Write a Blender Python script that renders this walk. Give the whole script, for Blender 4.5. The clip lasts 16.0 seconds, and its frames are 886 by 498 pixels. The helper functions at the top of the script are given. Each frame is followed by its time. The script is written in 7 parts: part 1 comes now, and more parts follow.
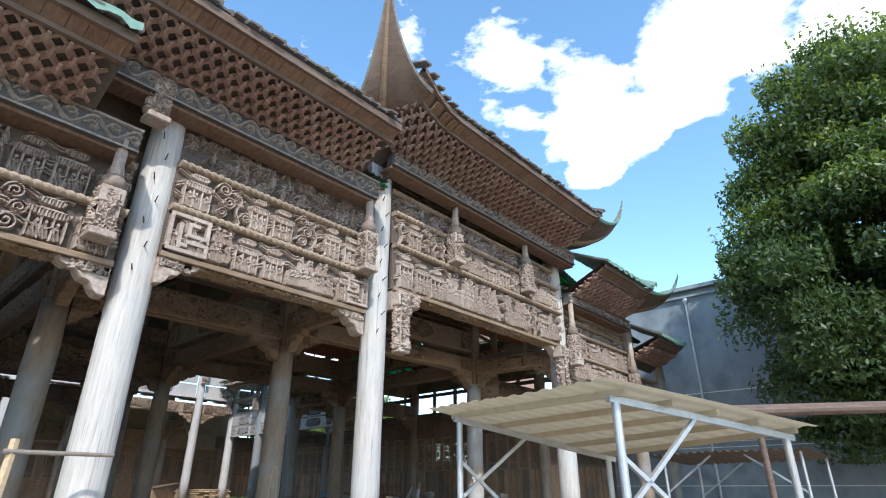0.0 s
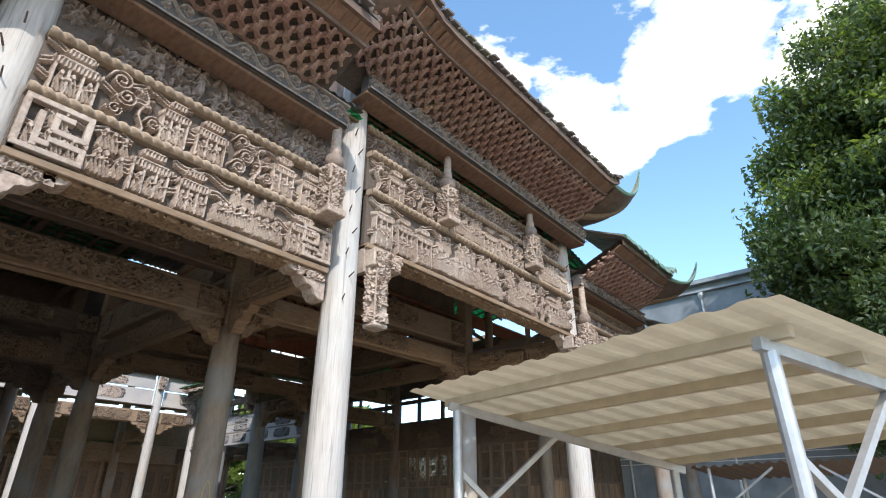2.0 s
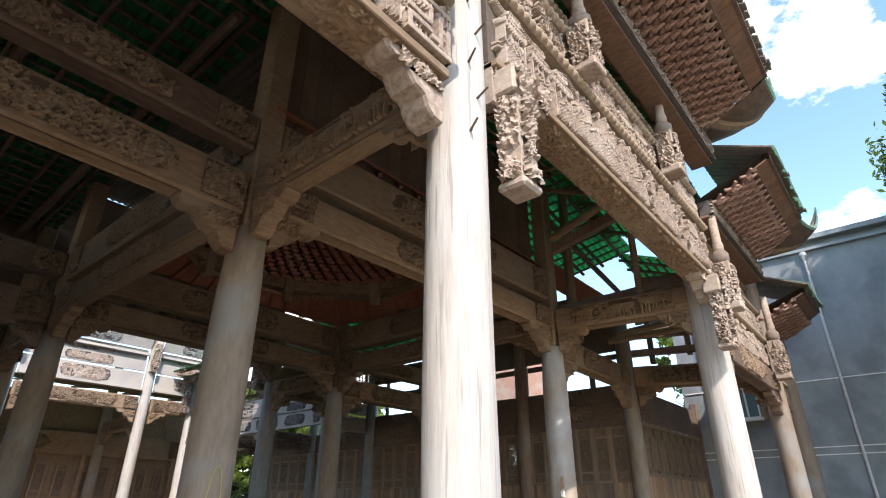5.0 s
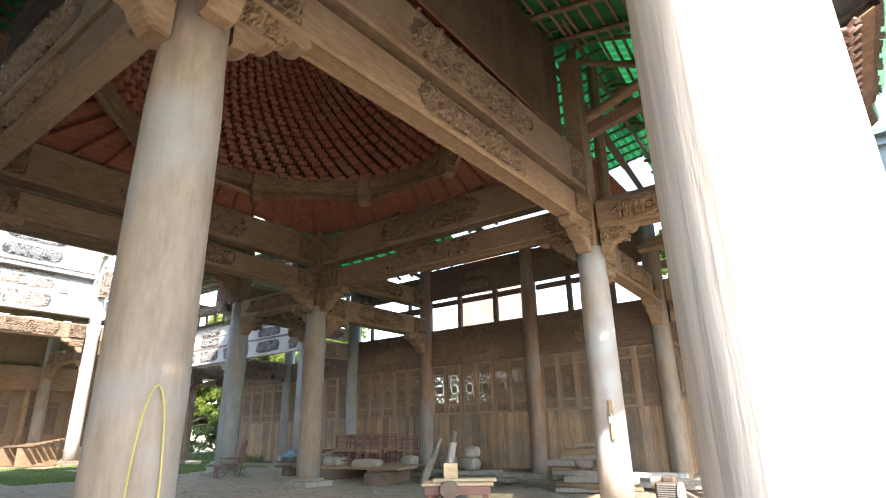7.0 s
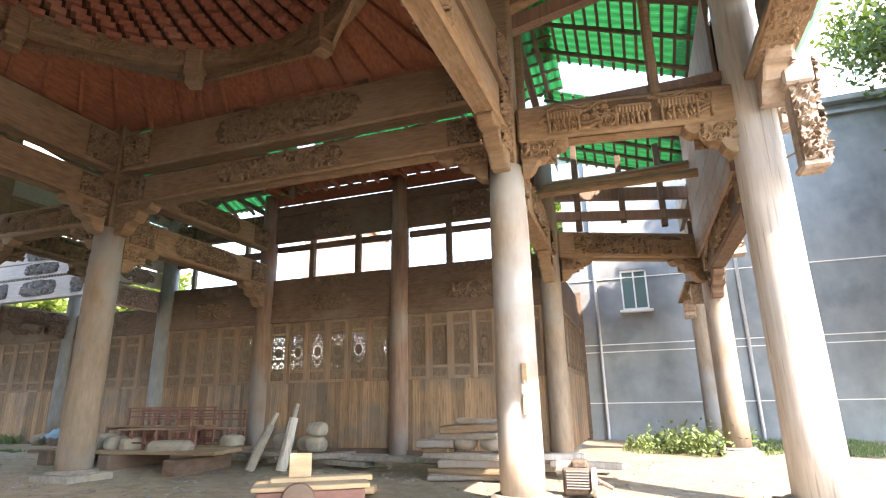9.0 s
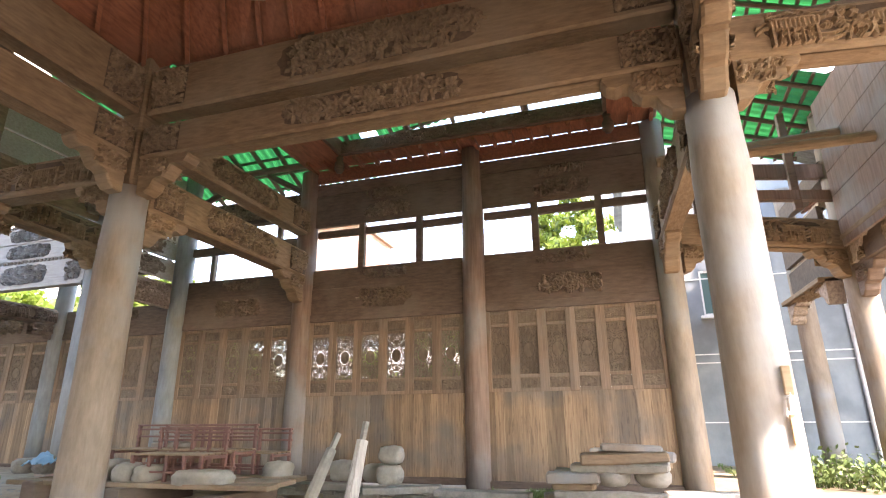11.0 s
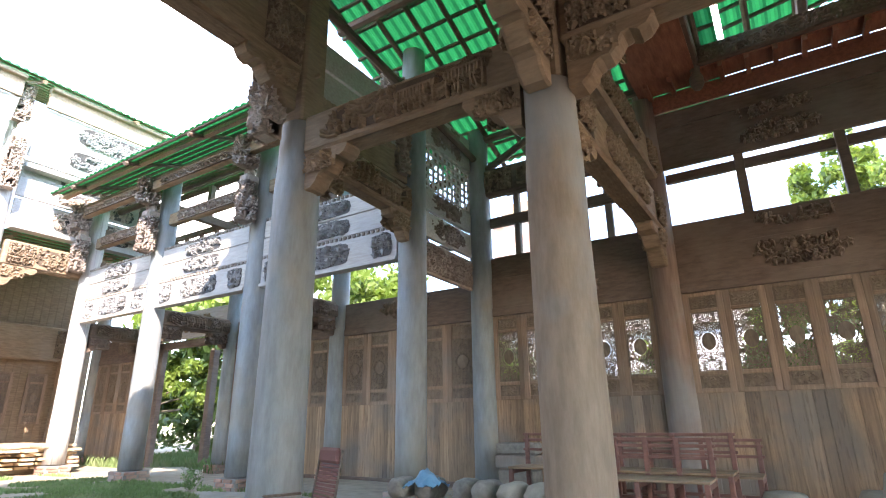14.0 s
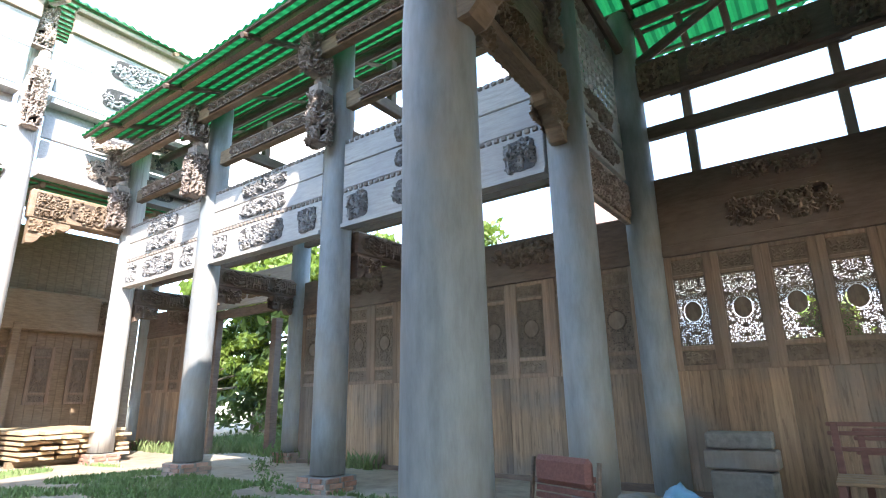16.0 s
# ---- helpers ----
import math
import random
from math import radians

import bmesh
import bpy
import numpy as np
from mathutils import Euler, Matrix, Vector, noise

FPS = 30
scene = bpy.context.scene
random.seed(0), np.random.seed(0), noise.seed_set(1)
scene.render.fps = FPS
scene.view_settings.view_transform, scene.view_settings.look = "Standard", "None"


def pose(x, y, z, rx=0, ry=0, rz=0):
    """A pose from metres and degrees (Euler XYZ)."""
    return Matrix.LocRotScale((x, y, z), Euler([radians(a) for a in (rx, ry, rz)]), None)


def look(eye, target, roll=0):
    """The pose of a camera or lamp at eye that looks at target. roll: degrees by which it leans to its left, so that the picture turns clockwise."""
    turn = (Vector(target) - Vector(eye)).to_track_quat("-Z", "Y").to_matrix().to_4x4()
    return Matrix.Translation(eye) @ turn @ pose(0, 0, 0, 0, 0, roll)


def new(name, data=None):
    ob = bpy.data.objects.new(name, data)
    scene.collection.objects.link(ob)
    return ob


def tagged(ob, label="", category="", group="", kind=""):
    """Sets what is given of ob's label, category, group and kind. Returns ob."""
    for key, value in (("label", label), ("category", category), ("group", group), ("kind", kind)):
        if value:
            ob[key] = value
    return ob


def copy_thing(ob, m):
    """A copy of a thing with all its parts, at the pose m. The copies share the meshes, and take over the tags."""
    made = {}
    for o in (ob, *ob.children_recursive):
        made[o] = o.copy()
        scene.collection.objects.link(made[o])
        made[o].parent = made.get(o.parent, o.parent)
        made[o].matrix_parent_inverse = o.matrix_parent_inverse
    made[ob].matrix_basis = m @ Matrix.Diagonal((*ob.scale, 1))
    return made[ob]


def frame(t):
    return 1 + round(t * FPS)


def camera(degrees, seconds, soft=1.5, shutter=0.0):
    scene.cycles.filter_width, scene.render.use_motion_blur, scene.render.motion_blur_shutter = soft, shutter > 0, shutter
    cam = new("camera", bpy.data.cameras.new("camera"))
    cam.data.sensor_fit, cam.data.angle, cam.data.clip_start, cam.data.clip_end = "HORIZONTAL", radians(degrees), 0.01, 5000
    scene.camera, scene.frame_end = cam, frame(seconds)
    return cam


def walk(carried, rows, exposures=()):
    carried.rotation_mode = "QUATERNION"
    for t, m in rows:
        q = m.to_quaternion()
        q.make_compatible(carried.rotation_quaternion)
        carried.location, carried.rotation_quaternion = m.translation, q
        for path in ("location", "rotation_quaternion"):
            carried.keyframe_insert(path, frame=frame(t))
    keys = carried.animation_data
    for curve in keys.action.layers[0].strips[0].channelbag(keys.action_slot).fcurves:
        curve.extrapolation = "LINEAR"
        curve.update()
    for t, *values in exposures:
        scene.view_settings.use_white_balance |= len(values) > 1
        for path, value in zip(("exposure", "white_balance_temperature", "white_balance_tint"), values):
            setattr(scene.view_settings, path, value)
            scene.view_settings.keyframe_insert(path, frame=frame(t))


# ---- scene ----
cam = camera(78.2, 16.0, soft=1.1)
METRES, EYE, TILT, LEAN, TURN = 26.0, 1.1, 0.0, 0.0, 41.7
ROWS = [
    (0.0, 0.0, 0.0, 0.0, -0.02, 23.69, -0.05),
    (0.5, -0.0015, 0.0301, 0.0022, -0.45, 23.98, -0.02),
    (1.0, 0.0001, 0.0616, 0.0014, -1.07, 24.11, 0.01),
    (1.5, -0.0001, 0.0941, 0.0014, -1.38, 24.37, 0.04),
    (2.0, -0.0016, 0.1272, 0.003, -1.54, 25.21, 0.04),
    (2.5, -0.009, 0.1561, 0.0046, -1.67, 25.69, -0.02),
    (3.0, -0.0204, 0.183, 0.0049, -2.09, 26.03, -0.13),
    (3.5, -0.0329, 0.2104, 0.0035, -1.95, 26.74, -0.18),
    (4.0, -0.0459, 0.2418, 0.0026, -1.98, 26.87, -0.15),
    (4.5, -0.0594, 0.2733, 0.0031, -1.95, 26.92, -0.17),
    (5.0, -0.0721, 0.304, 0.0034, -2.03, 25.35, -0.14),
    (7.5, -0.1031, 0.4461, 0.0073, -8.22, 17.21, 0.57),
    (8.0, -0.0997, 0.478, 0.0063, -13.97, 16.58, 0.66),
    (10.5, -0.1232, 0.6246, 0.0098, -25.26, 15.75, 0.53),
    (11.0, -0.1371, 0.6551, 0.0101, -24.31, 17.28, 0.48),
    (11.5, -0.157, 0.6816, 0.012, -20.6, 17.61, 0.41),
    (12.0, -0.1756, 0.7085, 0.0114, -16.17, 17.61, 0.55),
    (12.5, -0.194, 0.7317, 0.0121, -13.52, 17.72, 0.52),
    (13.0, -0.214, 0.7593, 0.0124, -11.63, 17.56, 0.55),
    (13.5, -0.2321, 0.7839, 0.0124, -10.01, 17.68, 0.54),
    (14.0, -0.2505, 0.8144, 0.013, -9.35, 17.72, 0.61),
    (14.5, -0.2651, 0.8417, 0.0135, -8.7, 17.19, 0.54),
    (15.0, -0.2755, 0.8731, 0.0147, -8.33, 16.49, 0.75),
    (15.5, -0.2858, 0.8995, 0.016, -7.51, 16.24, 0.67),
    (16.0, -0.2941, 0.9312, 0.0163, -5.44, 15.41, 0.93),
]
EXPOSURES = [(0.0, -0.08, 6100, 11), (2.5, 0.04, 6600, 14), (3.5, 0.12, 6800, 15), (5.2, 0.34, 7000, 17), (6.5, 1.4, 7200, 17), (7.3, 1.95, 7300, 17), (8.2, 2.08, 7600, 19), (10.3, 2.38, 7900, 25), (11.5, 2.52, 7900, 26), (14.0, 2.22, 6900, 20), (16.0, 1.88, 6500, 15)]
walk(cam, [(t, pose(0, 0, EYE, TILT, LEAN, TURN) @ pose(METRES * x, METRES * y, METRES * z, 90 + pitch, roll, yaw)) for t, x, y, z, yaw, pitch, roll in ROWS], EXPOSURES)

# ---- light ----
SUN_EL, SUN_AZ = 41.8, 35.0  # degrees above the horizon; turned from +x towards -y
sun_way = Vector((math.cos(radians(SUN_EL)) * math.cos(radians(SUN_AZ)), -math.cos(radians(SUN_EL)) * math.sin(radians(SUN_AZ)), math.sin(radians(SUN_EL))))
sun_data = bpy.data.lights.new("sun", "SUN")
sun_data.energy, sun_data.angle, sun_data.color = 5.0, radians(0.53), (1.0, 0.95, 0.87)
sun = new("sun", sun_data)
sun.matrix_world = look(tuple(sun_way * 60), (0, 0, 0))

world = bpy.data.worlds.new("sky")
scene.world = world
world.use_nodes = True
wn, wl = world.node_tree.nodes, world.node_tree.links
wn.clear()
w_out = wn.new("ShaderNodeOutputWorld")
w_bg = wn.new("ShaderNodeBackground")
w_sky = wn.new("ShaderNodeTexSky")
w_sky.sky_type, w_sky.sun_disc = "NISHITA", False
w_sky.sun_elevation = radians(SUN_EL)
w_sky.sun_rotation = math.atan2(sun_way.x, sun_way.y)
w_sky.air_density, w_sky.dust_density, w_sky.ozone_density = 1.0, 0.4, 1.0
w_tc = wn.new("ShaderNodeTexCoord")
w_map = wn.new("ShaderNodeMapping")
w_map.inputs["Scale"].default_value = (1.0, 1.0, 2.2)
w_map.inputs["Location"].default_value = (0.35, 0.1, 0.0)
w_noise = wn.new("ShaderNodeTexNoise")
w_noise.inputs["Scale"].default_value, w_noise.inputs["Detail"].default_value, w_noise.inputs["Roughness"].default_value = 5.5, 9.0, 0.6
w_ramp = wn.new("ShaderNodeValToRGB")
w_ramp.color_ramp.elements[0].position, w_ramp.color_ramp.elements[1].position = 0.6, 0.7
w_mix = wn.new("ShaderNodeMix")
w_mix.data_type = "RGBA"
w_mix.inputs["B"].default_value = (13.0, 13.3, 14.0, 1)
wl.new(w_tc.outputs["Generated"], w_map.inputs["Vector"])
wl.new(w_map.outputs["Vector"], w_noise.inputs["Vector"])
# cumulus banks over the yard: directions and how wide each one spreads (cosine of its edge)
CLOUDS = [((-0.10, 0.745, 0.66), 0.982), ((-0.16, 0.774, 0.612), 0.993), ((0.05, 0.80, 0.60), 0.992), ((-0.417, 0.664, 0.621), 0.993), ((-0.33, 0.722, 0.608), 0.991), ((-0.269, 0.782, 0.562), 0.996), ((-0.342, 0.789, 0.51), 0.9975), ((0.4, 0.75, 0.5), 0.95), ((-0.8, -0.2, 0.55), 0.9), ((-0.75, 0.5, 0.4), 0.93)]
w_last = None
for c_dir, c_edge in CLOUDS:
    dot = wn.new("ShaderNodeVectorMath")
    dot.operation = "DOT_PRODUCT"
    dot.inputs[1].default_value = Vector(c_dir).normalized()
    wl.new(w_tc.outputs["Generated"], dot.inputs[0])
    near = wn.new("ShaderNodeMapRange")
    near.inputs["From Min"].default_value, near.inputs["From Max"].default_value = 1 - 0.7 * (1 - c_edge), 1.0
    near.inputs["To Min"].default_value, near.inputs["To Max"].default_value = 0.0, 0.3
    wl.new(dot.outputs["Value"], near.inputs["Value"])
    if w_last is None:
        w_last = near.outputs["Result"]
    else:
        both = wn.new("ShaderNodeMath")
        both.operation = "MAXIMUM"
        wl.new(w_last, both.inputs[0])
        wl.new(near.outputs["Result"], both.inputs[1])
        w_last = both.outputs["Value"]
w_sum = wn.new("ShaderNodeMath")
w_sum.operation = "ADD"
wl.new(w_noise.outputs["Fac"], w_sum.inputs[0])
wl.new(w_last, w_sum.inputs[1])
wl.new(w_sum.outputs["Value"], w_ramp.inputs["Fac"])
wl.new(w_ramp.outputs["Color"], w_mix.inputs["Factor"])
w_hsv = wn.new("ShaderNodeHueSaturation")
w_hsv.inputs["Saturation"].default_value, w_hsv.inputs["Value"].default_value, w_hsv.inputs["Hue"].default_value = 1.1, 2.6, 0.49
wl.new(w_sky.outputs["Color"], w_hsv.inputs["Color"])
wl.new(w_hsv.outputs["Color"], w_mix.inputs["A"])
wl.new(w_mix.outputs["Result"], w_bg.inputs["Color"])
w_bg.inputs["Strength"].default_value = 0.15
wl.new(w_bg.outputs["Background"], w_out.inputs["Surface"])


# ---- materials ----
def material(name, c1, c2, stain=None, scale=(6, 6, 1.2), rough=0.75, bump=0.25, spots=0.5, metal=0.0, vary=0.12, detail=6.0, cover=0.48, cracks=None):
    """A weathered surface: stretched grain between c1 and c2, larger stains, fine relief, and a small shift from piece to piece."""
    m = bpy.data.materials.new(name)
    m.use_nodes = True
    n, l = m.node_tree.nodes, m.node_tree.links
    bsdf = n["Principled BSDF"]
    tc = n.new("ShaderNodeTexCoord")
    mp = n.new("ShaderNodeMapping")
    mp.inputs["Scale"].default_value = scale
    l.new(tc.outputs["Object"], mp.inputs["Vector"])
    g = n.new("ShaderNodeTexNoise")
    g.inputs["Scale"].default_value, g.inputs["Detail"].default_value, g.inputs["Roughness"].default_value = 3.0, detail, 0.65
    l.new(mp.outputs["Vector"], g.inputs["Vector"])
    r = n.new("ShaderNodeValToRGB")
    r.color_ramp.elements[0].position, r.color_ramp.elements[1].position = 0.32, 0.68
    r.color_ramp.elements[0].color, r.color_ramp.elements[1].color = (*c2, 1), (*c1, 1)
    l.new(g.outputs["Fac"], r.inputs["Fac"])
    col = r.outputs["Color"]
    geo = n.new("ShaderNodeNewGeometry")
    if stain:
        s = n.new("ShaderNodeTexNoise")
        s.inputs["Scale"].default_value, s.inputs["Detail"].default_value = 0.9, 5.0
        l.new(geo.outputs["Position"], s.inputs["Vector"])
        sr = n.new("ShaderNodeValToRGB")
        sr.color_ramp.elements[0].position, sr.color_ramp.elements[1].position = cover, cover + 0.18
        sr.color_ramp.elements[1].color = (spots, spots, spots, 1)
        l.new(s.outputs["Fac"], sr.inputs["Fac"])
        mx = n.new("ShaderNodeMix")
        mx.data_type = "RGBA"
        mx.inputs["B"].default_value = (*stain, 1)
        l.new(sr.outputs["Color"], mx.inputs["Factor"])
        l.new(col, mx.inputs["A"])
        col = mx.outputs["Result"]
    if cracks:
        cm = n.new("ShaderNodeMapping")
        cm.inputs["Scale"].default_value = cracks
        l.new(tc.outputs["Object"], cm.inputs["Vector"])
        cn = n.new("ShaderNodeTexNoise")
        cn.inputs["Scale"].default_value, cn.inputs["Detail"].default_value = 1.0, 3.0
        l.new(cm.outputs["Vector"], cn.inputs["Vector"])
        cr = n.new("ShaderNodeValToRGB")
        cr.color_ramp.elements[0].position, cr.color_ramp.elements[1].position = 0.60, 0.645
        cr.color_ramp.elements[1].color = (0.38, 0.38, 0.38, 1)
        l.new(cn.outputs["Fac"], cr.inputs["Fac"])
        cx = n.new("ShaderNodeMix")
        cx.data_type = "RGBA"
        cx.inputs["B"].default_value = (*(v * 0.3 for v in c2), 1)
        l.new(cr.outputs["Color"], cx.inputs["Factor"])
        l.new(col, cx.inputs["A"])
        col = cx.outputs["Result"]
    info = n.new("ShaderNodeObjectInfo")
    rng = n.new("ShaderNodeMapRange")
    rng.inputs["To Min"].default_value, rng.inputs["To Max"].default_value = 1 - vary, 1 + vary
    l.new(info.outputs["Random"], rng.inputs["Value"])
    hsv = n.new("ShaderNodeHueSaturation")
    l.new(rng.outputs["Result"], hsv.inputs["Value"])
    l.new(col, hsv.inputs["Color"])
    l.new(hsv.outputs["Color"], bsdf.inputs["Base Color"])
    bsdf.inputs["Roughness"].default_value, bsdf.inputs["Metallic"].default_value = rough, metal
    b = n.new("ShaderNodeBump")
    b.inputs["Strength"].default_value, b.inputs["Distance"].default_value = bump, 0.02
    l.new(g.outputs["Fac"], b.inputs["Height"])
    l.new(b.outputs["Normal"], bsdf.inputs["Normal"])
    return m


def sheet_material(name, c, through_c, amount):
    """Thin plastic or tarpaulin that lets light through."""
    m = material(name, c, tuple(v * 0.75 for v in c), None, (2, 2, 2), 0.5, 0.1)
    n, l = m.node_tree.nodes, m.node_tree.links
    tr = n.new("ShaderNodeBsdfTranslucent")
    tr.inputs["Color"].default_value = (*through_c, 1)
    mx = n.new("ShaderNodeMixShader")
    mx.inputs["Fac"].default_value = amount
    l.new(n["Principled BSDF"].outputs["BSDF"], mx.inputs[1])
    l.new(tr.outputs["BSDF"], mx.inputs[2])
    l.new(mx.outputs["Shader"], n["Material Output"].inputs["Surface"])
    return m


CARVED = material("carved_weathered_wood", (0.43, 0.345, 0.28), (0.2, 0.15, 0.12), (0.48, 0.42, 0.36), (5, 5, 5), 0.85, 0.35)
# darker copy of CARVED; the upper gate boards carry the eave's shade in it
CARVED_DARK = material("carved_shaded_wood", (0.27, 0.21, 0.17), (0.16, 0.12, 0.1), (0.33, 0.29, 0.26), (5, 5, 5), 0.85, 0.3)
ROPE = material("moulding_wood", (0.36, 0.28, 0.2), (0.24, 0.18, 0.13), None, (6, 6, 6), 0.85, 0.3)
BAND = material("grey_scroll_wood", (0.29, 0.245, 0.21), (0.18, 0.15, 0.125), None, (5, 1.5, 5), 0.8, 0.3)
SOFFIT = material("brown_soffit_board", (0.235, 0.14, 0.09), (0.13, 0.075, 0.05), (0.2, 0.15, 0.12), (2, 5, 2), 0.8, 0.3)
REDBRACKET = material("red_brown_bracket_wood", (0.34, 0.21, 0.165), (0.19, 0.11, 0.085), (0.36, 0.27, 0.21), (4, 4, 4), 0.85, 0.3)
PALE = material("bleached_column_wood", (0.52, 0.49, 0.45), (0.36, 0.33, 0.3), (0.42, 0.45, 0.455), (7, 7, 0.5), 0.8, 0.3, 0.5, vary=0.04, cracks=(26, 26, 0.9))
COLUMN = material("hall_column_wood", (0.27, 0.215, 0.165), (0.18, 0.14, 0.105), (0.23, 0.245, 0.255), (3.5, 3.5, 0.8), 0.75, 0.25, 0.75, vary=0.1, cover=0.46)
PALEHALL = material("pale_hall_column_wood", (0.38, 0.325, 0.27), (0.27, 0.225, 0.18), (0.36, 0.38, 0.39), (3.5, 3.5, 0.8), 0.75, 0.25, 0.75, vary=0.04, cover=0.48)
BLUEGREY = material("grey_coated_column", (0.251, 0.277, 0.293), (0.175, 0.19, 0.198), (0.274, 0.228, 0.167), (3.5, 3.5, 0.8), 0.6, 0.25, 0.5, vary=0.06)
BEAM = material("brown_beam_wood", (0.275, 0.192, 0.12), (0.16, 0.104, 0.063), (0.28, 0.222, 0.16), (1.5, 1.5, 8), 0.8, 0.3, 0.5)
DARKBEAM = material("dark_beam_wood", (0.164, 0.111, 0.082), (0.094, 0.061, 0.045), (0.197, 0.156, 0.123), (1.5, 1.5, 6), 0.8, 0.3, 0.5)
# far darker than the ribs: the grooves' shade is in its colour
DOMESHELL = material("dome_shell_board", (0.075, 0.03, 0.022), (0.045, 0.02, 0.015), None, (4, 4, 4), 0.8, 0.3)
DOMEWOOD = material("dome_bracket_wood", (0.36, 0.135, 0.092), (0.2, 0.07, 0.048), (0.3, 0.17, 0.12), (4, 4, 4), 0.75, 0.3)
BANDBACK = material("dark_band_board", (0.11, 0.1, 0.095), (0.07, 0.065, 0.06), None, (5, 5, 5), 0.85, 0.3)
REDBOARD = material("red_roof_board", (0.33, 0.125, 0.072), (0.17, 0.06, 0.036), (0.205, 0.098, 0.066), (6, 1, 6), 0.75, 0.25, 0.6)
PLANK = material("tan_plank_wood", (0.375, 0.245, 0.148), (0.205, 0.13, 0.08), (0.15, 0.135, 0.12), (9, 9, 0.45), 0.7, 0.35, 0.75, vary=0.3, cover=0.44, cracks=(30, 30, 3))
POST = material("red_brown_post_wood", (0.254, 0.168, 0.127), (0.148, 0.094, 0.07), (0.221, 0.221, 0.217), (7, 7, 0.5), 0.75, 0.3, 0.7)
STILE = material("red_brown_stile_wood", (0.3, 0.2, 0.135), (0.18, 0.115, 0.078), (0.2, 0.175, 0.15), (9, 9, 0.6), 0.75, 0.3, 0.5, vary=0.2)
LATTICE = material("brown_lattice_wood", (0.21, 0.155, 0.11), (0.13, 0.092, 0.065), None, (6, 6, 2), 0.8, 0.25, vary=0.1)
FASCIA = material("pale_fascia_board", (0.476, 0.443, 0.402), (0.344, 0.312, 0.279), (0.312, 0.303, 0.303), (1.2, 6, 9), 0.8, 0.25, 0.6, vary=0.06)
# the shade in gaps of carvings and openwork, put into a ground's colour
BEAMGROUND = material("shade_dark_carving_ground", (0.125, 0.088, 0.06), (0.08, 0.055, 0.038), None, (5, 5, 5), 0.9, 0.2)
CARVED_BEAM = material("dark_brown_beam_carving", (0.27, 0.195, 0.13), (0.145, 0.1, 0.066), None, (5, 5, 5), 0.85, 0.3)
CARVED_BOARD = material("dark_red_board_carving", (0.25, 0.18, 0.135), (0.14, 0.1, 0.074), None, (5, 5, 5), 0.85, 0.3)
# deep shade between gate carvings and brackets, put into the board's colour
GATE_GROUND = material("shade_dark_gate_ground", (0.11, 0.085, 0.067), (0.065, 0.05, 0.04), None, (5, 5, 5), 0.9, 0.2)
# shade of the ornaments' crevices, put into the ground's colour
GROUND_DARK = material("recess_shade_ground", (0.1, 0.092, 0.088), (0.06, 0.055, 0.052), None, (5, 5, 5), 0.9, 0.2)
ORNAMENT = material("grey_ornament_wood", (0.32, 0.31, 0.305), (0.2, 0.195, 0.19), None, (5, 5, 5), 0.8, 0.3)
FRESH = material("fresh_sawn_timber", (0.56, 0.42, 0.26), (0.42, 0.3, 0.18), None, (1, 6, 6), 0.7, 0.2, vary=0.18)
STONE = material("grey_carved_stone", (0.28, 0.265, 0.24), (0.17, 0.16, 0.145), (0.32, 0.29, 0.24), (4, 4, 4), 0.9, 0.5, 0.6, vary=0.12)
BRICK = material("red_brick", (0.4, 0.23, 0.17), (0.27, 0.15, 0.11), (0.36, 0.32, 0.28), (6, 6, 6), 0.9, 0.4, 0.7, vary=0.2)
CONCRETE = material("grey_render_wall", (0.3, 0.33, 0.35), (0.22, 0.245, 0.26), (0.16, 0.18, 0.195), (0.5, 0.5, 0.35), 0.9, 0.25, 0.7)
DIRT = material("trodden_earth", (0.33, 0.265, 0.19), (0.2, 0.152, 0.105), (0.27, 0.235, 0.185), (1.2, 1.2, 1.2), 0.95, 0.6, 0.7, detail=10)
GRASS = material("grass_blades", (0.15, 0.23, 0.07), (0.08, 0.13, 0.04), (0.2, 0.22, 0.1), (4, 4, 4), 0.8, 0.1, 0.6)
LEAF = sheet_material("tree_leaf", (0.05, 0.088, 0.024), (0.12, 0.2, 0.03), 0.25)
# paler copy of the leaf: sunlight on the foliage, put into its colour
LEAF_LIT = sheet_material("lit_tree_leaf", (0.14, 0.2, 0.035), (0.34, 0.46, 0.06), 0.3)
BARK = material("tree_bark", (0.2, 0.16, 0.12), (0.1, 0.08, 0.06), None, (6, 6, 1), 0.95, 0.6)
GREENSHEET = sheet_material("green_roof_sheet", (0.015, 0.17, 0.06), (0.015, 0.36, 0.1), 0.17)
TARP = sheet_material("pale_green_tarpaulin", (0.24, 0.4, 0.32), (0.2, 0.45, 0.3), 0.3)
CANOPY = sheet_material("cream_corrugated_sheet", (0.6, 0.53, 0.4), (0.7, 0.6, 0.4), 0.22)
STEEL = material("galvanised_steel", (0.5, 0.52, 0.54), (0.4, 0.41, 0.42), (0.36, 0.3, 0.24), (3, 3, 3), 0.45, 0.1, 0.4, metal=0.6, vary=0.05)
IRON = material("rusted_iron", (0.2, 0.15, 0.12), (0.1, 0.08, 0.065), None, (8, 8, 8), 0.7, 0.3, metal=0.4)
ROOFTILE = material("grey_roof_tile", (0.22, 0.19, 0.17), (0.13, 0.11, 0.1), (0.24, 0.26, 0.17), (4, 4, 4), 0.9, 0.4, 0.6)
WHITE = material("white_paint", (0.8, 0.79, 0.76), (0.7, 0.69, 0.66), None, (3, 3, 3), 0.5, 0.05)
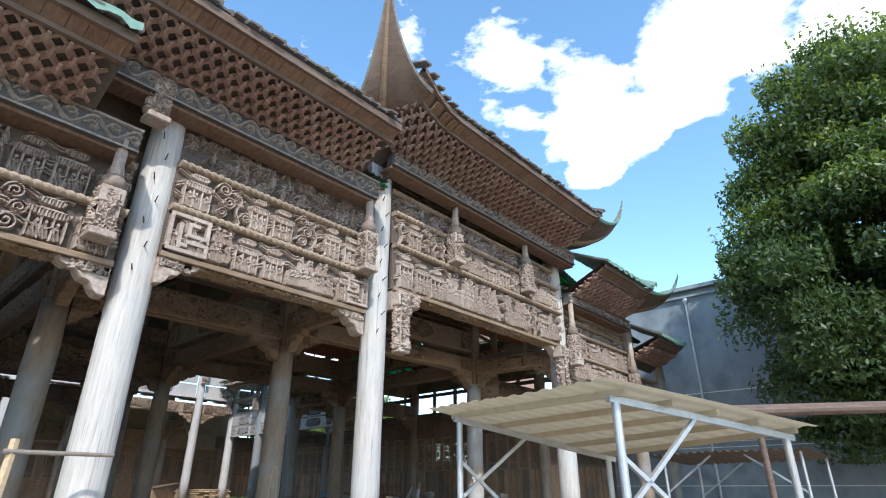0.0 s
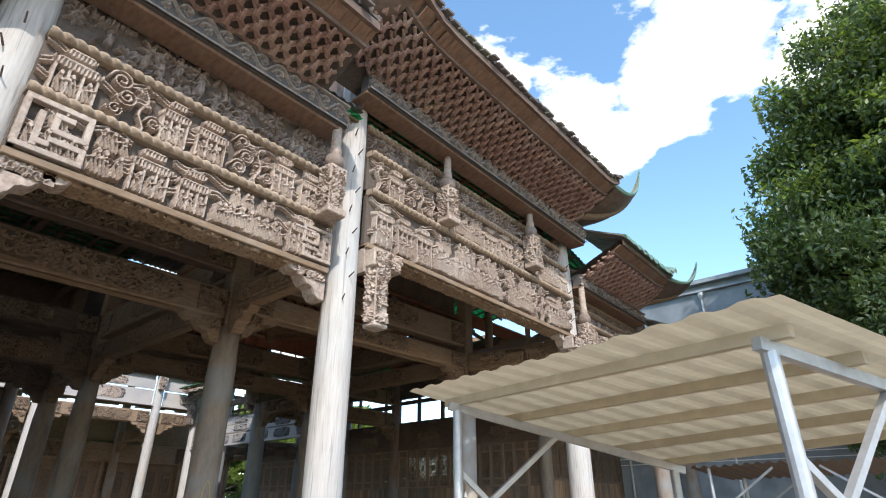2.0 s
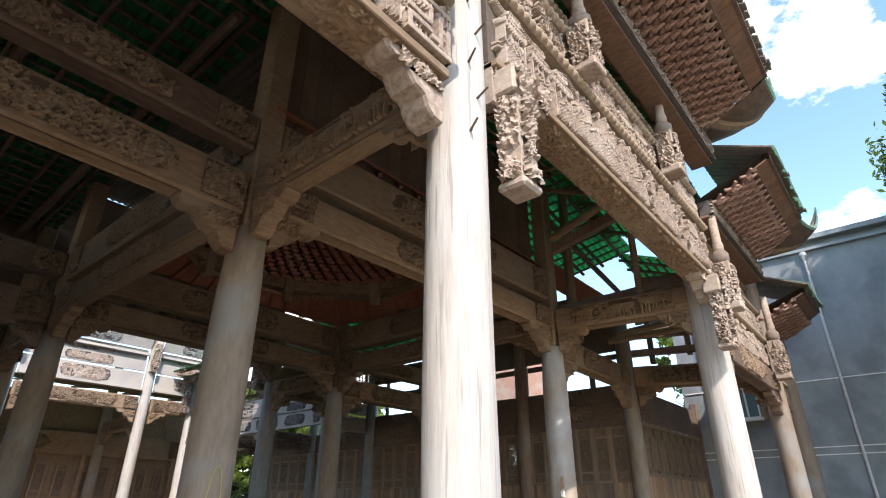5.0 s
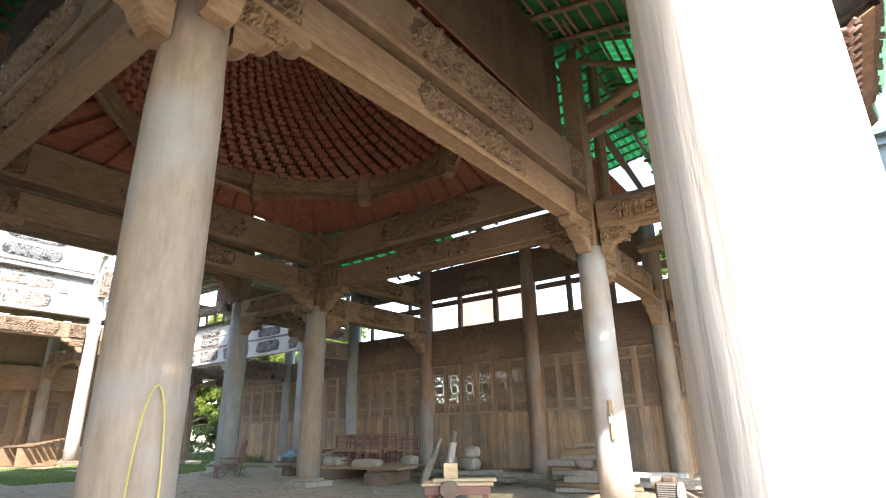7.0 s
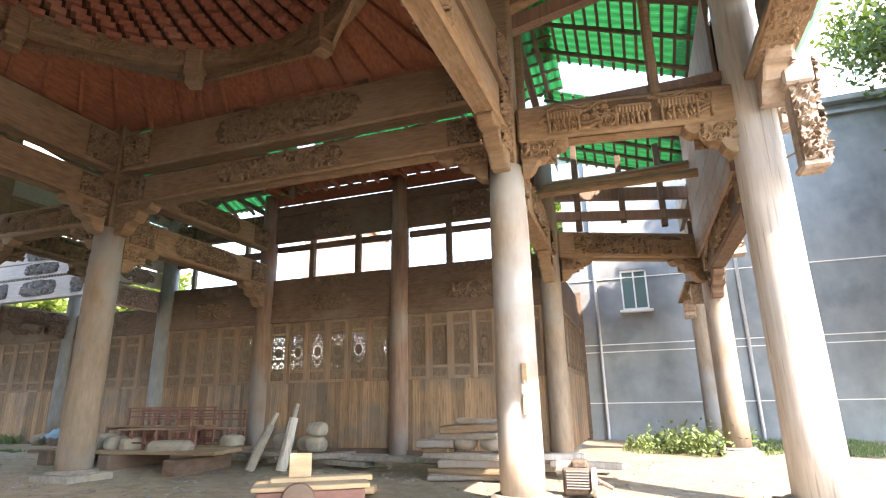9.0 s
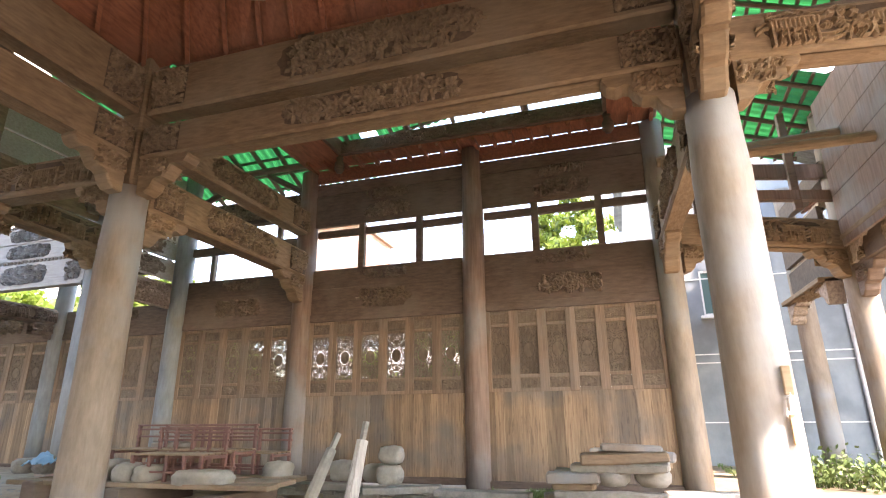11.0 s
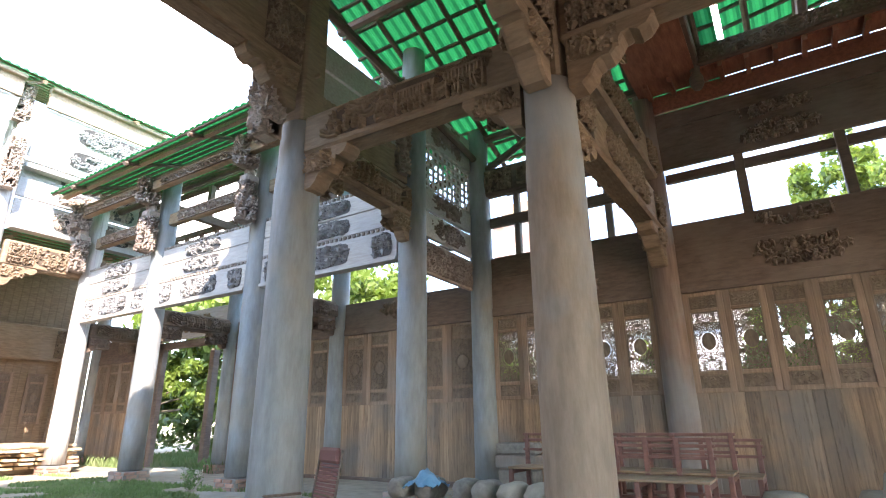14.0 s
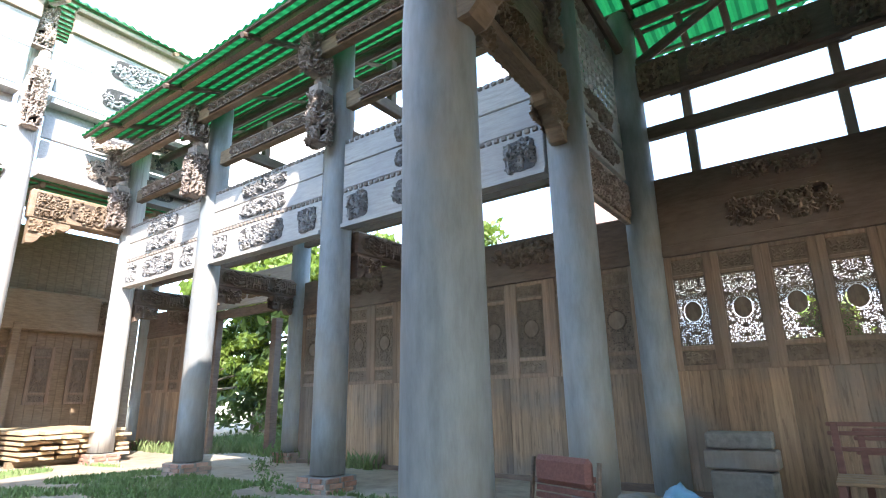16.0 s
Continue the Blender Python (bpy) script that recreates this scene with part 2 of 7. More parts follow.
BROWNCHAIR = material("maroon_chair_fabric", (0.23, 0.1, 0.085), (0.15, 0.065, 0.055), None, (20, 20, 20), 0.7, 0.3)
BLUETARP = material("blue_plastic_sheet", (0.2, 0.42, 0.62), (0.12, 0.3, 0.5), (0.5, 0.6, 0.65), (3, 3, 3), 0.4, 0.2)
HOSE = material("yellow_hose", (0.45, 0.38, 0.1), (0.36, 0.3, 0.07), None, (4, 4, 4), 0.4, 0.05)
BENCHRED = material("red_brown_bench_wood", (0.2, 0.095, 0.075), (0.13, 0.06, 0.048), None, (2, 5, 5), 0.6, 0.2)
GLASS = bpy.data.materials.new("window_glass")
GLASS.use_nodes = True
GLASS.node_tree.nodes["Principled BSDF"].inputs["Base Color"].default_value = (0.12, 0.2, 0.19, 1)
GLASS.node_tree.nodes["Principled BSDF"].inputs["Roughness"].default_value = 0.08
GLASS.node_tree.nodes["Principled BSDF"].inputs["Specular IOR Level"].default_value = 0.8


# ---- building helpers ----
def thing(name, loc=(0, 0, 0), label="", category="", group="", kind=""):
    ob = new(name)
    ob.location = loc
    return tagged(ob, label, category, group, kind)


def as_mesh(name, bm):
    if isinstance(bm, bpy.types.Mesh):
        return bm
    me = bpy.data.meshes.new(name)
    bmesh.ops.recalc_face_normals(bm, faces=bm.faces)
    bm.to_mesh(me)
    bm.free()
    return me


def part(name, bm, mat, parent, label="", m=None, smooth=False):
    """Links a bmesh or mesh as one object under a thing or part; m is its pose in the parent's space."""
    me = as_mesh(name, bm)
    if not me.materials:
        me.materials.append(mat)
    if smooth:
        me.shade_smooth()
    ob = new(name, me)
    ob.parent = parent
    if m is not None:
        ob.matrix_local = m
    return tagged(ob, label) if label else ob


def solo(name, bm, mat, label, category, group="", kind="", smooth=False):
    me = as_mesh(name, bm)
    me.materials.append(mat)
    if smooth:
        me.shade_smooth()
    return tagged(new(name, me), label, category, group, kind)


def box(bm, c, s, bevel=0.0, rot=None):
    """A box at centre c of size s, with small bevels, turned by the matrix rot."""
    m = Matrix.Translation(c) @ (rot.to_4x4() if rot is not None else Matrix()) @ Matrix.Diagonal((*s, 1))
    got = bmesh.ops.create_cube(bm, size=1.0, matrix=m)
    if bevel:
        edges = {e for v in got["verts"] for e in v.link_edges}
        bmesh.ops.bevel(bm, geom=list(edges), offset=bevel, segments=1, affect="EDGES")
    return bm


def boxes(*specs, bevel=0.0):
    bm = bmesh.new()
    for c, s in specs:
        box(bm, c, s, bevel)
    return bm


def span(lo, hi):
    """Centre and size of the box between two corners."""
    return tuple((a + b) / 2 for a, b in zip(lo, hi)), tuple(abs(b - a) for a, b in zip(lo, hi))


def rod(bm, p, q, r0, r1=None, seg=12):
    p, q = Vector(p), Vector(q)
    way = q - p
    m = Matrix.Translation((p + q) / 2) @ way.to_track_quat("Z", "Y").to_matrix().to_4x4()
    bmesh.ops.create_cone(bm, cap_ends=True, segments=seg, radius1=r0, radius2=r0 if r1 is None else r1, depth=way.length, matrix=m)
    return bm


def bar(bm, p, q, w, h):
    """A squared bar from p to q, w across and h deep."""
    p, q = Vector(p), Vector(q)
    way = q - p
    turn = way.to_track_quat("X", "Z").to_matrix()
    return box(bm, (p + q) / 2, (way.length, w, h), 0.0, turn)


def lathe(bm, profile, seg=16, at=(0, 0, 0), wobble=0.0, seed=0):
    """A turned shape from (radius, height) rows."""
    rings = []
    for r, z in profile:
        ring = []
        for k in range(seg):
            a = 2 * math.pi * k / seg
            w = 1 + wobble * noise.noise(Vector((math.cos(a) * 1.5 + seed, math.sin(a) * 1.5, z * 0.6)))
            ring.append(bm.verts.new((at[0] + r * w * math.cos(a), at[1] + r * w * math.sin(a), at[2] + z)))
        rings.append(ring)
    for a, b in zip(rings, rings[1:]):
        for k in range(seg):
            bm.faces.new((a[k], a[(k + 1) % seg], b[(k + 1) % seg], b[k]))
    bm.faces.new(rings[0][::-1])
    bm.faces.new(rings[-1])
    return bm


def tube(bm, points, radii, seg=8):
    """One bent tapered tube along points."""
    points = [Vector(p) for p in points]
    rings = []
    for k, (p, r) in enumerate(zip(points, radii)):
        way = points[min(k + 1, len(points) - 1)] - points[max(k - 1, 0)]
        m = way.to_track_quat("Z", "Y").to_matrix()
        rings.append([bm.verts.new(p + m @ Vector((r * math.cos(2 * math.pi * i / seg), r * math.sin(2 * math.pi * i / seg), 0))) for i in range(seg)])
    for a, b in zip(rings, rings[1:]):
        for i in range(seg):
            bm.faces.new((a[i], a[(i + 1) % seg], b[(i + 1) % seg], b[i]))
    bm.faces.new(rings[0][::-1])
    bm.faces.new(rings[-1])
    return bm


def grid_faces(nu, nv, keep=None):
    faces = []
    for j in range(nv - 1):
        for i in range(nu - 1):
            if keep is None or keep[j, i]:
                a = j * nu + i
                faces.append((a, a + 1, a + nu + 1, a + nu))
    return faces


def carve(w, h, seed, stamps, size=(0.08, 0.2), res=0.018, floor=0.0, shape=None):
    """Heights 0..1 of carved relief over w by h metres: leaf sprays, curls, upright blocks, roofs, berries and vines, cut steeply."""
    rng = np.random.RandomState(seed)
    nu, nv = max(4, int(w / res)), max(4, int(h / res))
    us, vs = np.linspace(0, w, nu), np.linspace(0, h, nv)
    H = np.full((nv, nu), floor)
    for _ in range(stamps):
        cu, cv = rng.uniform(0, w), rng.uniform(0, h)
        if shape == "lozenge" and (abs(cu / w - 0.5) * 2.15) ** 3 + (abs(cv / h - 0.5) * 2.3) ** 3 > 0.9:
            continue
        s = rng.uniform(*size)
        top = rng.uniform(0.5, 1.0)
        i0, i1 = np.searchsorted(us, (cu - 1.3 * s, cu + 1.3 * s))
        j0, j1 = np.searchsorted(vs, (cv - 1.3 * s, cv + 1.3 * s))
        if i1 - i0 < 2 or j1 - j0 < 2:
            continue
        du, dv = np.meshgrid(us[i0:i1] - cu, vs[j0:j1] - cv)
        a = rng.uniform(0, 2 * math.pi)
        p, q = du * math.cos(a) + dv * math.sin(a), -du * math.sin(a) + dv * math.cos(a)
        kind = rng.randint(0, 7)
        if kind <= 1:
            f = np.full(p.shape, -1.0)
            for k in range(6):
                b = k * 1.047
                x, y = p * math.cos(b) + q * math.sin(b), -p * math.sin(b) + q * math.cos(b)
                f = np.maximum(f, 1 - ((x - 0.5 * s) / (0.42 * s)) ** 2 - (y / (0.15 * s)) ** 2)
        elif kind == 2:
            rr, th = np.hypot(p, q), np.arctan2(q, p)
            f = np.maximum(1 - ((rr - s * (0.3 + 0.075 * th)) / (0.1 * s)) ** 2, 1 - ((rr - s * (0.77 + 0.075 * th)) / (0.1 * s)) ** 2)
        elif kind == 3:
            f = np.maximum(1 - (du / (0.24 * s)) ** 4 - ((dv + 0.15 * s) / (0.62 * s)) ** 4, 1 - (du ** 2 + (dv - 0.62 * s) ** 2) / (0.19 * s) ** 2)
            f = np.maximum(f, 1 - ((dv - 0.1 * s - 0.5 * du) / (0.09 * s)) ** 2 - (du / (0.55 * s)) ** 6)
        elif kind == 4:
            bow = 0.12 * s * (du / s) ** 2
            f = (1 - (du / s) ** 8 - ((dv - bow) / (0.17 * s)) ** 4) * (0.55 + 0.45 * np.cos(du * 2 * math.pi / 0.06))
        elif kind == 5:
            f = np.full(p.shape, -1.0)
            for k in range(8):
                x, y = rng.uniform(-0.7, 0.7, 2) * s
                f = np.maximum(f, 1 - ((du - x) ** 2 + (dv - y) ** 2) / (0.17 * s) ** 2)
        else:
            bend = 0.3 * s * np.sin(p / s * 4.0)
            f = 1 - ((q - bend) / (0.1 * s)) ** 2 - (p / (1.1 * s)) ** 8
        H[j0:j1, i0:i1] = np.maximum(H[j0:j1, i0:i1], top * np.clip(f, 0, 1) ** 0.33)
    # gouge marks across the raised work
    U, V = np.meshgrid(us, vs)
    bend = 2.4 * np.sin(U * 7.1 + seed) * np.cos(V * 8.3) + 1.7 * np.sin(U * 15.0 - V * 13.0 + seed)
    cut = np.abs(np.sin(math.pi * (0.6 * U + 0.8 * V) / 0.1 + bend))
    H = H * (1.0 - 0.25 * (1.0 - cut) ** 2)
    return H, nu, nv


def frieze(w, h, seed, res=0.013):
    """Heights of a storied frieze: pavilions with ribbed roofs, rows of robed figures, pines, cloud scrolls and wavy bands."""
    rng = np.random.RandomState(seed)
    nu, nv = max(8, int(w / res)), max(8, int(h / res))
    us, vs = np.linspace(0, w, nu), np.linspace(0, h, nv)
    H = np.zeros((nv, nu))

    def put(cu, half, shape_of, top):
        i0, i1 = np.searchsorted(us, (cu - half, cu + half))
        if i1 - i0 < 2:
            return
        du, V = np.meshgrid(us[i0:i1] - cu, vs)
        f, tex = shape_of(du, V)
        H[:, i0:i1] = np.maximum(H[:, i0:i1], top * np.clip(f * 3.5, 0, 1) * tex)

    def figure(cu, v0, tall, top):
        wide = tall * rng.uniform(0.16, 0.2)
        lean = rng.uniform(-0.12, 0.12)
        vc, ph = v0 + tall * 0.4, rng.uniform(0, 6)
        put(cu, tall * 0.5, lambda d, V: (1 - ((d - lean * (V - v0)) / (wide * (1.25 - 0.5 * np.clip((V - v0) / tall, 0, 1)))) ** 4 - ((V - vc) / (0.4 * tall)) ** 6, 0.78 + 0.22 * np.cos(d * 130 + V * 40 + ph)), top)
        put(cu + lean * tall * 0.8, tall * 0.3, lambda d, V: (1 - (d / (0.105 * tall)) ** 2 - ((V - v0 - 0.88 * tall) / (0.13 * tall)) ** 2, 1.0), top)
        arm = rng.choice((-1, 1))
        put(cu, tall * 0.5, lambda d, V: (1 - ((V - v0 - 0.55 * tall - arm * 0.5 * d) / (0.05 * tall)) ** 2 - ((d - arm * 0.14 * tall) / (0.2 * tall)) ** 4, 1.0), top)

    def roof(cu, vr, half, thick, top):
        put(cu, half * 1.15, lambda d, V: (1 - (d / half) ** 8 - ((V - vr - 0.22 * half * (d / half) ** 4) / thick) ** 4, 0.62 + 0.38 * np.abs(np.cos(d * math.pi / 0.045))), top)
        put(cu, half, lambda d, V: (1 - (d / (0.8 * half)) ** 8 - ((V - vr - thick * 1.25) / (0.35 * thick)) ** 2, 1.0), top)

    def pine(cu, v0, tall, top):
        ph = rng.uniform(0, 6)
        put(cu, 0.2, lambda d, V: (1 - ((d - 0.04 * np.sin(V * 14 + ph)) / 0.022) ** 2 - ((V - v0 - tall * 0.45) / (0.5 * tall)) ** 8, 1.0), top * 0.7)
        for _ in range(9):
            x, y, r = cu + rng.uniform(-0.16, 0.16), v0 + tall * rng.uniform(0.5, 1.0), rng.uniform(0.035, 0.06)
            put(x, r, lambda d, V: (1 - (d / r) ** 2 - ((V - y) / (r * 0.75)) ** 2, 0.7 + 0.3 * np.abs(np.cos(np.arctan2(V - y, d) * 4))), top * rng.uniform(0.7, 1.0))

    def scroll(cu, vc, r, top):
        turn = rng.choice((-1, 1))
        put(cu, r * 1.4, lambda d, V: (np.maximum(1 - ((np.hypot(d, V - vc) - r * (0.42 + 0.09 * turn * np.arctan2(V - vc, d))) / (0.16 * r)) ** 2, 1 - ((np.hypot(d, V - vc) - r * (0.95 + 0.09 * turn * np.arctan2(V - vc, d))) / (0.14 * r)) ** 2), 1.0), top)

    for v0, gap in ((0.9, 0.62), (0.55, 0.5), (0.28, 0.7)):
        ph = rng.uniform(0, 6)
        for off in (-0.03, 0.03):
            put(w / 2, w, lambda d, V: ((1 - ((V - v0 * h - off - 0.05 * np.sin(d * 2 * math.pi / gap + ph)) / 0.018) ** 2) * (np.sin(d * 2 * math.pi / (2.3 * gap) + ph) > -0.35), 1.0), 0.5)
    u = 0.1
    while u < w - 0.05:
        kind = rng.randint(0, 6)
        if kind <= 1:
            half = rng.uniform(0.2, 0.32)
            cu, vr = u + half, h * rng.uniform(0.5, 0.6)
            roof(cu, vr, half, 0.055, 0.95)
            if vr + 0.3 < h:
                roof(cu, vr + 0.19, half * 0.62, 0.045, 0.85)
            for x in (-0.8, -0.27, 0.27, 0.8):
                put(cu + x * half, 0.05, lambda d, V: (1 - (d / 0.02) ** 4 - ((V - vr * 0.5) / (vr * 0.5)) ** 10, 1.0), 0.75)
            for x in (-0.5, 0.0, 0.5):
                figure(cu + x * half, 0.02, vr * 0.72, 0.9)
            u += 2 * half + 0.06
        elif kind <= 3:
            n = rng.randint(3, 6)
            for k in range(n):
                figure(u + 0.07 + k * 0.125, 0.02 + rng.uniform(0, 0.05), h * rng.uniform(0.42, 0.52), rng.uniform(0.8, 1.0))
                if rng.rand() < 0.7:
                    figure(u + 0.1 + k * 0.125, h * 0.53, h * rng.uniform(0.34, 0.42), rng.uniform(0.6, 0.85))
            u += n * 0.125 + 0.05
        elif kind == 4:
            pine(u + 0.14, 0.0, h * 0.95, 0.9)
            scroll(u + 0.3, h * 0.25, 0.09, 0.8)
            u += 0.36
        else:
            for k in range(3):
                scroll(u + 0.13 + 0.1 * (k % 2), h * (0.2 + 0.3 * k), rng.uniform(0.085, 0.12), rng.uniform(0.7, 1.0))
            u += 0.32
    return H, nu, nv


def relief(name, w, h, seed, depth, density=90, size=(0.08, 0.2), res=0.02, shape=None, sheet=True, height_map=None):
    """A carved relief as a mesh in local x (along), z (up), with its front towards -y."""
    H, nu, nv = height_map if height_map is not None else carve(w, h, seed, int(density * w * h), size, res, 0.0, shape)
    keep = None
    if not sheet:
        m = np.maximum.reduce([H[:-1, :-1], H[1:, :-1], H[:-1, 1:], H[1:, 1:]])
        keep = m > 0.02
    u, v = np.linspace(0, w, nu), np.linspace(0, h, nv)
    verts = [(u[i], -depth * H[j, i], v[j]) for j in range(nv) for i in range(nu)]
    me = bpy.data.meshes.new(name)
    me.from_pydata(verts, [], grid_faces(nu, nv, keep))
    if height_map is not None and sheet:
        me.shade_smooth()
    return me


def field(w, h, thick=0.008):
    """A flat ground in the colour of the recess shade, with rounded ends and a lobed edge, behind a carved ornament."""
    bm = bmesh.new()
    n = 40
    for y in (0.0, -thick):
        ring = []
        for k in range(n):
            a = 2 * math.pi * k / n
            c, s = math.cos(a), math.sin(a)
            r = (abs(c) ** 5 + abs(s) ** 5) ** -0.2 * (1 + 0.025 * math.cos(8 * a))
            ring.append(bm.verts.new((w / 2 + 0.47 * w * r * c, y, h / 2 + 0.47 * h * r * s)))
        bm.faces.new(ring)
    bm.verts.ensure_lookup_table()
    for k in range(n):
        bm.faces.new((bm.verts[k], bm.verts[(k + 1) % n], bm.verts[n + (k + 1) % n], bm.verts[n + k]))
    bmesh.ops.recalc_face_normals(bm, faces=bm.faces)
    return bm


def scrolls(w, h, pitch, res=0.018):
    """Heights of a running scroll."""
    nu, nv = max(4, int(w / res)), max(4, int(h / res))
    U, V = np.meshgrid(np.linspace(0, w, nu), np.linspace(0, h, nv))
    c = h / 2
    wave = c + 0.28 * h * np.sin(U / pitch * 2 * math.pi)
    f = 1 - ((V - wave) / (0.075 * h)) ** 2
    H = np.sqrt(np.clip(f, 0, 1))
    k = np.round((U / pitch - 0.25) * 2)
    cu = (k / 2 + 0.25) * pitch
    cv = c - 0.1 * h * np.where(k % 2 == 0, 1, -1)
    rr, th = np.hypot(U - cu, V - cv), np.arctan2(V - cv, U - cu)
    f = 1 - ((rr - h * (0.11 + 0.03 * th)) / (0.055 * h)) ** 2
    H = np.maximum(H, 0.9 * np.sqrt(np.clip(f, 0, 1)))
    edge = np.minimum(V, h - V)
    H = np.maximum(H, np.where(edge < 0.1 * h, 0.8, 0.0))
    return H, nu, nv


def rope(w, h, depth, pitch=0.11, res=0.02):
    """Heights of a twisted or leaf-toothed moulding."""
    nu, nv = max(4, int(w / res)), max(5, int(h / res))
    U, V = np.meshgrid(np.linspace(0, w, nu), np.linspace(0, h, nv))
    t = (U + 0.6 * (V - h / 2)) / pitch
    H = np.sqrt(np.clip(1 - ((V - h / 2) / (h / 2)) ** 2, 0, 1)) * (0.3 + 0.7 * np.abs(np.sin(t * math.pi)))
    return H, nu, nv


def console(length, drop, thick, way=1, x0=0.0):
    """A scrolled console under a beam's end: one thick curved profile in local x and z that hugs the column at x0."""
    side = ((0.0, 0.06), (1.0, 0.06), (1.02, -0.1), (0.95, -0.24), (0.84, -0.3), (0.74, -0.24), (0.66, -0.27), (0.6, -0.42), (0.5, -0.58), (0.4, -0.6), (0.33, -0.66), (0.27, -0.84), (0.16, -0.98), (0.0, -1.0))
    bm = bmesh.new()
    rows = []
    for y, f in ((-thick / 2, 0.97), (-thick / 2 + 0.03, 1.0), (thick / 2 - 0.03, 1.0), (thick / 2, 0.97)):
        rows.append([bm.verts.new((x0 + way * u * length * f, y, v * drop * f)) for u, v in side])
    n = len(side)
    for a, b in zip(rows, rows[1:]):
        for k in range(n):
            bm.faces.new((a[k], a[(k + 1) % n], b[(k + 1) % n], b[k]))
    bm.faces.new(rows[0])
    bm.faces.new(rows[-1][::-1])
    return bm


FACE_X = pose(0, 0, 0, 0, 0, 90)    # local x runs along +y, the front looks to +x
FACE_MX = pose(0, 0, 0, 0, 0, -90)  # local x runs along -y, the front looks to -x


# ---- ground ----
def ground_z(x, y):
    """The yard is level; the earth rises a little towards the court."""
    t = min(max((-x - 15.0) / 12.0, 0.0), 1.0)
    u = min(max((y - 16.5) / 4.0, 0.0), 1.0)
    return 0.32 * t * t * (3 - 2 * t) + 0.12 * u * (1 - t) + 0.025 * noise.noise(Vector((x * 0.5, y * 0.5, 0))) + 0.012 * noise.noise(Vector((x * 2.1, y * 2.1, 3)))


bm = bmesh.new()
gx = [-400, -200, -100, -70] + [-50 + 0.5 * k for k in range(121)] + [30, 60, 120, 300]
gy = [-300, -120, -50, -25] + [-10 + 0.5 * k for k in range(91)] + [50, 80, 150, 400]
cells = [[bm.verts.new((x, y, ground_z(x, y))) for x in gx] for y in gy]
for j in range(len(gy) - 1):
    for i in range(len(gx) - 1):
        bm.faces.new((cells[j][i], cells[j][i + 1], cells[j + 1][i + 1], cells[j + 1][i]))
solo("ground", bm, DIRT, "bare trodden earth floor with dust and chips", "ground", kind="structure", smooth=True)


# ---- columns ----
def column(x, y, r, top, mat, label, base="stone", nails=(), group="hall columns", slim=0.93, head=None):
    z0 = ground_z(x, y)
    full, top = top, head or top
    ob = thing("wooden_column", (x, y, z0), label, "column", group)
    foot = {"stone": 0.16, "brick": 0.22, "none": 0.0}[base]
    rows = [(r * (1.0 if k < 9 else slim + 0.0) * (1 - (1 - slim) * k / 10), foot + (top - z0 - foot) * k / 10) for k in range(11)]
    part("shaft", lathe(bmesh.new(), rows, 24, wobble=0.05, seed=x + y), mat, ob, smooth=True)
    if head:
        part("squared_head", boxes(((0, 0, (head + full) / 2 - z0), (r * 1.3, r * 1.3, full - head)), bevel=0.03), BEAM, ob, "squared brown upper post")
        for k, (hz, side) in enumerate(((head + 0.75, 0), (head + 1.1, 90), (head + 0.55, 180), (head + 1.3, -90))):
            a = radians(side)
            part("peg", boxes(((0.05, 0, 0), (0.1, 0.04, 0.05)), bevel=0.006), BEAM, ob, m=pose(math.cos(a) * r * 0.63, math.sin(a) * r * 0.63, hz - z0, 0, 0, side))
    if base == "stone":
        bm = bmesh.new()
        box(bm, (0, 0, 0.04), (r * 3.0, r * 3.0, 0.14), 0.02)
        lathe(bm, [(r * 1.35, 0.1), (r * 1.42, 0.13), (r * 1.25, foot + 0.01)], 16)
        part("plinth", bm, STONE, ob, "worn square stone plinth")
    elif base == "brick":
        pier = part("pier", boxes(((0, 0, foot / 2 - 0.02), (r * 2.35, r * 2.35, foot)), bevel=0.01), STONE, ob, "mortared brick pier")
        me = None
        for c in range(3):
            zc = 0.02 + c * 0.072
            for k, (sx, sy) in enumerate(((1, 0), (-1, 0), (0, 1), (0, -1))):
                for s in (-0.52, 0.52):
                    if me is None:
                        me = as_mesh("brick", boxes(((0, 0, 0), (0.22, 0.05, 0.062)), bevel=0.006))
                        me.materials.append(BRICK)
                    b = part("brick", me, BRICK, pier)
                    off = s * r * 1.05 + (0.03 if c % 2 else -0.03)
                    if sx:
                        b.matrix_local = pose(sx * r * 1.17, off, zc, 0, 0, 90)
                    else:
                        b.matrix_local = pose(off, sy * r * 1.17, zc)
    for z, side in nails:
        bm = rod(bmesh.new(), (0, 0, 0), (0.16, 0, 0.05), 0.014, 0.01, 6)
        a = radians(side)
        part("peg", bm, IRON, ob, m=pose(math.cos(a) * r * 0.92, math.sin(a) * r * 0.92, z - z0, 0, 0, side))
    return ob


PEGS = [(4.3 + 0.42 * k, -20 + (12 if k % 2 else -6)) for k in range(9)]
column(-9.38, 2.88, 0.31, 8.2, PALE, "tall bleached wooden column with iron pegs at the gate front", nails=PEGS, group="gate columns")
column(-9.31, 8.05, 0.295, 9.6, PALE, "tall bleached wooden column with iron pegs at the gate front", nails=PEGS, group="gate columns")
column(-9.4, 16.5, 0.31, 9.0, PALE, "tall bleached wooden column with iron pegs at the gate front", nails=PEGS, group="gate columns")
column(-9.4, 22.4, 0.26, 7.6, COLUMN, "plain wooden column under the side wing", group="gate columns")
column(-9.45, 25.6, 0.24, 7.0, COLUMN, "plain wooden column under the side wing", group="gate columns")
column(-9.38, -3.2, 0.31, 7.0, PALE, "tall bleached wooden column at the gate front", group="gate columns")
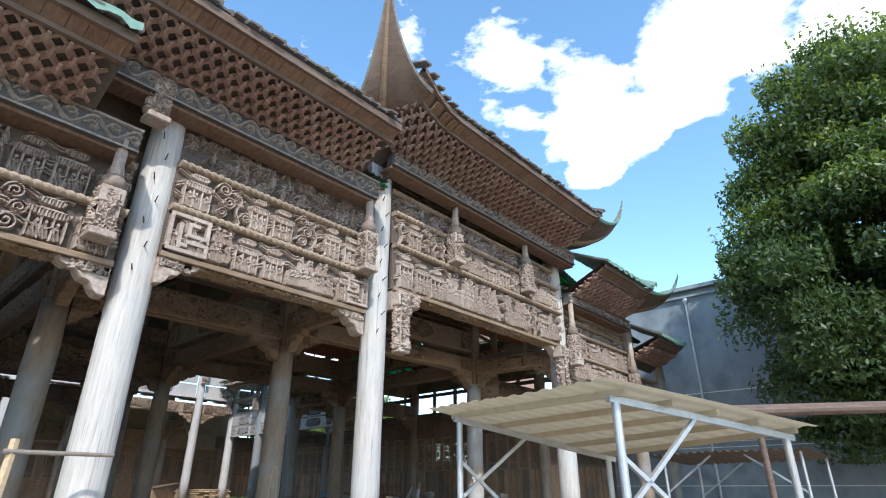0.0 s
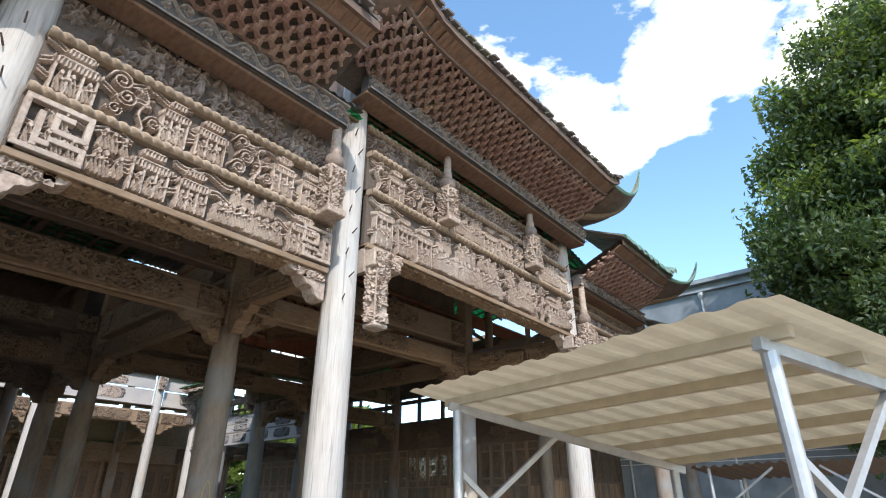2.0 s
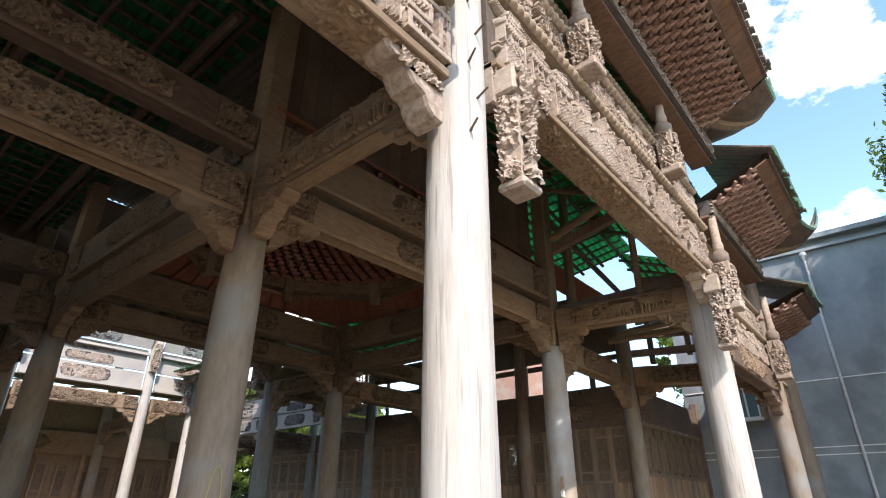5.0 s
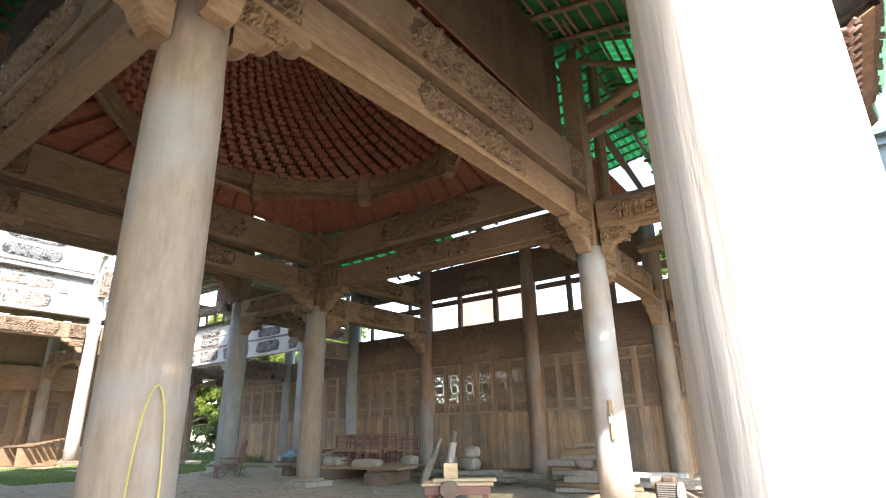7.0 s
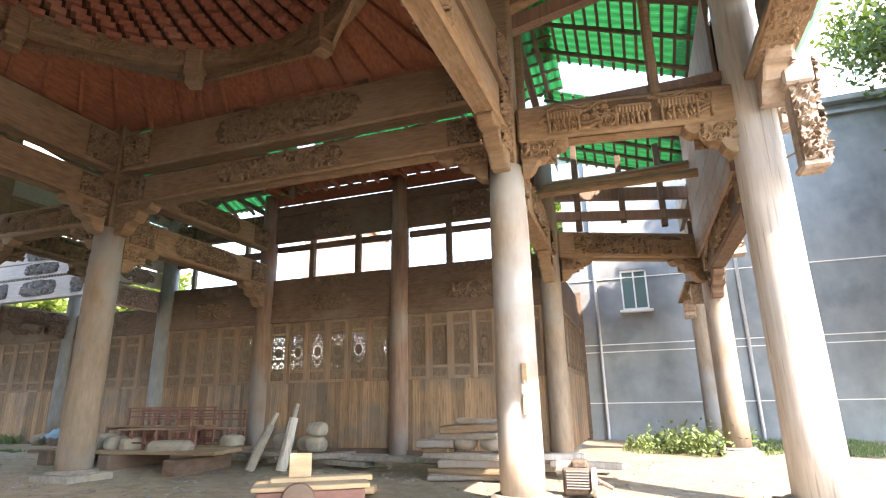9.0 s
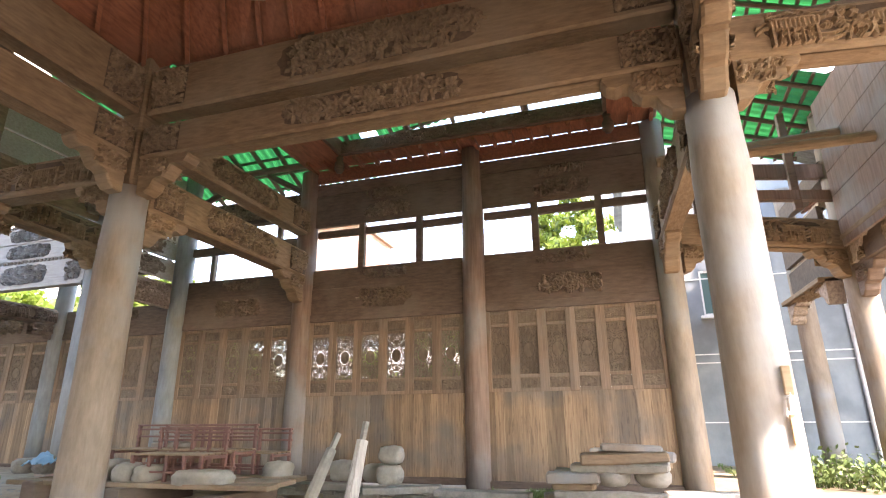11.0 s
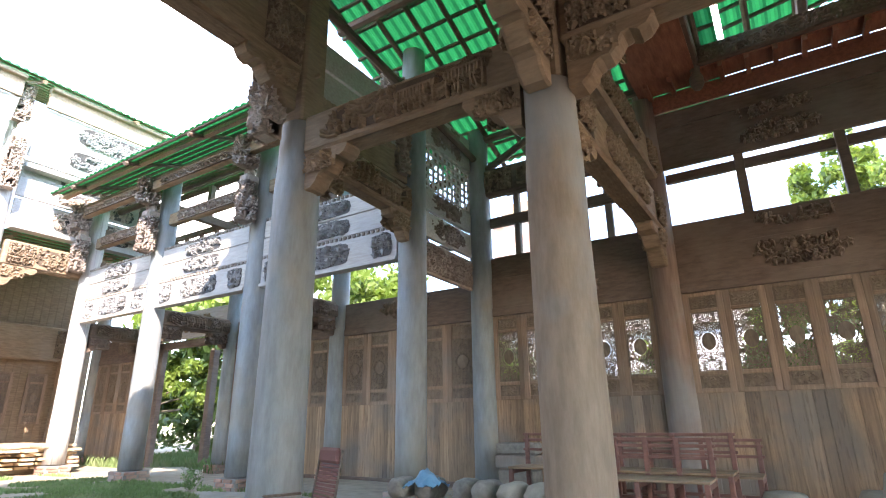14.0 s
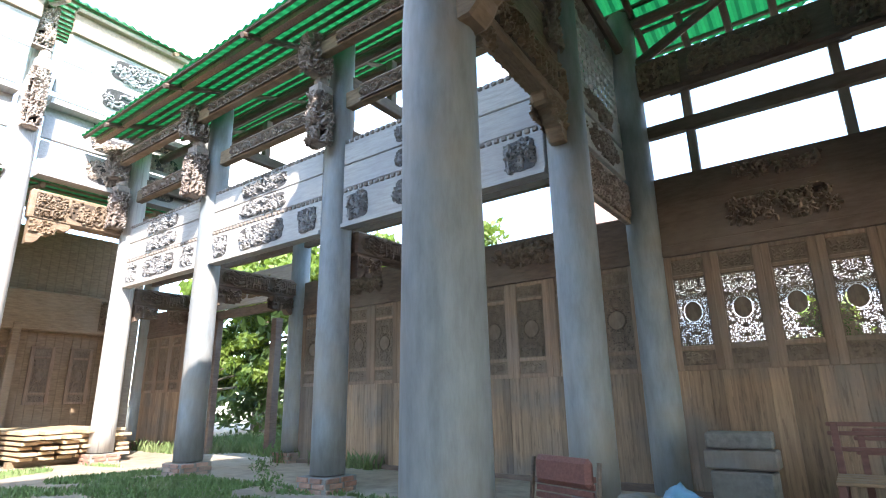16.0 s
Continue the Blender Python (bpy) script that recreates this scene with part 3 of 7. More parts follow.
for x, y in ((-13.0, -3.2), (-13.0, 2.7), (-13.0, 8.1), (-12.78, 16.05), (-20.55, 8.1), (-20.55, 16.03), (-20.55, 2.7), (-24.0, 8.1), (-24.0, 2.7)):
    column(x, y, 0.29, 8.9 if x > -14 else 8.35, PALEHALL if x > -14 and y > 10 else COLUMN, "thick brown-grey wooden hall column on a stone plinth", head=4.6)
column(-23.97, 15.95, 0.3, 7.4, BLUEGREY, "thick brown-grey wooden hall column beside a folding chair", head=5.2)
for x in (-12.9, -16.58, -20.5, -23.9):
    column(x, 20.8, 0.24, 7.4 if x < -21 else 6.95, POST if -21 < x < -13 else COLUMN if x > -13 else BLUEGREY, "wooden column between the screen doors", "none", group="screen wall columns")
for x in (-24.1, -28.05, -31.7, -35.2):
    column(x, 18.69, 0.25, 7.6 if x < -25 else 8.2, BLUEGREY if x > -34 else PALE, "smooth grey gallery column on a small brick base", "brick", group="gallery columns")
for x in (-27.8, -31.65, -38.6):
    column(x, 20.95, 0.22, 7.0, BLUEGREY, "grey rear gallery column on a small brick base", "brick", group="gallery columns")
for x, y in ((-35.3, 16.3), (-35.3, 10.6), (-35.3, 6.5), (-35.3, 0.5), (-39.5, 16.3), (-39.5, 10.6), (-39.5, 6.5), (-39.5, 0.5)):
    column(x, y, 0.25, 9.6 if x > -36 else 8.5, PALE if x > -36 else COLUMN, "pale wooden column of the house across the court", "brick", group="far house columns")
for x, y in ((-29.2, 8.1), (-29.2, 2.7)):
    column(x, y, 0.26, 6.6, COLUMN, "wooden column under the low side roof", "brick", group="side roof columns")


# ---- carved gate front ----
def carved_block(ob, name, w, h, seed, depth, mat, m, density=110, size=(0.08, 0.18), label="", thick=0.1, res=0.016, storied=False):
    """A board with a carved relief on its front."""
    # board darker than its carving: the gaps' shade is in the colour
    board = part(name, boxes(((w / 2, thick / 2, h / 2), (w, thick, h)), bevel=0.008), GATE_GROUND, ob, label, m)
    shape_map = frieze(w - 0.03, h - 0.03, seed) if storied else None
    part("carving", relief("carving", w - 0.03, h - 0.03, seed, depth, density, size, res, None, False, shape_map), mat, board, m=pose(0.015, -0.005, 0.015))
    return board


def fret(ob, m, s, mat):
    """A squared meander ornament of side s."""
    turns = ((0.05, 0.5, 0.1, 1.0), (0.5, 0.95, 1.0, 0.1), (0.95, 0.72, 0.1, 0.5), (0.72, 0.49, 0.5, 0.1), (0.49, 0.64, 0.1, 0.34), (0.6, 0.77, 0.28, 0.1), (0.5, 0.05, 1.0, 0.1), (0.95, 0.2, 0.1, 0.3), (0.7, 0.3, 0.5, 0.1), (0.28, 0.42, 0.1, 0.66), (0.36, 0.2, 0.26, 0.1))
    for k, (cx, cz, dx, dz) in enumerate(turns):
        part("fret_bar", boxes(((cx * s, -0.07, cz * s), (dx * s, 0.1 + 0.005 * k, dz * s)), bevel=0.006), mat, ob, m=m)


def gate_bay(y0, y1, x, layers, seed, label, frets=False, rope_gaps=()):
    """Tiers of carved boards between two columns; layers: (z0, z1, set back, relief depth, material, density)."""
    ob = thing("carved_gate_panel", (x, y0, layers[0][0]), label, "carved panel", "gate panels")
    w, zb = y1 - y0, layers[0][0]
    for k, (z0, z1, back, depth, mat, dens) in enumerate(layers):
        m = Matrix.Translation((-back, 0, z0 - zb)) @ FACE_X
        carved_block(ob, ("lower_board", "middle_board", "upper_board", "top_board")[k], w, z1 - z0, seed + k, depth * 1.6, mat, m, dens * 0.36, (0.13, 0.28), storied=k < 2)
        hm = rope(w, 0.12, 0.05, 0.14, 0.014)
        part("rope_moulding", relief("rope_moulding", w, 0.12, 0, 0.09, height_map=hm), ROPE, ob, m=Matrix.Translation((-back + depth * 1.1 + 0.006, 0, z1 - zb - 0.03)) @ FACE_X)
        part("moulding_backing", boxes(((-back + depth * 0.55 - 0.02, w / 2, z1 - zb + 0.03), (depth * 1.1 + 0.04, w, 0.12))), ROPE, ob)
    # carved underside of the lowest board
    part("soffit", boxes(((-0.14, w / 2, -0.05), (0.5, w, 0.1)), bevel=0.012), BEAM, ob)
    part("soffit_carving", relief("soffit_carving", w - 0.2, 0.42, seed + 9, 0.045, 45, (0.12, 0.22), 0.02), BEAM, ob, m=Matrix.Translation((-0.35, 0.1, -0.104)) @ pose(0, 0, 0, 0, 0, 90) @ pose(0, 0, 0, 90, 0, 0))
    if frets:
        s = layers[0][1] - layers[0][0] - 0.08
        fret(ob, Matrix.Translation((0.02, 0.02, 0.03)) @ FACE_X, s, CARVED)
        fret(ob, Matrix.Translation((0.02, w - 0.02, 0.03)) @ FACE_X @ Matrix.Diagonal((-1, 1, 1, 1)), s * 0.8, CARVED)
    # lobed corner brackets under the ends
    for yy, d in ((0.0, 1), (w, -1)):
        part("corner_bracket", console(0.72, 0.5, 0.3), CARVED, ob, "scrolled carved corner bracket", Matrix.Translation((-0.12, yy, -0.06)) @ pose(0, 0, 0, 0, 0, 90 * d))
        part("bracket_carving", relief("carving", 0.55, 0.24, seed + 20 + int(yy), 0.06, 160, (0.06, 0.12)), CARVED, ob, m=Matrix.Translation((0.03, yy + (0.02 if d > 0 else -0.57), -0.25)) @ FACE_X)
    return ob


def scroll_band(y0, y1, x, z0, z1, label):
    ob = thing("scroll_band_beam", (x, y0, z0), label, "beam", "gate beams")
    w, h = y1 - y0, z1 - z0
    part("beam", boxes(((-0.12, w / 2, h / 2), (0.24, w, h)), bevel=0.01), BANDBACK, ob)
    part("scroll_carving", relief("scroll_carving", w, h, 0, 0.06, sheet=False, height_map=scrolls(w, h, 0.62)), BAND, ob, "running scroll carving", Matrix.Translation((0.005, 0, 0)) @ FACE_X)
    part("soffit_strip", boxes(((-0.28, w / 2, -0.03), (0.44, w, 0.06))), SOFFIT, ob, "plain brown soffit strip")
    return ob


def bracket_mesh():
    """One interlaced eave bracket: crossed arms, a block and a beak."""
    bm = bmesh.new()
    for a in (45, -45):
        box(bm, (0, 0, 0.0), (0.4, 0.065, 0.06), 0.014, Euler((0, 0, radians(a))).to_matrix())
    box(bm, (0.0, 0, 0.06), (0.12, 0.12, 0.09), 0.012)
    box(bm, (-0.06, 0, 0.1), (0.2, 0.055, 0.05), 0.012)
    me = as_mesh("bracket", bm)
    me.materials.append(REDBRACKET)
    return me


BRACKET = bracket_mesh()


def eave(y0, y1, xb, zb, xe, ze, pitch, label, rise=None, tarp=False):
    """Slanted rows of brackets from the band up to the eave, with board, fascia and tile ends; rise(y) lifts the outer edge."""
    rise = rise or (lambda y: 0.0)
    ob = thing("bracketed_eave", (xb, y0, zb), label, "eave", "gate eaves")
    n = 20
    bm = bmesh.new()
    for k in range(n):
        ya, yb = (y0 + (y1 - y0) * q / n for q in (k, k + 1))
        v = [bm.verts.new((xx - xb, yy - y0, zz - zb)) for xx, yy, zz in ((xb - 0.5, ya, zb - 0.27), (xe, ya, ze + 0.06 + rise(ya)), (xe, yb, ze + 0.06 + rise(yb)), (xb - 0.5, yb, zb - 0.27), (xb - 0.5, ya, zb + 0.1), (xe, ya, ze + 0.16 + rise(ya)), (xe, yb, ze + 0.16 + rise(yb)), (xb - 0.5, yb, zb + 0.1))]
        for f in ((0, 1, 2, 3), (7, 6, 5, 4), (1, 5, 6, 2), (0, 3, 7, 4)):
            bm.faces.new([v[i] for i in f])
    bmesh.ops.remove_doubles(bm, verts=bm.verts, dist=0.001)
    # dark board, the shade between the brackets in its colour
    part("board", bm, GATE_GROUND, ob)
    length = math.hypot(xe - xb, ze - zb)
    rows, cols = max(3, int(0.74 * length / (pitch * 0.62))), int((y1 - y0) / pitch)
    for i in range(rows):
        for j in range(cols):
            f = 0.77 * (i + 0.4) / (rows + 0.2)
            yy = y0 + (j + (0.5 if i % 2 else 0.05)) * pitch
            if yy > y1 - 0.05:
                continue
            zz = zb + (ze + rise(yy) - zb) * f
            tilt = math.degrees(math.atan2(ze + rise(yy) - zb, xe - xb))
            part("bracket", BRACKET, REDBRACKET, ob, m=pose(xb + (xe - xb) * f - xb, yy - y0, zz - zb - 0.03, 0, 180 - tilt, 0) @ Matrix.Scale(pitch / 0.28, 4))
    # planks under the tiles, beyond a dark purlin
    purlin = bmesh.new()
    for k in range(n):
        ya, yb = (y0 + (y1 - y0) * q / n for q in (k, k + 1))
        bar(purlin, (0.79 * (xe - xb), ya - y0, 0.79 * (ze + rise(ya) - zb) - 0.03), (0.79 * (xe - xb), yb - y0, 0.79 * (ze + rise(yb) - zb) - 0.03), 0.09, 0.1)
    part("purlin", purlin, DARKBEAM, ob)
    y = y0
    while y < y1 - 0.05:
        d = min(0.26 + 0.08 * noise.noise(Vector((y * 3, 5, 1))), y1 - y)
        ym = y + d / 2
        up = ze + rise(ym) - zb
        part("eave_plank", bar(bmesh.new(), (0.8 * (xe - xb), ym - y0, 0.8 * up - 0.005), (xe - xb + 0.02, ym - y0, up - 0.005 + 0.012 * noise.noise(Vector((y * 9, 2, 2)))), d - 0.008, 0.03), SOFFIT, ob)
        y += d
    # eave board with worn tile ends on it
    bm = bmesh.new()
    for k in range(n):
        ya, yb = (y0 + (y1 - y0) * q / n for q in (k, k + 1))
        v = [bm.verts.new((xe - xb + dx, yy - y0, ze + rise(yy) - zb + dz)) for yy in (ya, yb) for dx, dz in ((0.0, -0.01), (0.1, -0.01), (0.1, 0.15), (0.0, 0.15))]
        for i in range(4):
            bm.faces.new((v[i], v[(i + 1) % 4], v[4 + (i + 1) % 4], v[4 + i]))
    bmesh.ops.remove_doubles(bm, verts=bm.verts, dist=0.001)
    part("eave_board", bm, DARKBEAM, ob)
    bm = bmesh.new()
    y, k = y0, 0
    while y < y1:
        z = ze + rise(y) - zb + 0.2 + 0.02 * noise.noise(Vector((y * 3, 1, 2)))
        bar(bm, (xe - xb + 0.2 + 0.16 * noise.noise(Vector((y * 5, 4, 2))), y - y0, z), (xe - xb - 1.4, y - y0, z + 0.75), 0.2, 0.035)
        rod(bm, (xe - xb + 0.13 + 0.12 * noise.noise(Vector((y * 4, 7, 2))), y - y0 + 0.12, z + 0.05), (xe - xb - 1.4, y - y0 + 0.12, z + 0.8), 0.06, 0.06, 6)
        y += 0.24 + 0.05 * noise.noise(Vector((y * 7, 0, 5)))
    part("roof_tiles", bm, ROOFTILE, ob, "weathered grey roof tiles")
    if tarp:
        bm = bmesh.new()
        prev = None
        for k in range(31):
            y = y0 + (y1 - y0) * k / 30
            d = 0.05 * math.sin(k * 1.9) + 0.03 * math.sin(k * 4.1)
            row = [bm.verts.new(p) for p in ((xe - xb - 0.7, y - y0, ze + rise(y) - zb + 0.68), (xe - xb + 0.24, y - y0, ze + rise(y) - zb + 0.27 + d * 0.4), (xe - xb + 0.26, y - y0, ze + rise(y) - zb + 0.12 + d))]
            if prev:
                for a in range(2):
                    bm.faces.new((prev[a], prev[a + 1], row[a + 1], row[a]))
            prev = row
        part("tarpaulin", bm, TARP, ob, "torn green tarpaulin along the edge")
    return ob


def flying_corner(root, side_a, side_b, tip, name_label, mat_edge=ROOFTILE):
    """An upswept roof corner: two curved sheets that meet along a hip and run out to a point."""
    root, side_a, side_b, tip = map(Vector, (root, side_a, side_b, tip))
    ob = thing("flying_eave_corner", tip_base := tuple(root), name_label, "roof corner", "roof corners")
    n = 14

    def curve(p, s, bow):
        flat = Vector((tip.x, tip.y, p.z))
        mid = p.lerp(flat, bow)
        return (1 - s) ** 2 * p + 2 * s * (1 - s) * mid + s * s * tip

    for name, side in (("right_sheet", side_a), ("left_sheet", side_b)):
        bm = bmesh.new()
        rows = []
        for k in range(n + 1):
            s = k / n
            a, b = curve(root, s, 0.75), curve(side, s, 0.8)
            top = [bm.verts.new(a.lerp(b, q / 4) - root - Vector((0, 0, 0.10 * math.sin(q / 4 * math.pi) * (1 - s)))) for q in range(5)]
            low = [bm.verts.new(v.co - Vector((0, 0, 0.05))) for v in top]
            rows.append((top, low))
        for (t0, l0), (t1, l1) in zip(rows, rows[1:]):
            for q in range(4):
                bm.faces.new((t0[q], t0[q + 1], t1[q + 1], t1[q]))
                bm.faces.new((l0[q + 1], l0[q], l1[q], l1[q + 1]))
            bm.faces.new((t0[4], l0[4], l1[4], t1[4]))
            bm.faces.new((l0[0], t0[0], t1[0], l1[0]))
        part(name, bm, DARKBEAM, ob, "upswept timber sheet")
        bm = bmesh.new()
        tube(bm, [curve(side, q / n, 0.8) - root + Vector((0, 0, 0.03)) for q in range(n + 1)], [0.07 * (1 - q / n) + 0.015 for q in range(n + 1)], 6)
        part("edge_tiles", bm, mat_edge, ob, "ragged tiled edge")
    bm = bmesh.new()
    tube(bm, [curve(root, q / n, 0.75) - root - Vector((0, 0, 0.05)) for q in range(n + 1)], [0.12 * (1 - q / n) + 0.025 for q in range(n + 1)])
    part("hip_rafter", bm, BEAM, ob, "curved hip rafter")
    return ob


def hanging_post(x, y, z0, z1, seed, label):
    """A turned post that hangs under the eave, with a carved console at its foot."""
    ob = thing("hanging_post", (x, y, z0), label, "post", "hanging posts")
    h = z1 - z0
    part("shaft", lathe(bmesh.new(), [(0.1, 0.5 * h), (0.11, 0.62 * h), (0.09, 0.66 * h), (0.09, h)], 12), CARVED, ob, smooth=True)
    part("collar", lathe(bmesh.new(), [(0.1, 0.42 * h), (0.17, 0.45 * h), (0.17, 0.52 * h), (0.11, 0.56 * h)], 12), CARVED_DARK, ob, smooth=True)
    blk = part("console", boxes(((0, 0, 0.34 * h), (0.34, 0.36, 0.16 * h)), ((0, 0, 0.14 * h), (0.28, 0.3, 0.28 * h)), ((0.03, 0, -0.02 * h), (0.36, 0.38, 0.07 * h)), bevel=0.02), CARVED, ob, "block carved with foliage")
    for k, (m, w) in enumerate(((Matrix.Translation((0.146, -0.15, 0.01)) @ FACE_X, 0.3), (Matrix.Translation((-0.14, -0.156, 0.01)), 0.28))):
        part("carving", relief("carving", w, 0.4 * h, seed + k, 0.09, 150, (0.06, 0.12)), CARVED, blk, m=m)
    return ob


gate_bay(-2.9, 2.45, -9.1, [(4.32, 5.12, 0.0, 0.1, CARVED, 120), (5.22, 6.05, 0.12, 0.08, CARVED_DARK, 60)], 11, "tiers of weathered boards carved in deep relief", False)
scroll_band(-2.9, 2.3, -8.72, 6.08, 6.52, "grey beam carved with a running scroll")
eave(-2.9, 1.55, -8.7, 6.5, -7.45, 7.02, 0.27, "bracketed eave of red-brown wood with a torn green tarpaulin", tarp=True)
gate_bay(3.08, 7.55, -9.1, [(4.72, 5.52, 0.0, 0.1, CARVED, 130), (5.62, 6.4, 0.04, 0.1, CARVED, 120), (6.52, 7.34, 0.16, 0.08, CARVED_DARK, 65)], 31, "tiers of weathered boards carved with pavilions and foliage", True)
scroll_band(0.2, 7.4, -8.66, 7.3, 7.78, "grey beam carved with a running scroll")
eave(0.0, 6.85, -8.62, 7.78, -7.42, 8.34, 0.27, "bracketed eave of red-brown wood with loose tiles")
hanging_post(-8.8, 2.45, 6.9, 8.6, 218, "turned hanging post with a carved foliage console")
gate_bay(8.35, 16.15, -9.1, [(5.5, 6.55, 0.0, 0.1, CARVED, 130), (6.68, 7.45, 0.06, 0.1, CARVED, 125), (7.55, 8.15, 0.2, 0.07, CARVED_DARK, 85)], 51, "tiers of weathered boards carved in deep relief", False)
scroll_band(7.75, 16.7, -8.56, 8.42, 8.88, "grey beam carved with a running scroll")
eave(7.3, 16.2, -8.55, 8.85, -7.15, 9.42, 0.28, "long bracketed eave of red-brown wood with ragged tiles", lambda y: 0.75 * max(0, (8.6 - y) / 1.3) ** 2 + 0.5 * max(0, (y - 15.3) / 1.2) ** 2)
flying_corner((-8.7, 7.4, 9.35), (-7.15, 7.6, 9.75), (-9.6, 6.7, 8.9), (-7.05, 6.02, 12.3), "tall upswept roof corner of timber and ragged tiles")
flying_corner((-8.4, 16.2, 9.2), (-7.15, 16.0, 9.55), (-9.3, 17.2, 9.4), (-7.1, 18.3, 11.2), "upswept roof corner with torn pale edging", TARP)
for k, (y, z0, z1) in enumerate(((10.45, 6.75, 8.6), (13.95, 6.85, 8.8))):
    hanging_post(-8.85, y, z0, z1, 200 + 3 * k, "turned hanging post with a carved foliage console")
hanging_post(-8.8, 2.1, 4.6, 6.4, 210, "turned hanging post with a carved foliage console")
hanging_post(-8.8, 7.3, 5.6, 7.6, 214, "turned hanging post with a carved foliage console")
gate_bay(16.5, 21.9, -9.35, [(4.6, 5.35, 0.0, 0.09, CARVED, 110), (5.42, 6.2, 0.03, 0.09, CARVED, 110), (6.3, 7.0, 0.15, 0.06, CARVED_DARK, 70)], 71, "tiers of weathered boards carved in deep relief on the side wing", False)
scroll_band(16.6, 21.6, -8.85, 7.1, 7.45, "grey beam carved with a running scroll")
eave(16.9, 21.3, -8.8, 7.5, -7.6, 8.15, 0.3, "lower bracketed eave of the side wing with a green tarpaulin", lambda y: 0.3 * max(0, (y - 20.2)) ** 2, True)
flying_corner((-8.9, 21.0, 7.9), (-7.6, 20.9, 8.3), (-9.6, 21.8, 8.0), (-7.2, 23.6, 9.7), "upswept roof corner wrapped in green tarpaulin", TARP)
gate_bay(22.7, 25.4, -9.6, [(4.0, 4.7, 0.0, 0.08, CARVED_DARK, 90), (4.8, 5.5, 0.05, 0.08, CARVED_DARK, 90)], 81, "carved boards of the outermost wing", False)
eave(22.3, 25.2, -9.2, 6.2, -8.1, 6.7, 0.32, "lowest bracketed eave of the side wing", lambda y: 0.3 * max(0, (y - 24.4)) ** 2, True)
hanging_post(-8.9, 16.75, 5.0, 7.2, 220, "turned hanging post with a carved foliage console")
hanging_post(-9.0, 21.7, 4.4, 6.6, 226, "turned hanging post with a carved foliage console")
for k, (y, z) in enumerate(((8.62, 3.95), (15.95, 3.95))):
    bm = boxes(((0.02, 0, 0.55), (0.26, 0.28, 1.1)), ((0.02, 0, 0.02), (0.32, 0.34, 0.1)), ((0, 0.1, 1.25), (0.34, 0.66, 0.36)), bevel=0.03)
    ob = thing("carved_corbel", (-9.0, y, z), "tall corbel block carved with deep foliage", "corbel", "gate corbels")
    blk = part("block", bm, CARVED, ob)
    part("carving", relief("carving", 0.27, 1.02, 240 + k, 0.1, 120, (0.07, 0.14)), CARVED, blk, m=Matrix.Translation((0.156, -0.135, 0.06)) @ FACE_X)
    part("carving", relief("carving", 0.24, 1.02, 244 + k, 0.1, 120, (0.07, 0.14)), CARVED, blk, m=pose(-0.1, -0.146, 0.06))
    part("carving", relief("carving", 0.62, 0.32, 250 + k, 0.08, 150, (0.06, 0.12)), CARVED, blk, m=Matrix.Translation((0.186, -0.21, 1.09)) @ FACE_X)


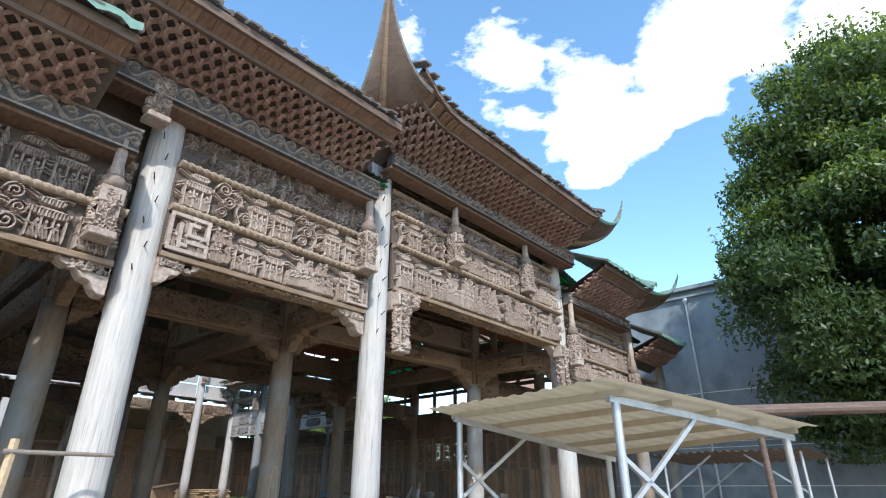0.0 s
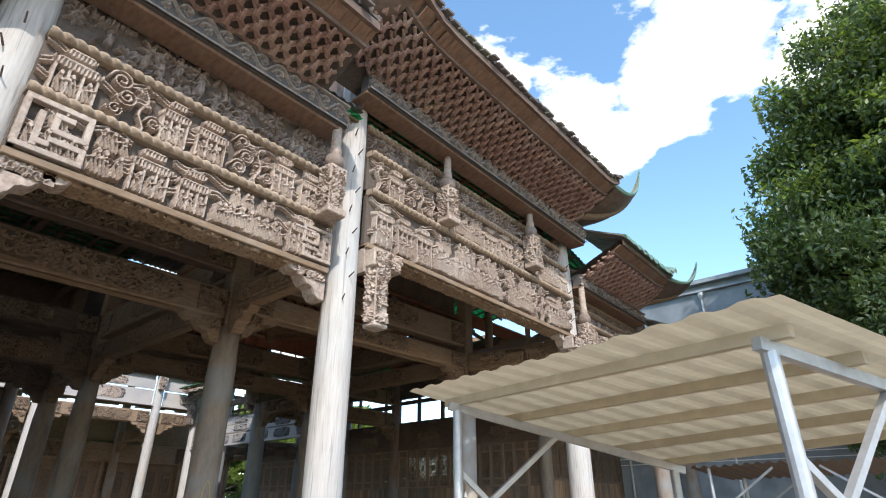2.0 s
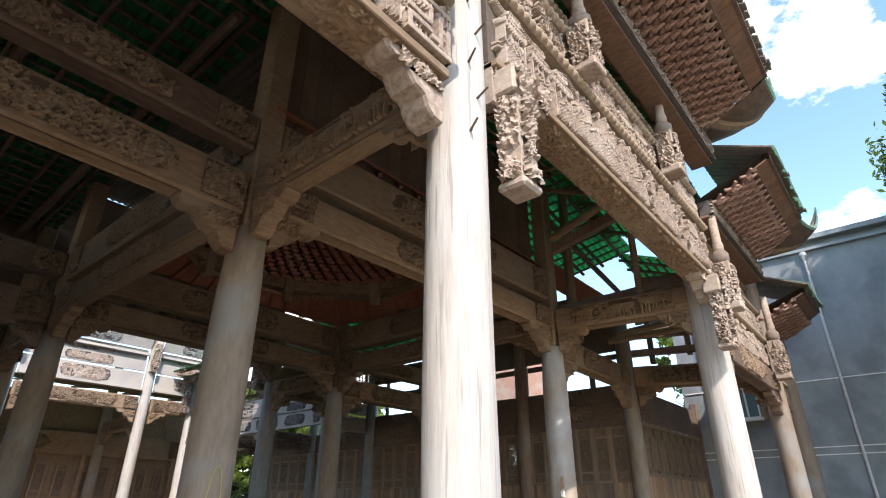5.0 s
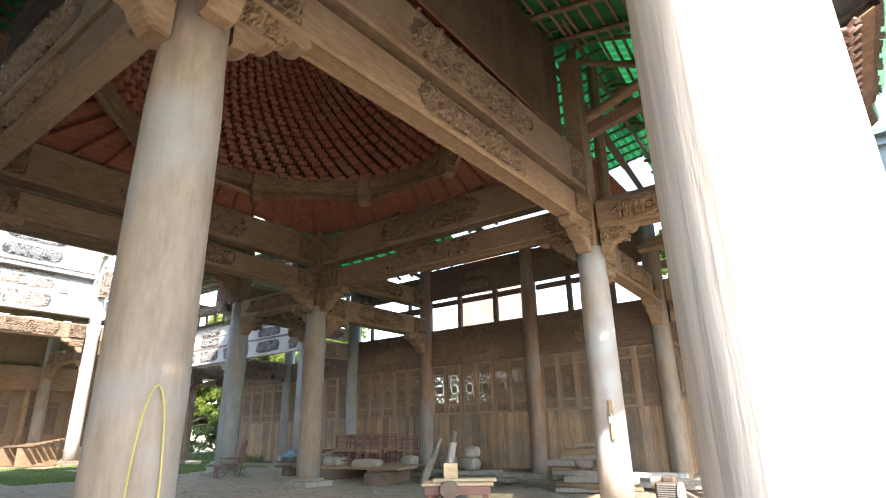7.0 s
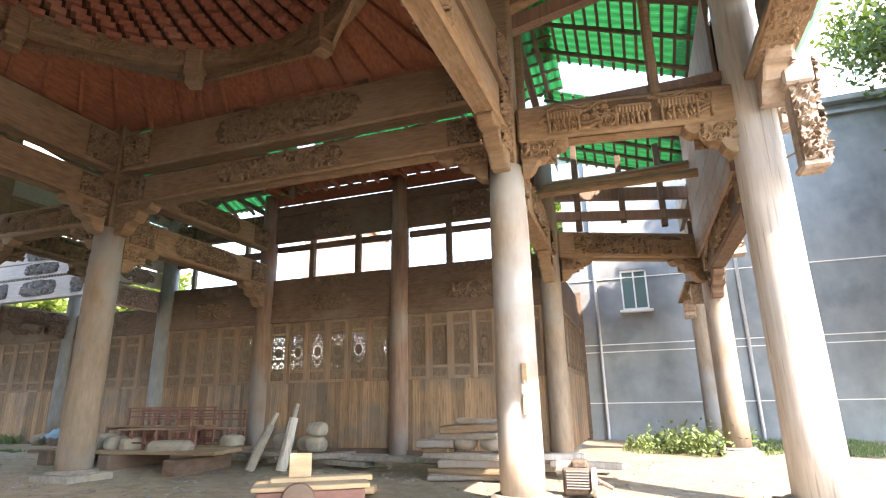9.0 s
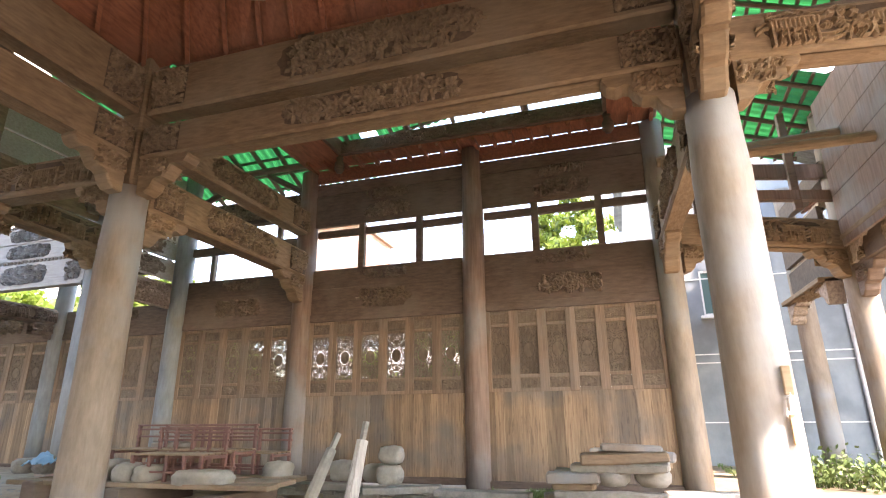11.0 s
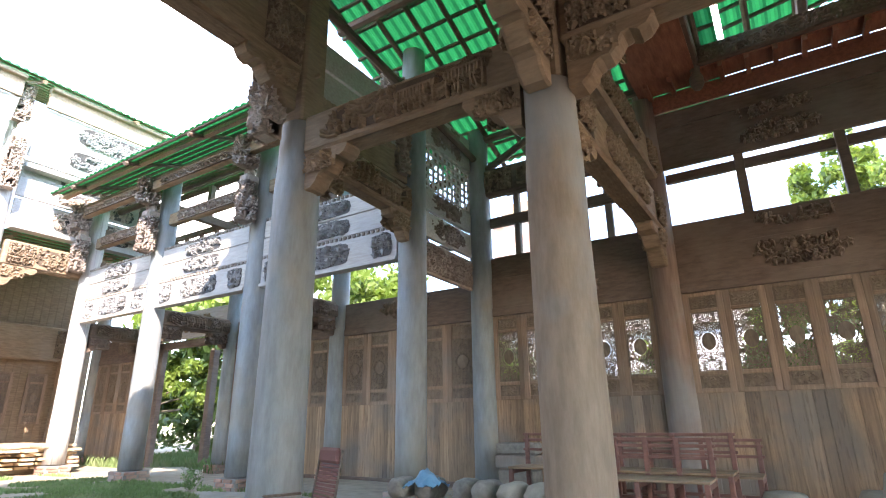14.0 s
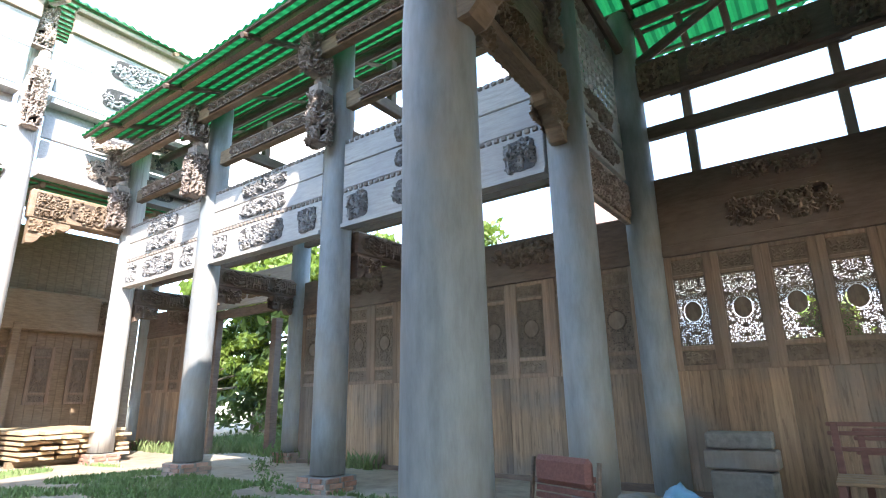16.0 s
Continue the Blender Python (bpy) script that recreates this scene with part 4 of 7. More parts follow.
# ---- hall beams ----
def tie_beam(p, q, z0, z1, seed, label, mat=BEAM, thick=0.32, patch=(0.28, 0.72), ends=True, drop=True, both=True):
    """A deep beam between two columns with carved fields on its sides, an ornamented underside and carved brackets at the ends."""
    p, q = Vector((*p, z0)), Vector((*q, z0))
    way = q - p
    L, h = way.length, z1 - z0
    ob = thing("tie_beam", p, label, "beam", "hall beams")
    turn = pose(0, 0, 0, 0, 0, math.degrees(math.atan2(way.y, way.x)))
    bm = boxes(((L / 2, 0, h / 2), (L - 0.4, thick, h)), bevel=0.035)
    beam = part("beam", bm, mat, ob, m=turn)
    for side in ((1, -1) if both else (1,)):
        flip = Matrix.Translation((0, -side * (thick / 2 - 0.002), 0)) if side > 0 else Matrix.Translation((L, thick / 2 - 0.002, 0)) @ pose(0, 0, 0, 0, 0, 180)
        w = (patch[1] - patch[0]) * L
        story = None if ends else frieze(w, h * 0.78, seed + side)
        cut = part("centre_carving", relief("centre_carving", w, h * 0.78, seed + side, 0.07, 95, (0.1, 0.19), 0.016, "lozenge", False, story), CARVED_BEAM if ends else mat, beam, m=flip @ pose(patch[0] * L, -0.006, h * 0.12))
        # dark plate: the shade between the carved work is in its colour
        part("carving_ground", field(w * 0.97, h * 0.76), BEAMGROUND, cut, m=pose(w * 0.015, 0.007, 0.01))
        if ends:
            for f in (0.3, L - 0.3 - 0.55):
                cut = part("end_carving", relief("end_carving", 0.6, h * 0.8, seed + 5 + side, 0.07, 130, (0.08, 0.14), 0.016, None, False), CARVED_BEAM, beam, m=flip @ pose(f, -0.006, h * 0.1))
                # same dark plate, coloured as the shade round the end carving
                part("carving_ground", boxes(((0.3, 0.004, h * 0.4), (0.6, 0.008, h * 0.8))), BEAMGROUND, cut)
    part("soffit_carving", relief("soffit_carving", L - 1.4, thick * 0.8, 0, 0.02, height_map=scrolls(L - 1.4, thick * 0.8, 0.5, 0.03)), mat, beam, m=pose(0.7, thick * 0.4, -0.004, 90, 0, 0))
    if drop:
        for f, d in ((0.25, 1), (L - 0.25, -1)):
            br = part("end_bracket", console(min(0.82, 0.16 * L + 0.12), min(0.55, 0.1 * L + 0.15), thick * 0.8, d, f), mat, ob, "scrolled carved bracket", turn)
            for s in (1, -1):
                fl = pose(0, 0, 0) if s > 0 else pose(0, 0, 0, 0, 0, 180)
                x0 = f if d > 0 else f - 0.5
                if s < 0:
                    x0 = -(x0 + 0.5)
                part("carving", relief("carving", 0.5, 0.26, seed + 30, 0.06, 150, (0.06, 0.12), 0.02), mat, br, m=fl @ pose(x0, -thick * 0.4 - 0.005, -0.28))
    return ob


HALL = "brown beam carved with foliage panels between hall columns"
A, B, C, D, I1, I0 = (-20.55, 16.03), (-12.78, 16.05), (-23.97, 15.95), (-20.55, 8.1), (-13.0, 8.1), (-13.0, 2.7)
for k, (p, q) in enumerate(((A, B), (I1, D), (I1, B), (A, D))):
    tie_beam(p, q, 5.0, 5.52, 300 + 10 * k, HALL, patch=(0.32, 0.67))
    tie_beam(p, q, 5.72, 6.5, 350 + 10 * k, HALL, patch=(0.3, 0.7), drop=False)
for k, (p, q) in enumerate(((B, (-9.4, 16.5)), (I1, (-9.31, 8.05)), (I0, (-9.38, 2.88)))):
    tie_beam(p, q, 4.95, 5.5, 400 + 10 * k, "shorter brown beam carved with foliage, from hall to gate column", patch=(0.15, 0.85), ends=False)
for k, (p, q) in enumerate(((I0, I1), ((-20.55, 2.7), D), ((-24.0, 2.7), (-24.0, 8.1)), (I0, (-20.55, 2.7)))):
    tie_beam(p, q, 4.75, 5.4, 430 + 10 * k, HALL, BEAM if k == 0 else DARKBEAM, patch=(0.16, 0.8))
    tie_beam(p, q, 5.8, 6.4, 436 + 10 * k, HALL, DARKBEAM, patch=(0.2, 0.76), drop=False)
for k, (p, q, za, zb) in enumerate((((-20.55, 16.03), (-20.5, 20.8), 4.35, 4.95), ((-12.78, 16.05), (-12.9, 20.8), 4.35, 4.95), ((-20.55, 16.03), (-20.5, 20.8), 5.35, 5.9))):
    tie_beam(p, q, za, zb, 480 + 10 * k, "carved cross beam from hall column to screen wall", drop=k < 2)
tie_beam(A, C, 4.7, 5.25, 520, "short carved beam between two hall columns", patch=(0.15, 0.85), ends=False)
tie_beam(D, (-24.0, 8.1), 4.7, 5.25, 526, "short carved beam between two hall columns", patch=(0.15, 0.85), ends=False)
tie_beam((-24.0, 8.1), C, 5.88, 6.9, 530, "deep long brown beam over the court side of the hall")
tie_beam(C, (-24.1, 18.69), 4.75, 5.3, 540, "carved beam from hall column to gallery", thick=0.24, patch=(0.1, 0.9), ends=False)
tie_beam((-9.4, 22.4), (-12.9, 20.8), 4.4, 5.0, 550, "carved beam from side column to screen wall", patch=(0.15, 0.85), ends=False)
tie_beam((-9.4, 16.5), (-9.4, 22.4), 4.0, 4.6, 560, "plain brown beam along the side wing", DARKBEAM)

# coffer of red boards behind the rear beam, open in the middle
ob = thing("coffer_ceiling", (-16.6, 18.4, 6.7), "red-brown boarded coffer with a carved inner frame, open to the roof", "ceiling", kind="structure")
fx0, fx1, fy0, fy1 = -2.9, 2.9, -1.4, 1.9
bm = bmesh.new()
for lo, hi in (((-3.9, fy1, 0.3), (3.75, 2.35, 0.34)), ((-3.9, -2.2, 0.3), (3.75, fy0, 0.34)), ((-3.9, fy0, 0.3), (fx0, fy1, 0.34)), ((fx1, fy0, 0.3), (3.75, fy1, 0.34))):
    box(bm, *span(lo, hi))
part("boards", bm, REDBOARD, ob, "red-brown ceiling boards")
part("wall_plate", boxes(((-0.05, 2.38, 0.12), (7.5, 0.05, 0.34)), bevel=0.006), REDBOARD, ob)
for k in range(20):
    x = -3.7 + k * 0.39
    part("joist", boxes(((x, 2.1, 0.25), (0.07, 0.5, 0.1))), REDBOARD, ob)
for name, c, sz in (("rail", (0, fy1, 0.5), (fx1 - fx0 + 0.2, 0.16, 0.34)), ("rail", (0, fy0, 0.5), (fx1 - fx0 + 0.2, 0.16, 0.34)), ("rail", (fx0, (fy0 + fy1) / 2, 0.5), (0.16, fy1 - fy0 - 0.17, 0.34)), ("rail", (fx1, (fy0 + fy1) / 2, 0.5), (0.16, fy1 - fy0 - 0.17, 0.34))):
    part(name, boxes((c, sz), bevel=0.02), DARKBEAM, ob)
part("carving", relief("carving", 5.6, 0.28, 570, 0.04, 120, (0.07, 0.14), 0.022), DARKBEAM, ob, m=pose(-2.8, fy1 - 0.086, 0.36))
for x in (fx0, fx1):
    part("drop_knob", lathe(bmesh.new(), [(0.06, -0.42), (0.11, -0.34), (0.11, -0.2), (0.07, -0.12), (0.09, 0.0)], 10, (x, fy1, 0.35)), DARKBEAM, ob, smooth=True)

# ---- spiral dome ----
dome_c = Vector((-16.72, 12.05, 7.0))
ob = thing("dome_ceiling", dome_c, "round spiral-ribbed wooden dome of red-brown brackets", "dome")
R0, RISE, TOP = 3.35, 2.75, 0.75
bm = bmesh.new()
prof = [(R0 - (R0 - TOP) * s, 0.35 + RISE * math.sin(s * math.pi / 2 * 0.92)) for s in (k / 12 for k in range(13))]
rings = []
for r, z in prof:
    rings.append([bm.verts.new((r * math.cos(2 * math.pi * k / 64), r * math.sin(2 * math.pi * k / 64), z)) for k in range(64)])
for a, b in zip(rings, rings[1:]):
    for k in range(64):
        bm.faces.new((a[k], a[(k + 1) % 64], b[(k + 1) % 64], b[k]))
# the shell's dark colour stands for the shade between the ribs
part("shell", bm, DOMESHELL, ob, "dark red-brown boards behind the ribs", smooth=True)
verts, faces = [], []
for rib in range(56):
    for k in range(42):
        s = k / 42
        r = R0 - 0.05 - (R0 - TOP) * s
        z = 0.33 + RISE * math.sin(s * math.pi / 2 * 0.92)
        a = 2 * math.pi * rib / 56 + s * 1.15
        w, hgt, d = 0.29 * 2 * math.pi * r / 56, 0.042, (0.27 if k % 2 else 0.22) * (1 - 0.3 * s)
        er, et = Vector((math.cos(a), math.sin(a), 0)), Vector((-math.sin(a), math.cos(a), 0))
        c = er * r + Vector((0, 0, z))
        b0 = len(verts)
        for u in (-1, 1):
            for f, g in ((0.06, -hgt), (0.06, hgt), (-d, hgt * 0.3), (-d * 0.8, -hgt - 0.02)):
                verts.append(tuple(c + et * (u * w) + er * f + Vector((0, 0, g))))
        for f in ((0, 1, 2, 3), (7, 6, 5, 4), (0, 4, 5, 1), (1, 5, 6, 2), (2, 6, 7, 3), (3, 7, 4, 0)):
            faces.append(tuple(b0 + i for i in f))
me = bpy.data.meshes.new("spiral_ribs")
me.from_pydata(verts, [], faces)
tagged(part("spiral_ribs", me, DOMEWOOD, ob, "stepped brackets wound in a spiral"), kind="stuff")
for k in range(8):
    a0, a1 = (radians(22.5 + 45 * (k + q)) for q in (0, 1))
    bm = bmesh.new()
    n = 8
    for i in range(n):
        b0, b1 = a0 + (a1 - a0) * i / n, a0 + (a1 - a0) * (i + 1) / n
        bar(bm, (math.cos(b0) * (R0 + 0.02), math.sin(b0) * (R0 + 0.02), 0.18), (math.cos(b1) * (R0 + 0.02), math.sin(b1) * (R0 + 0.02), 0.18), 0.24, 0.38)
    seg = part("ring_beam", bm, BEAM, ob, "curved ring beam with scroll carving")
    am = (a0 + a1) / 2
    for i in (-1, 0, 1):
        aa = am + i * radians(14)
        part("carving", relief("carving", 0.7, 0.26, 600 + k * 3 + i, 0.03, 150, (0.05, 0.11), 0.025), BEAM, seg, m=Matrix.Translation((math.cos(aa) * (R0 - 0.105), math.sin(aa) * (R0 - 0.105), 0.05)) @ pose(0, 0, 0, 0, 0, math.degrees(aa) - 90) @ pose(-0.35, 0, 0))
    part("ring_joint", boxes(((0, 0, 0.1), (0.34, 0.3, 0.6)), ((0, 0, -0.27), (0.26, 0.24, 0.2)), bevel=0.03), BEAM, ob, "carved joint block", pose(math.cos(a0) * R0, math.sin(a0) * R0, 0, 0, 0, math.degrees(a0)))
# corner boards between ring and beams
bm = bmesh.new()
inner = [bm.verts.new((R0 * math.cos(2 * math.pi * k / 64), R0 * math.sin(2 * math.pi * k / 64), 0.3)) for k in range(64)]
outer = []
for k in range(64):
    a = 2 * math.pi * k / 64
    s = 3.95 / max(abs(math.cos(a)), abs(math.sin(a)))
    outer.append(bm.verts.new((s * math.cos(a), s * math.sin(a), -0.36)))
for k in range(64):
    bm.faces.new((inner[k], outer[k], outer[(k + 1) % 64], inner[(k + 1) % 64]))
geo = bmesh.ops.extrude_face_region(bm, geom=bm.faces[:])
bmesh.ops.translate(bm, verts=[v for v in geo["geom"] if isinstance(v, bmesh.types.BMVert)], vec=(0, 0, 0.05))
part("corner_boards", bm, REDBOARD, ob, "bare orange-red boards round the dome")
for k in range(52):
    a = 2 * math.pi * (k + 0.5) / 52
    u = Vector((math.cos(a), math.sin(a), 0))
    reach = 3.9 / max(abs(u.x), abs(u.y))
    part("corner_rafter", bar(bmesh.new(), u * (R0 + 0.1) + Vector((0, 0, 0.2)), u * reach + Vector((0, 0, -0.42)), 0.06, 0.07), REDBOARD, ob)
for k in range(8):
    a0, a1 = (radians(22.5 + 45 * (k + q)) for q in (0, 1))
    part("ring_tie", bar(bmesh.new(), (math.cos(a0) * (R0 + 0.16), math.sin(a0) * (R0 + 0.16), -0.16), (math.cos(a1) * (R0 + 0.16), math.sin(a1) * (R0 + 0.16), -0.16), 0.07, 0.08), PLANK, ob, "plain tan tie under the ring")
# cap over the dome's eye
part("cap", boxes(((0, 0, 3.6), (2.6, 2.6, 0.04))), GREENSHEET, ob, "green sheet over the opening")


# ---- screen wall ----
def lattice_mesh(w, h, cells_w, oval=True, seed=0):
    """An openwork panel: a maze of bars round an oval boss, with real thickness."""
    nu = cells_w
    nv = int(cells_w * h / w)
    keep = np.zeros((nv, nu), bool)
    for j in range(nv):
        for i in range(nu):
            u, v = (i + 0.5) / nu, (j + 0.5) / nv
            p = Vector((abs(i - (nu - 1) / 2) * 0.37 + seed * 9, abs(j - (nv - 1) / 2) * 0.37, seed))
            line = min(abs(noise.noise(p)), abs(noise.noise(p + Vector((31, 7, 4)))))
            on = i < 1 or j < 1 or i >= nu - 1 or j >= nv - 1 or line < 0.16
            if oval:
                d = ((u - 0.5) / 0.27) ** 2 + ((v - 0.5) / 0.15) ** 2
                on = on if d > 1.2 else d <= 0.95
            keep[j, i] = on
    verts, faces, ids = [], [], {}

    def vert(i, j, k):
        key = (i, j, k)
        if key not in ids:
            ids[key] = len(verts)
            verts.append((w * i / nu, -0.03 * k, h * j / nv))
        return ids[key]

    for j in range(nv):
        for i in range(nu):
            if not keep[j, i]:
                continue
            for k in (0, 1):
                faces.append((vert(i, j, k), vert(i + 1, j, k), vert(i + 1, j + 1, k), vert(i, j + 1, k)))
            for di, dj, e in ((-1, 0, ((i, j), (i, j + 1))), (1, 0, ((i + 1, j), (i + 1, j + 1))), (0, -1, ((i, j), (i + 1, j))), (0, 1, ((i, j + 1), (i + 1, j + 1)))):
                ii, jj = i + di, j + dj
                if not (0 <= ii < nu and 0 <= jj < nv and keep[jj, ii]):
                    faces.append((vert(*e[0], 0), vert(*e[1], 0), vert(*e[1], 1), vert(*e[0], 1)))
    me = bpy.data.meshes.new("lattice")
    me.from_pydata(verts, [], faces)
    me.materials.append(LATTICE)
    return me


LATTICES = [lattice_mesh(0.42, 0.9, 40, True, 1), lattice_mesh(0.42, 0.9, 40, True, 2), lattice_mesh(0.42, 0.9, 40, True, 3)]
Z_SILL, Z_HEAD = 1.84, 3.38


def lattice_leaf():
    """One leaf of the screen: stiles, rails, openwork and a small carved apron; 0.62 wide."""
    ob = thing("lattice_leaf", (0, 0, 0), "brown wooden leaf with a carved openwork panel", "screen panel", "screen leaves")
    h = Z_HEAD - Z_SILL
    for name, c, s in (("stile", (0.05, 0, h / 2), (0.1, 0.07, h)), ("stile", (0.57, 0, h / 2), (0.1, 0.07, h)), ("rail", (0.31, 0, 0.035), (0.42, 0.06, 0.07)), ("rail", (0.31, 0, 0.29), (0.42, 0.06, 0.06)), ("rail", (0.31, 0, h - 0.03), (0.42, 0.06, 0.06)), ("rail", (0.31, -0.005, 1.25), (0.42, 0.05, 0.055))):
        part(name, boxes((c, s), bevel=0.008), STILE, ob)
    part("apron", boxes(((0.31, 0.005, 0.165), (0.42, 0.03, 0.19)), bevel=0.004), LATTICE, ob, "small carved apron panel")
    part("apron_carving", relief("apron_carving", 0.34, 0.15, 7, 0.02, 260, (0.05, 0.08), 0.012), LATTICE, ob, m=pose(0.14, -0.016, 0.09))
    part("top_panel", boxes(((0.31, 0.005, 1.38), (0.42, 0.03, 0.21)), bevel=0.004), LATTICE, ob, "small carved top panel")
    part("top_carving", relief("top_carving", 0.36, 0.15, 8, 0.02, 260, (0.05, 0.08), 0.012), LATTICE, ob, m=pose(0.13, -0.016, 1.305))
    part("openwork", LATTICES[0], LATTICE, ob, "carved openwork lattice", pose(0.1, 0.02, 0.32))
    return ob


LEAF_THING = lattice_leaf()
leaf_used = False
rng_wall = random.Random(5)


def screen_bay(x0, x1, y, leaves, z_floor, upper=True, backed=False, plank_mat=PLANK, dark=False, tall=True):
    """A bay of the screen: planks below, lattice leaves, carved boards above; x0 < x1."""
    global leaf_used
    w = x1 - x0
    ob = thing("plank_dado", (x0, y, z_floor), "vertical tan planks under the lattice leaves, worn and stained", "plank wall", "plank dados")
    x = 0.0
    while x < w - 0.02:
        d = min(rng_wall.uniform(0.12, 0.2), w - x)
        part("plank", boxes(((x + d / 2, rng_wall.uniform(-0.004, 0.004), (Z_SILL - z_floor) / 2), (d - 0.0015, 0.045, Z_SILL - z_floor)), bevel=0.004), plank_mat, ob)
        x += d
    # added backing that keeps daylight from showing between the planks
    part("back_board", boxes(((w / 2, 0.045, (Z_SILL - z_floor) / 2), (w, 0.025, Z_SILL - z_floor - 0.02))), plank_mat, ob)
    part("sill_rail", boxes(((w / 2, -0.02, 0.06), (w, 0.14, 0.12)), bevel=0.015), DARKBEAM, ob)
    s = w / leaves
    for k in range(leaves):
        m = pose(x0 + k * s, y, Z_SILL - 0.014)
        if not leaf_used:
            leaf = LEAF_THING
            leaf.matrix_basis = m
            leaf_used = True
        else:
            leaf = copy_thing(LEAF_THING, m)
        leaf.scale = (s / 0.62, 1, 1)
        if backed:
            # shade behind the openwork is put into this panel's colour
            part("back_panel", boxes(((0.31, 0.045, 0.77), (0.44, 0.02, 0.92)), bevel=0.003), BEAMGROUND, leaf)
        next(c for c in leaf.children if c.name.startswith("openwork")).data = LATTICES[(k * 7 + int(abs(x0))) % 3]
    # boards above
    ob = thing("carved_board", (x0, y, Z_HEAD + 0.06), "broad dark board with carved fields above the lattice leaves", "board", "carved boards")
    part("head_rail", boxes(((w / 2, 0, 0.012), (w, 0.1, 0.16)), bevel=0.01), DARKBEAM, ob)
    part("lower_board", boxes(((w / 2, 0, 0.38), (w, 0.07, 0.58)), bevel=0.01), DARKBEAM, ob)
    part("carving", relief("carving", 1.3, 0.42, int(abs(x0 * 7)), 0.1, 120, (0.08, 0.15), 0.02, "lozenge", False), CARVED_BOARD, ob, m=pose(w / 2 - 0.65, -0.034, 0.18))
    if tall:
        part("upper_board", boxes(((w / 2, 0.012, 0.885), (w + 0.12, 0.07, 0.44)), bevel=0.01), DARKBEAM, ob)
        part("carving", relief("carving", 1.1, 0.24, int(abs(x0 * 9)), 0.085, 150, (0.06, 0.12), 0.02, "lozenge", False), CARVED_BOARD, ob, m=pose(w / 2 - 0.55, -0.024, 0.8))
    if upper:
        ob = thing("upper_carved_board", (x0, y, 5.54), "high dark red-brown board with two carved fields", "board", "carved boards")
        part("lower_board", boxes(((w / 2, 0, 0.4), (w + 0.12, 0.07, 0.76)), bevel=0.01), DARKBEAM, ob)
        part("upper_board", boxes(((w / 2, 0.01, 0.94), (w + 0.12, 0.07, 0.3)), bevel=0.01), DARKBEAM, ob)
        for zc, hh, ww in ((0.12, 0.36, 1.2), (0.55, 0.24, 1.1)):
            part("carving", relief("carving", ww, hh, int(abs(x0 * 5 + zc * 50)), 0.095, 130, (0.07, 0.13), 0.02, "lozenge", False), CARVED_BOARD, ob, m=pose(w / 2 - ww / 2, -0.034, zc))
        for f in (0.33, 0.72):
            solo("strut", boxes(((x0 + w * f, y + 0.05, 5.06), (0.14, 0.14, 1.04)), bevel=0.01), DARKBEAM, "short dark strut in the open strip under the high board", "strut", "struts")
        solo("cross_rail", boxes(((x0 + w / 2, y + 0.12, 5.42), (w, 0.1, 0.16)), bevel=0.01), DARKBEAM, "dark rail across the open strip", "rail", "rails")


screen_bay(-20.28, -16.8, 20.8, 6, 0.2)
screen_bay(-23.68, -20.72, 20.8, 5, 0.25, upper=False)
screen_bay(-16.36, -13.12, 20.8, 6, 0.16, backed=True)
screen_bay(-27.6, -24.12, 20.95, 5, 0.27, upper=False, backed=True, tall=False)
screen_bay(-31.45, -28.0, 20.95, 5, 0.27, upper=False, backed=True, tall=False)
screen_bay(-38.4, -35.0, 20.95, 5, 0.27, upper=False, backed=True, tall=False)
# side return of the screen beyond the last post
ob = thing("side_screen", (-12.9, 20.95, 0.15), "dark screen of planks and lattice running back from the corner post", "screen")
for k in range(30):
    part("plank", boxes(((0.004 * (k % 2), 0.15 + 0.2 * k, 0.95), (0.05, 0.196, 1.8)), bevel=0.004), PLANK, ob)
part("frame", boxes(((0, 3.0, 1.9), (0.09, 6.0, 0.1)), ((0, 3.0, 3.3), (0.09, 6.0, 0.1)), *[((0, 0.7 * k + 0.7, 2.6), (0.08, 0.09, 1.4)) for k in range(8)]), LATTICE, ob)
part("board", boxes(((0, 3.0, 3.85), (0.06, 6.0, 0.95)), bevel=0.01), DARKBEAM, ob)
for k in range(8):
    part("openwork", LATTICES[k % 3], LATTICE, ob, m=Matrix.Translation((0.03, 0.14 + 0.7 * k, 2.05)) @ FACE_X)
part("back_panel", boxes(((-0.03, 3.0, 2.6), (0.02, 6.0, 1.4))), LATTICE, ob)
part("corner_post", boxes(((0, 6.05, 2.3), (0.24, 0.24, 4.6)), bevel=0.03), DARKBEAM, ob)
# high beam and rails over the corner bay
tie_beam((-24.0, 20.8), (-20.4, 20.8), 5.85, 6.45, 580, "dark carved beam over the corner bay of the screen wall", DARKBEAM, 0.2, drop=False)
solo("cross_rail", boxes(((-22.2, 20.85, 5.3), (3.0, 0.12, 0.2)), bevel=0.01), DARKBEAM, "dark rail across the open strip", "rail", "rails")
for x in (-23.1, -21.3):
    solo("strut", boxes(((x, 20.9, 5.2), (0.12, 0.12, 1.36)), bevel=0.01), COLUMN, "short pale strut in the open strip", "strut", "struts")

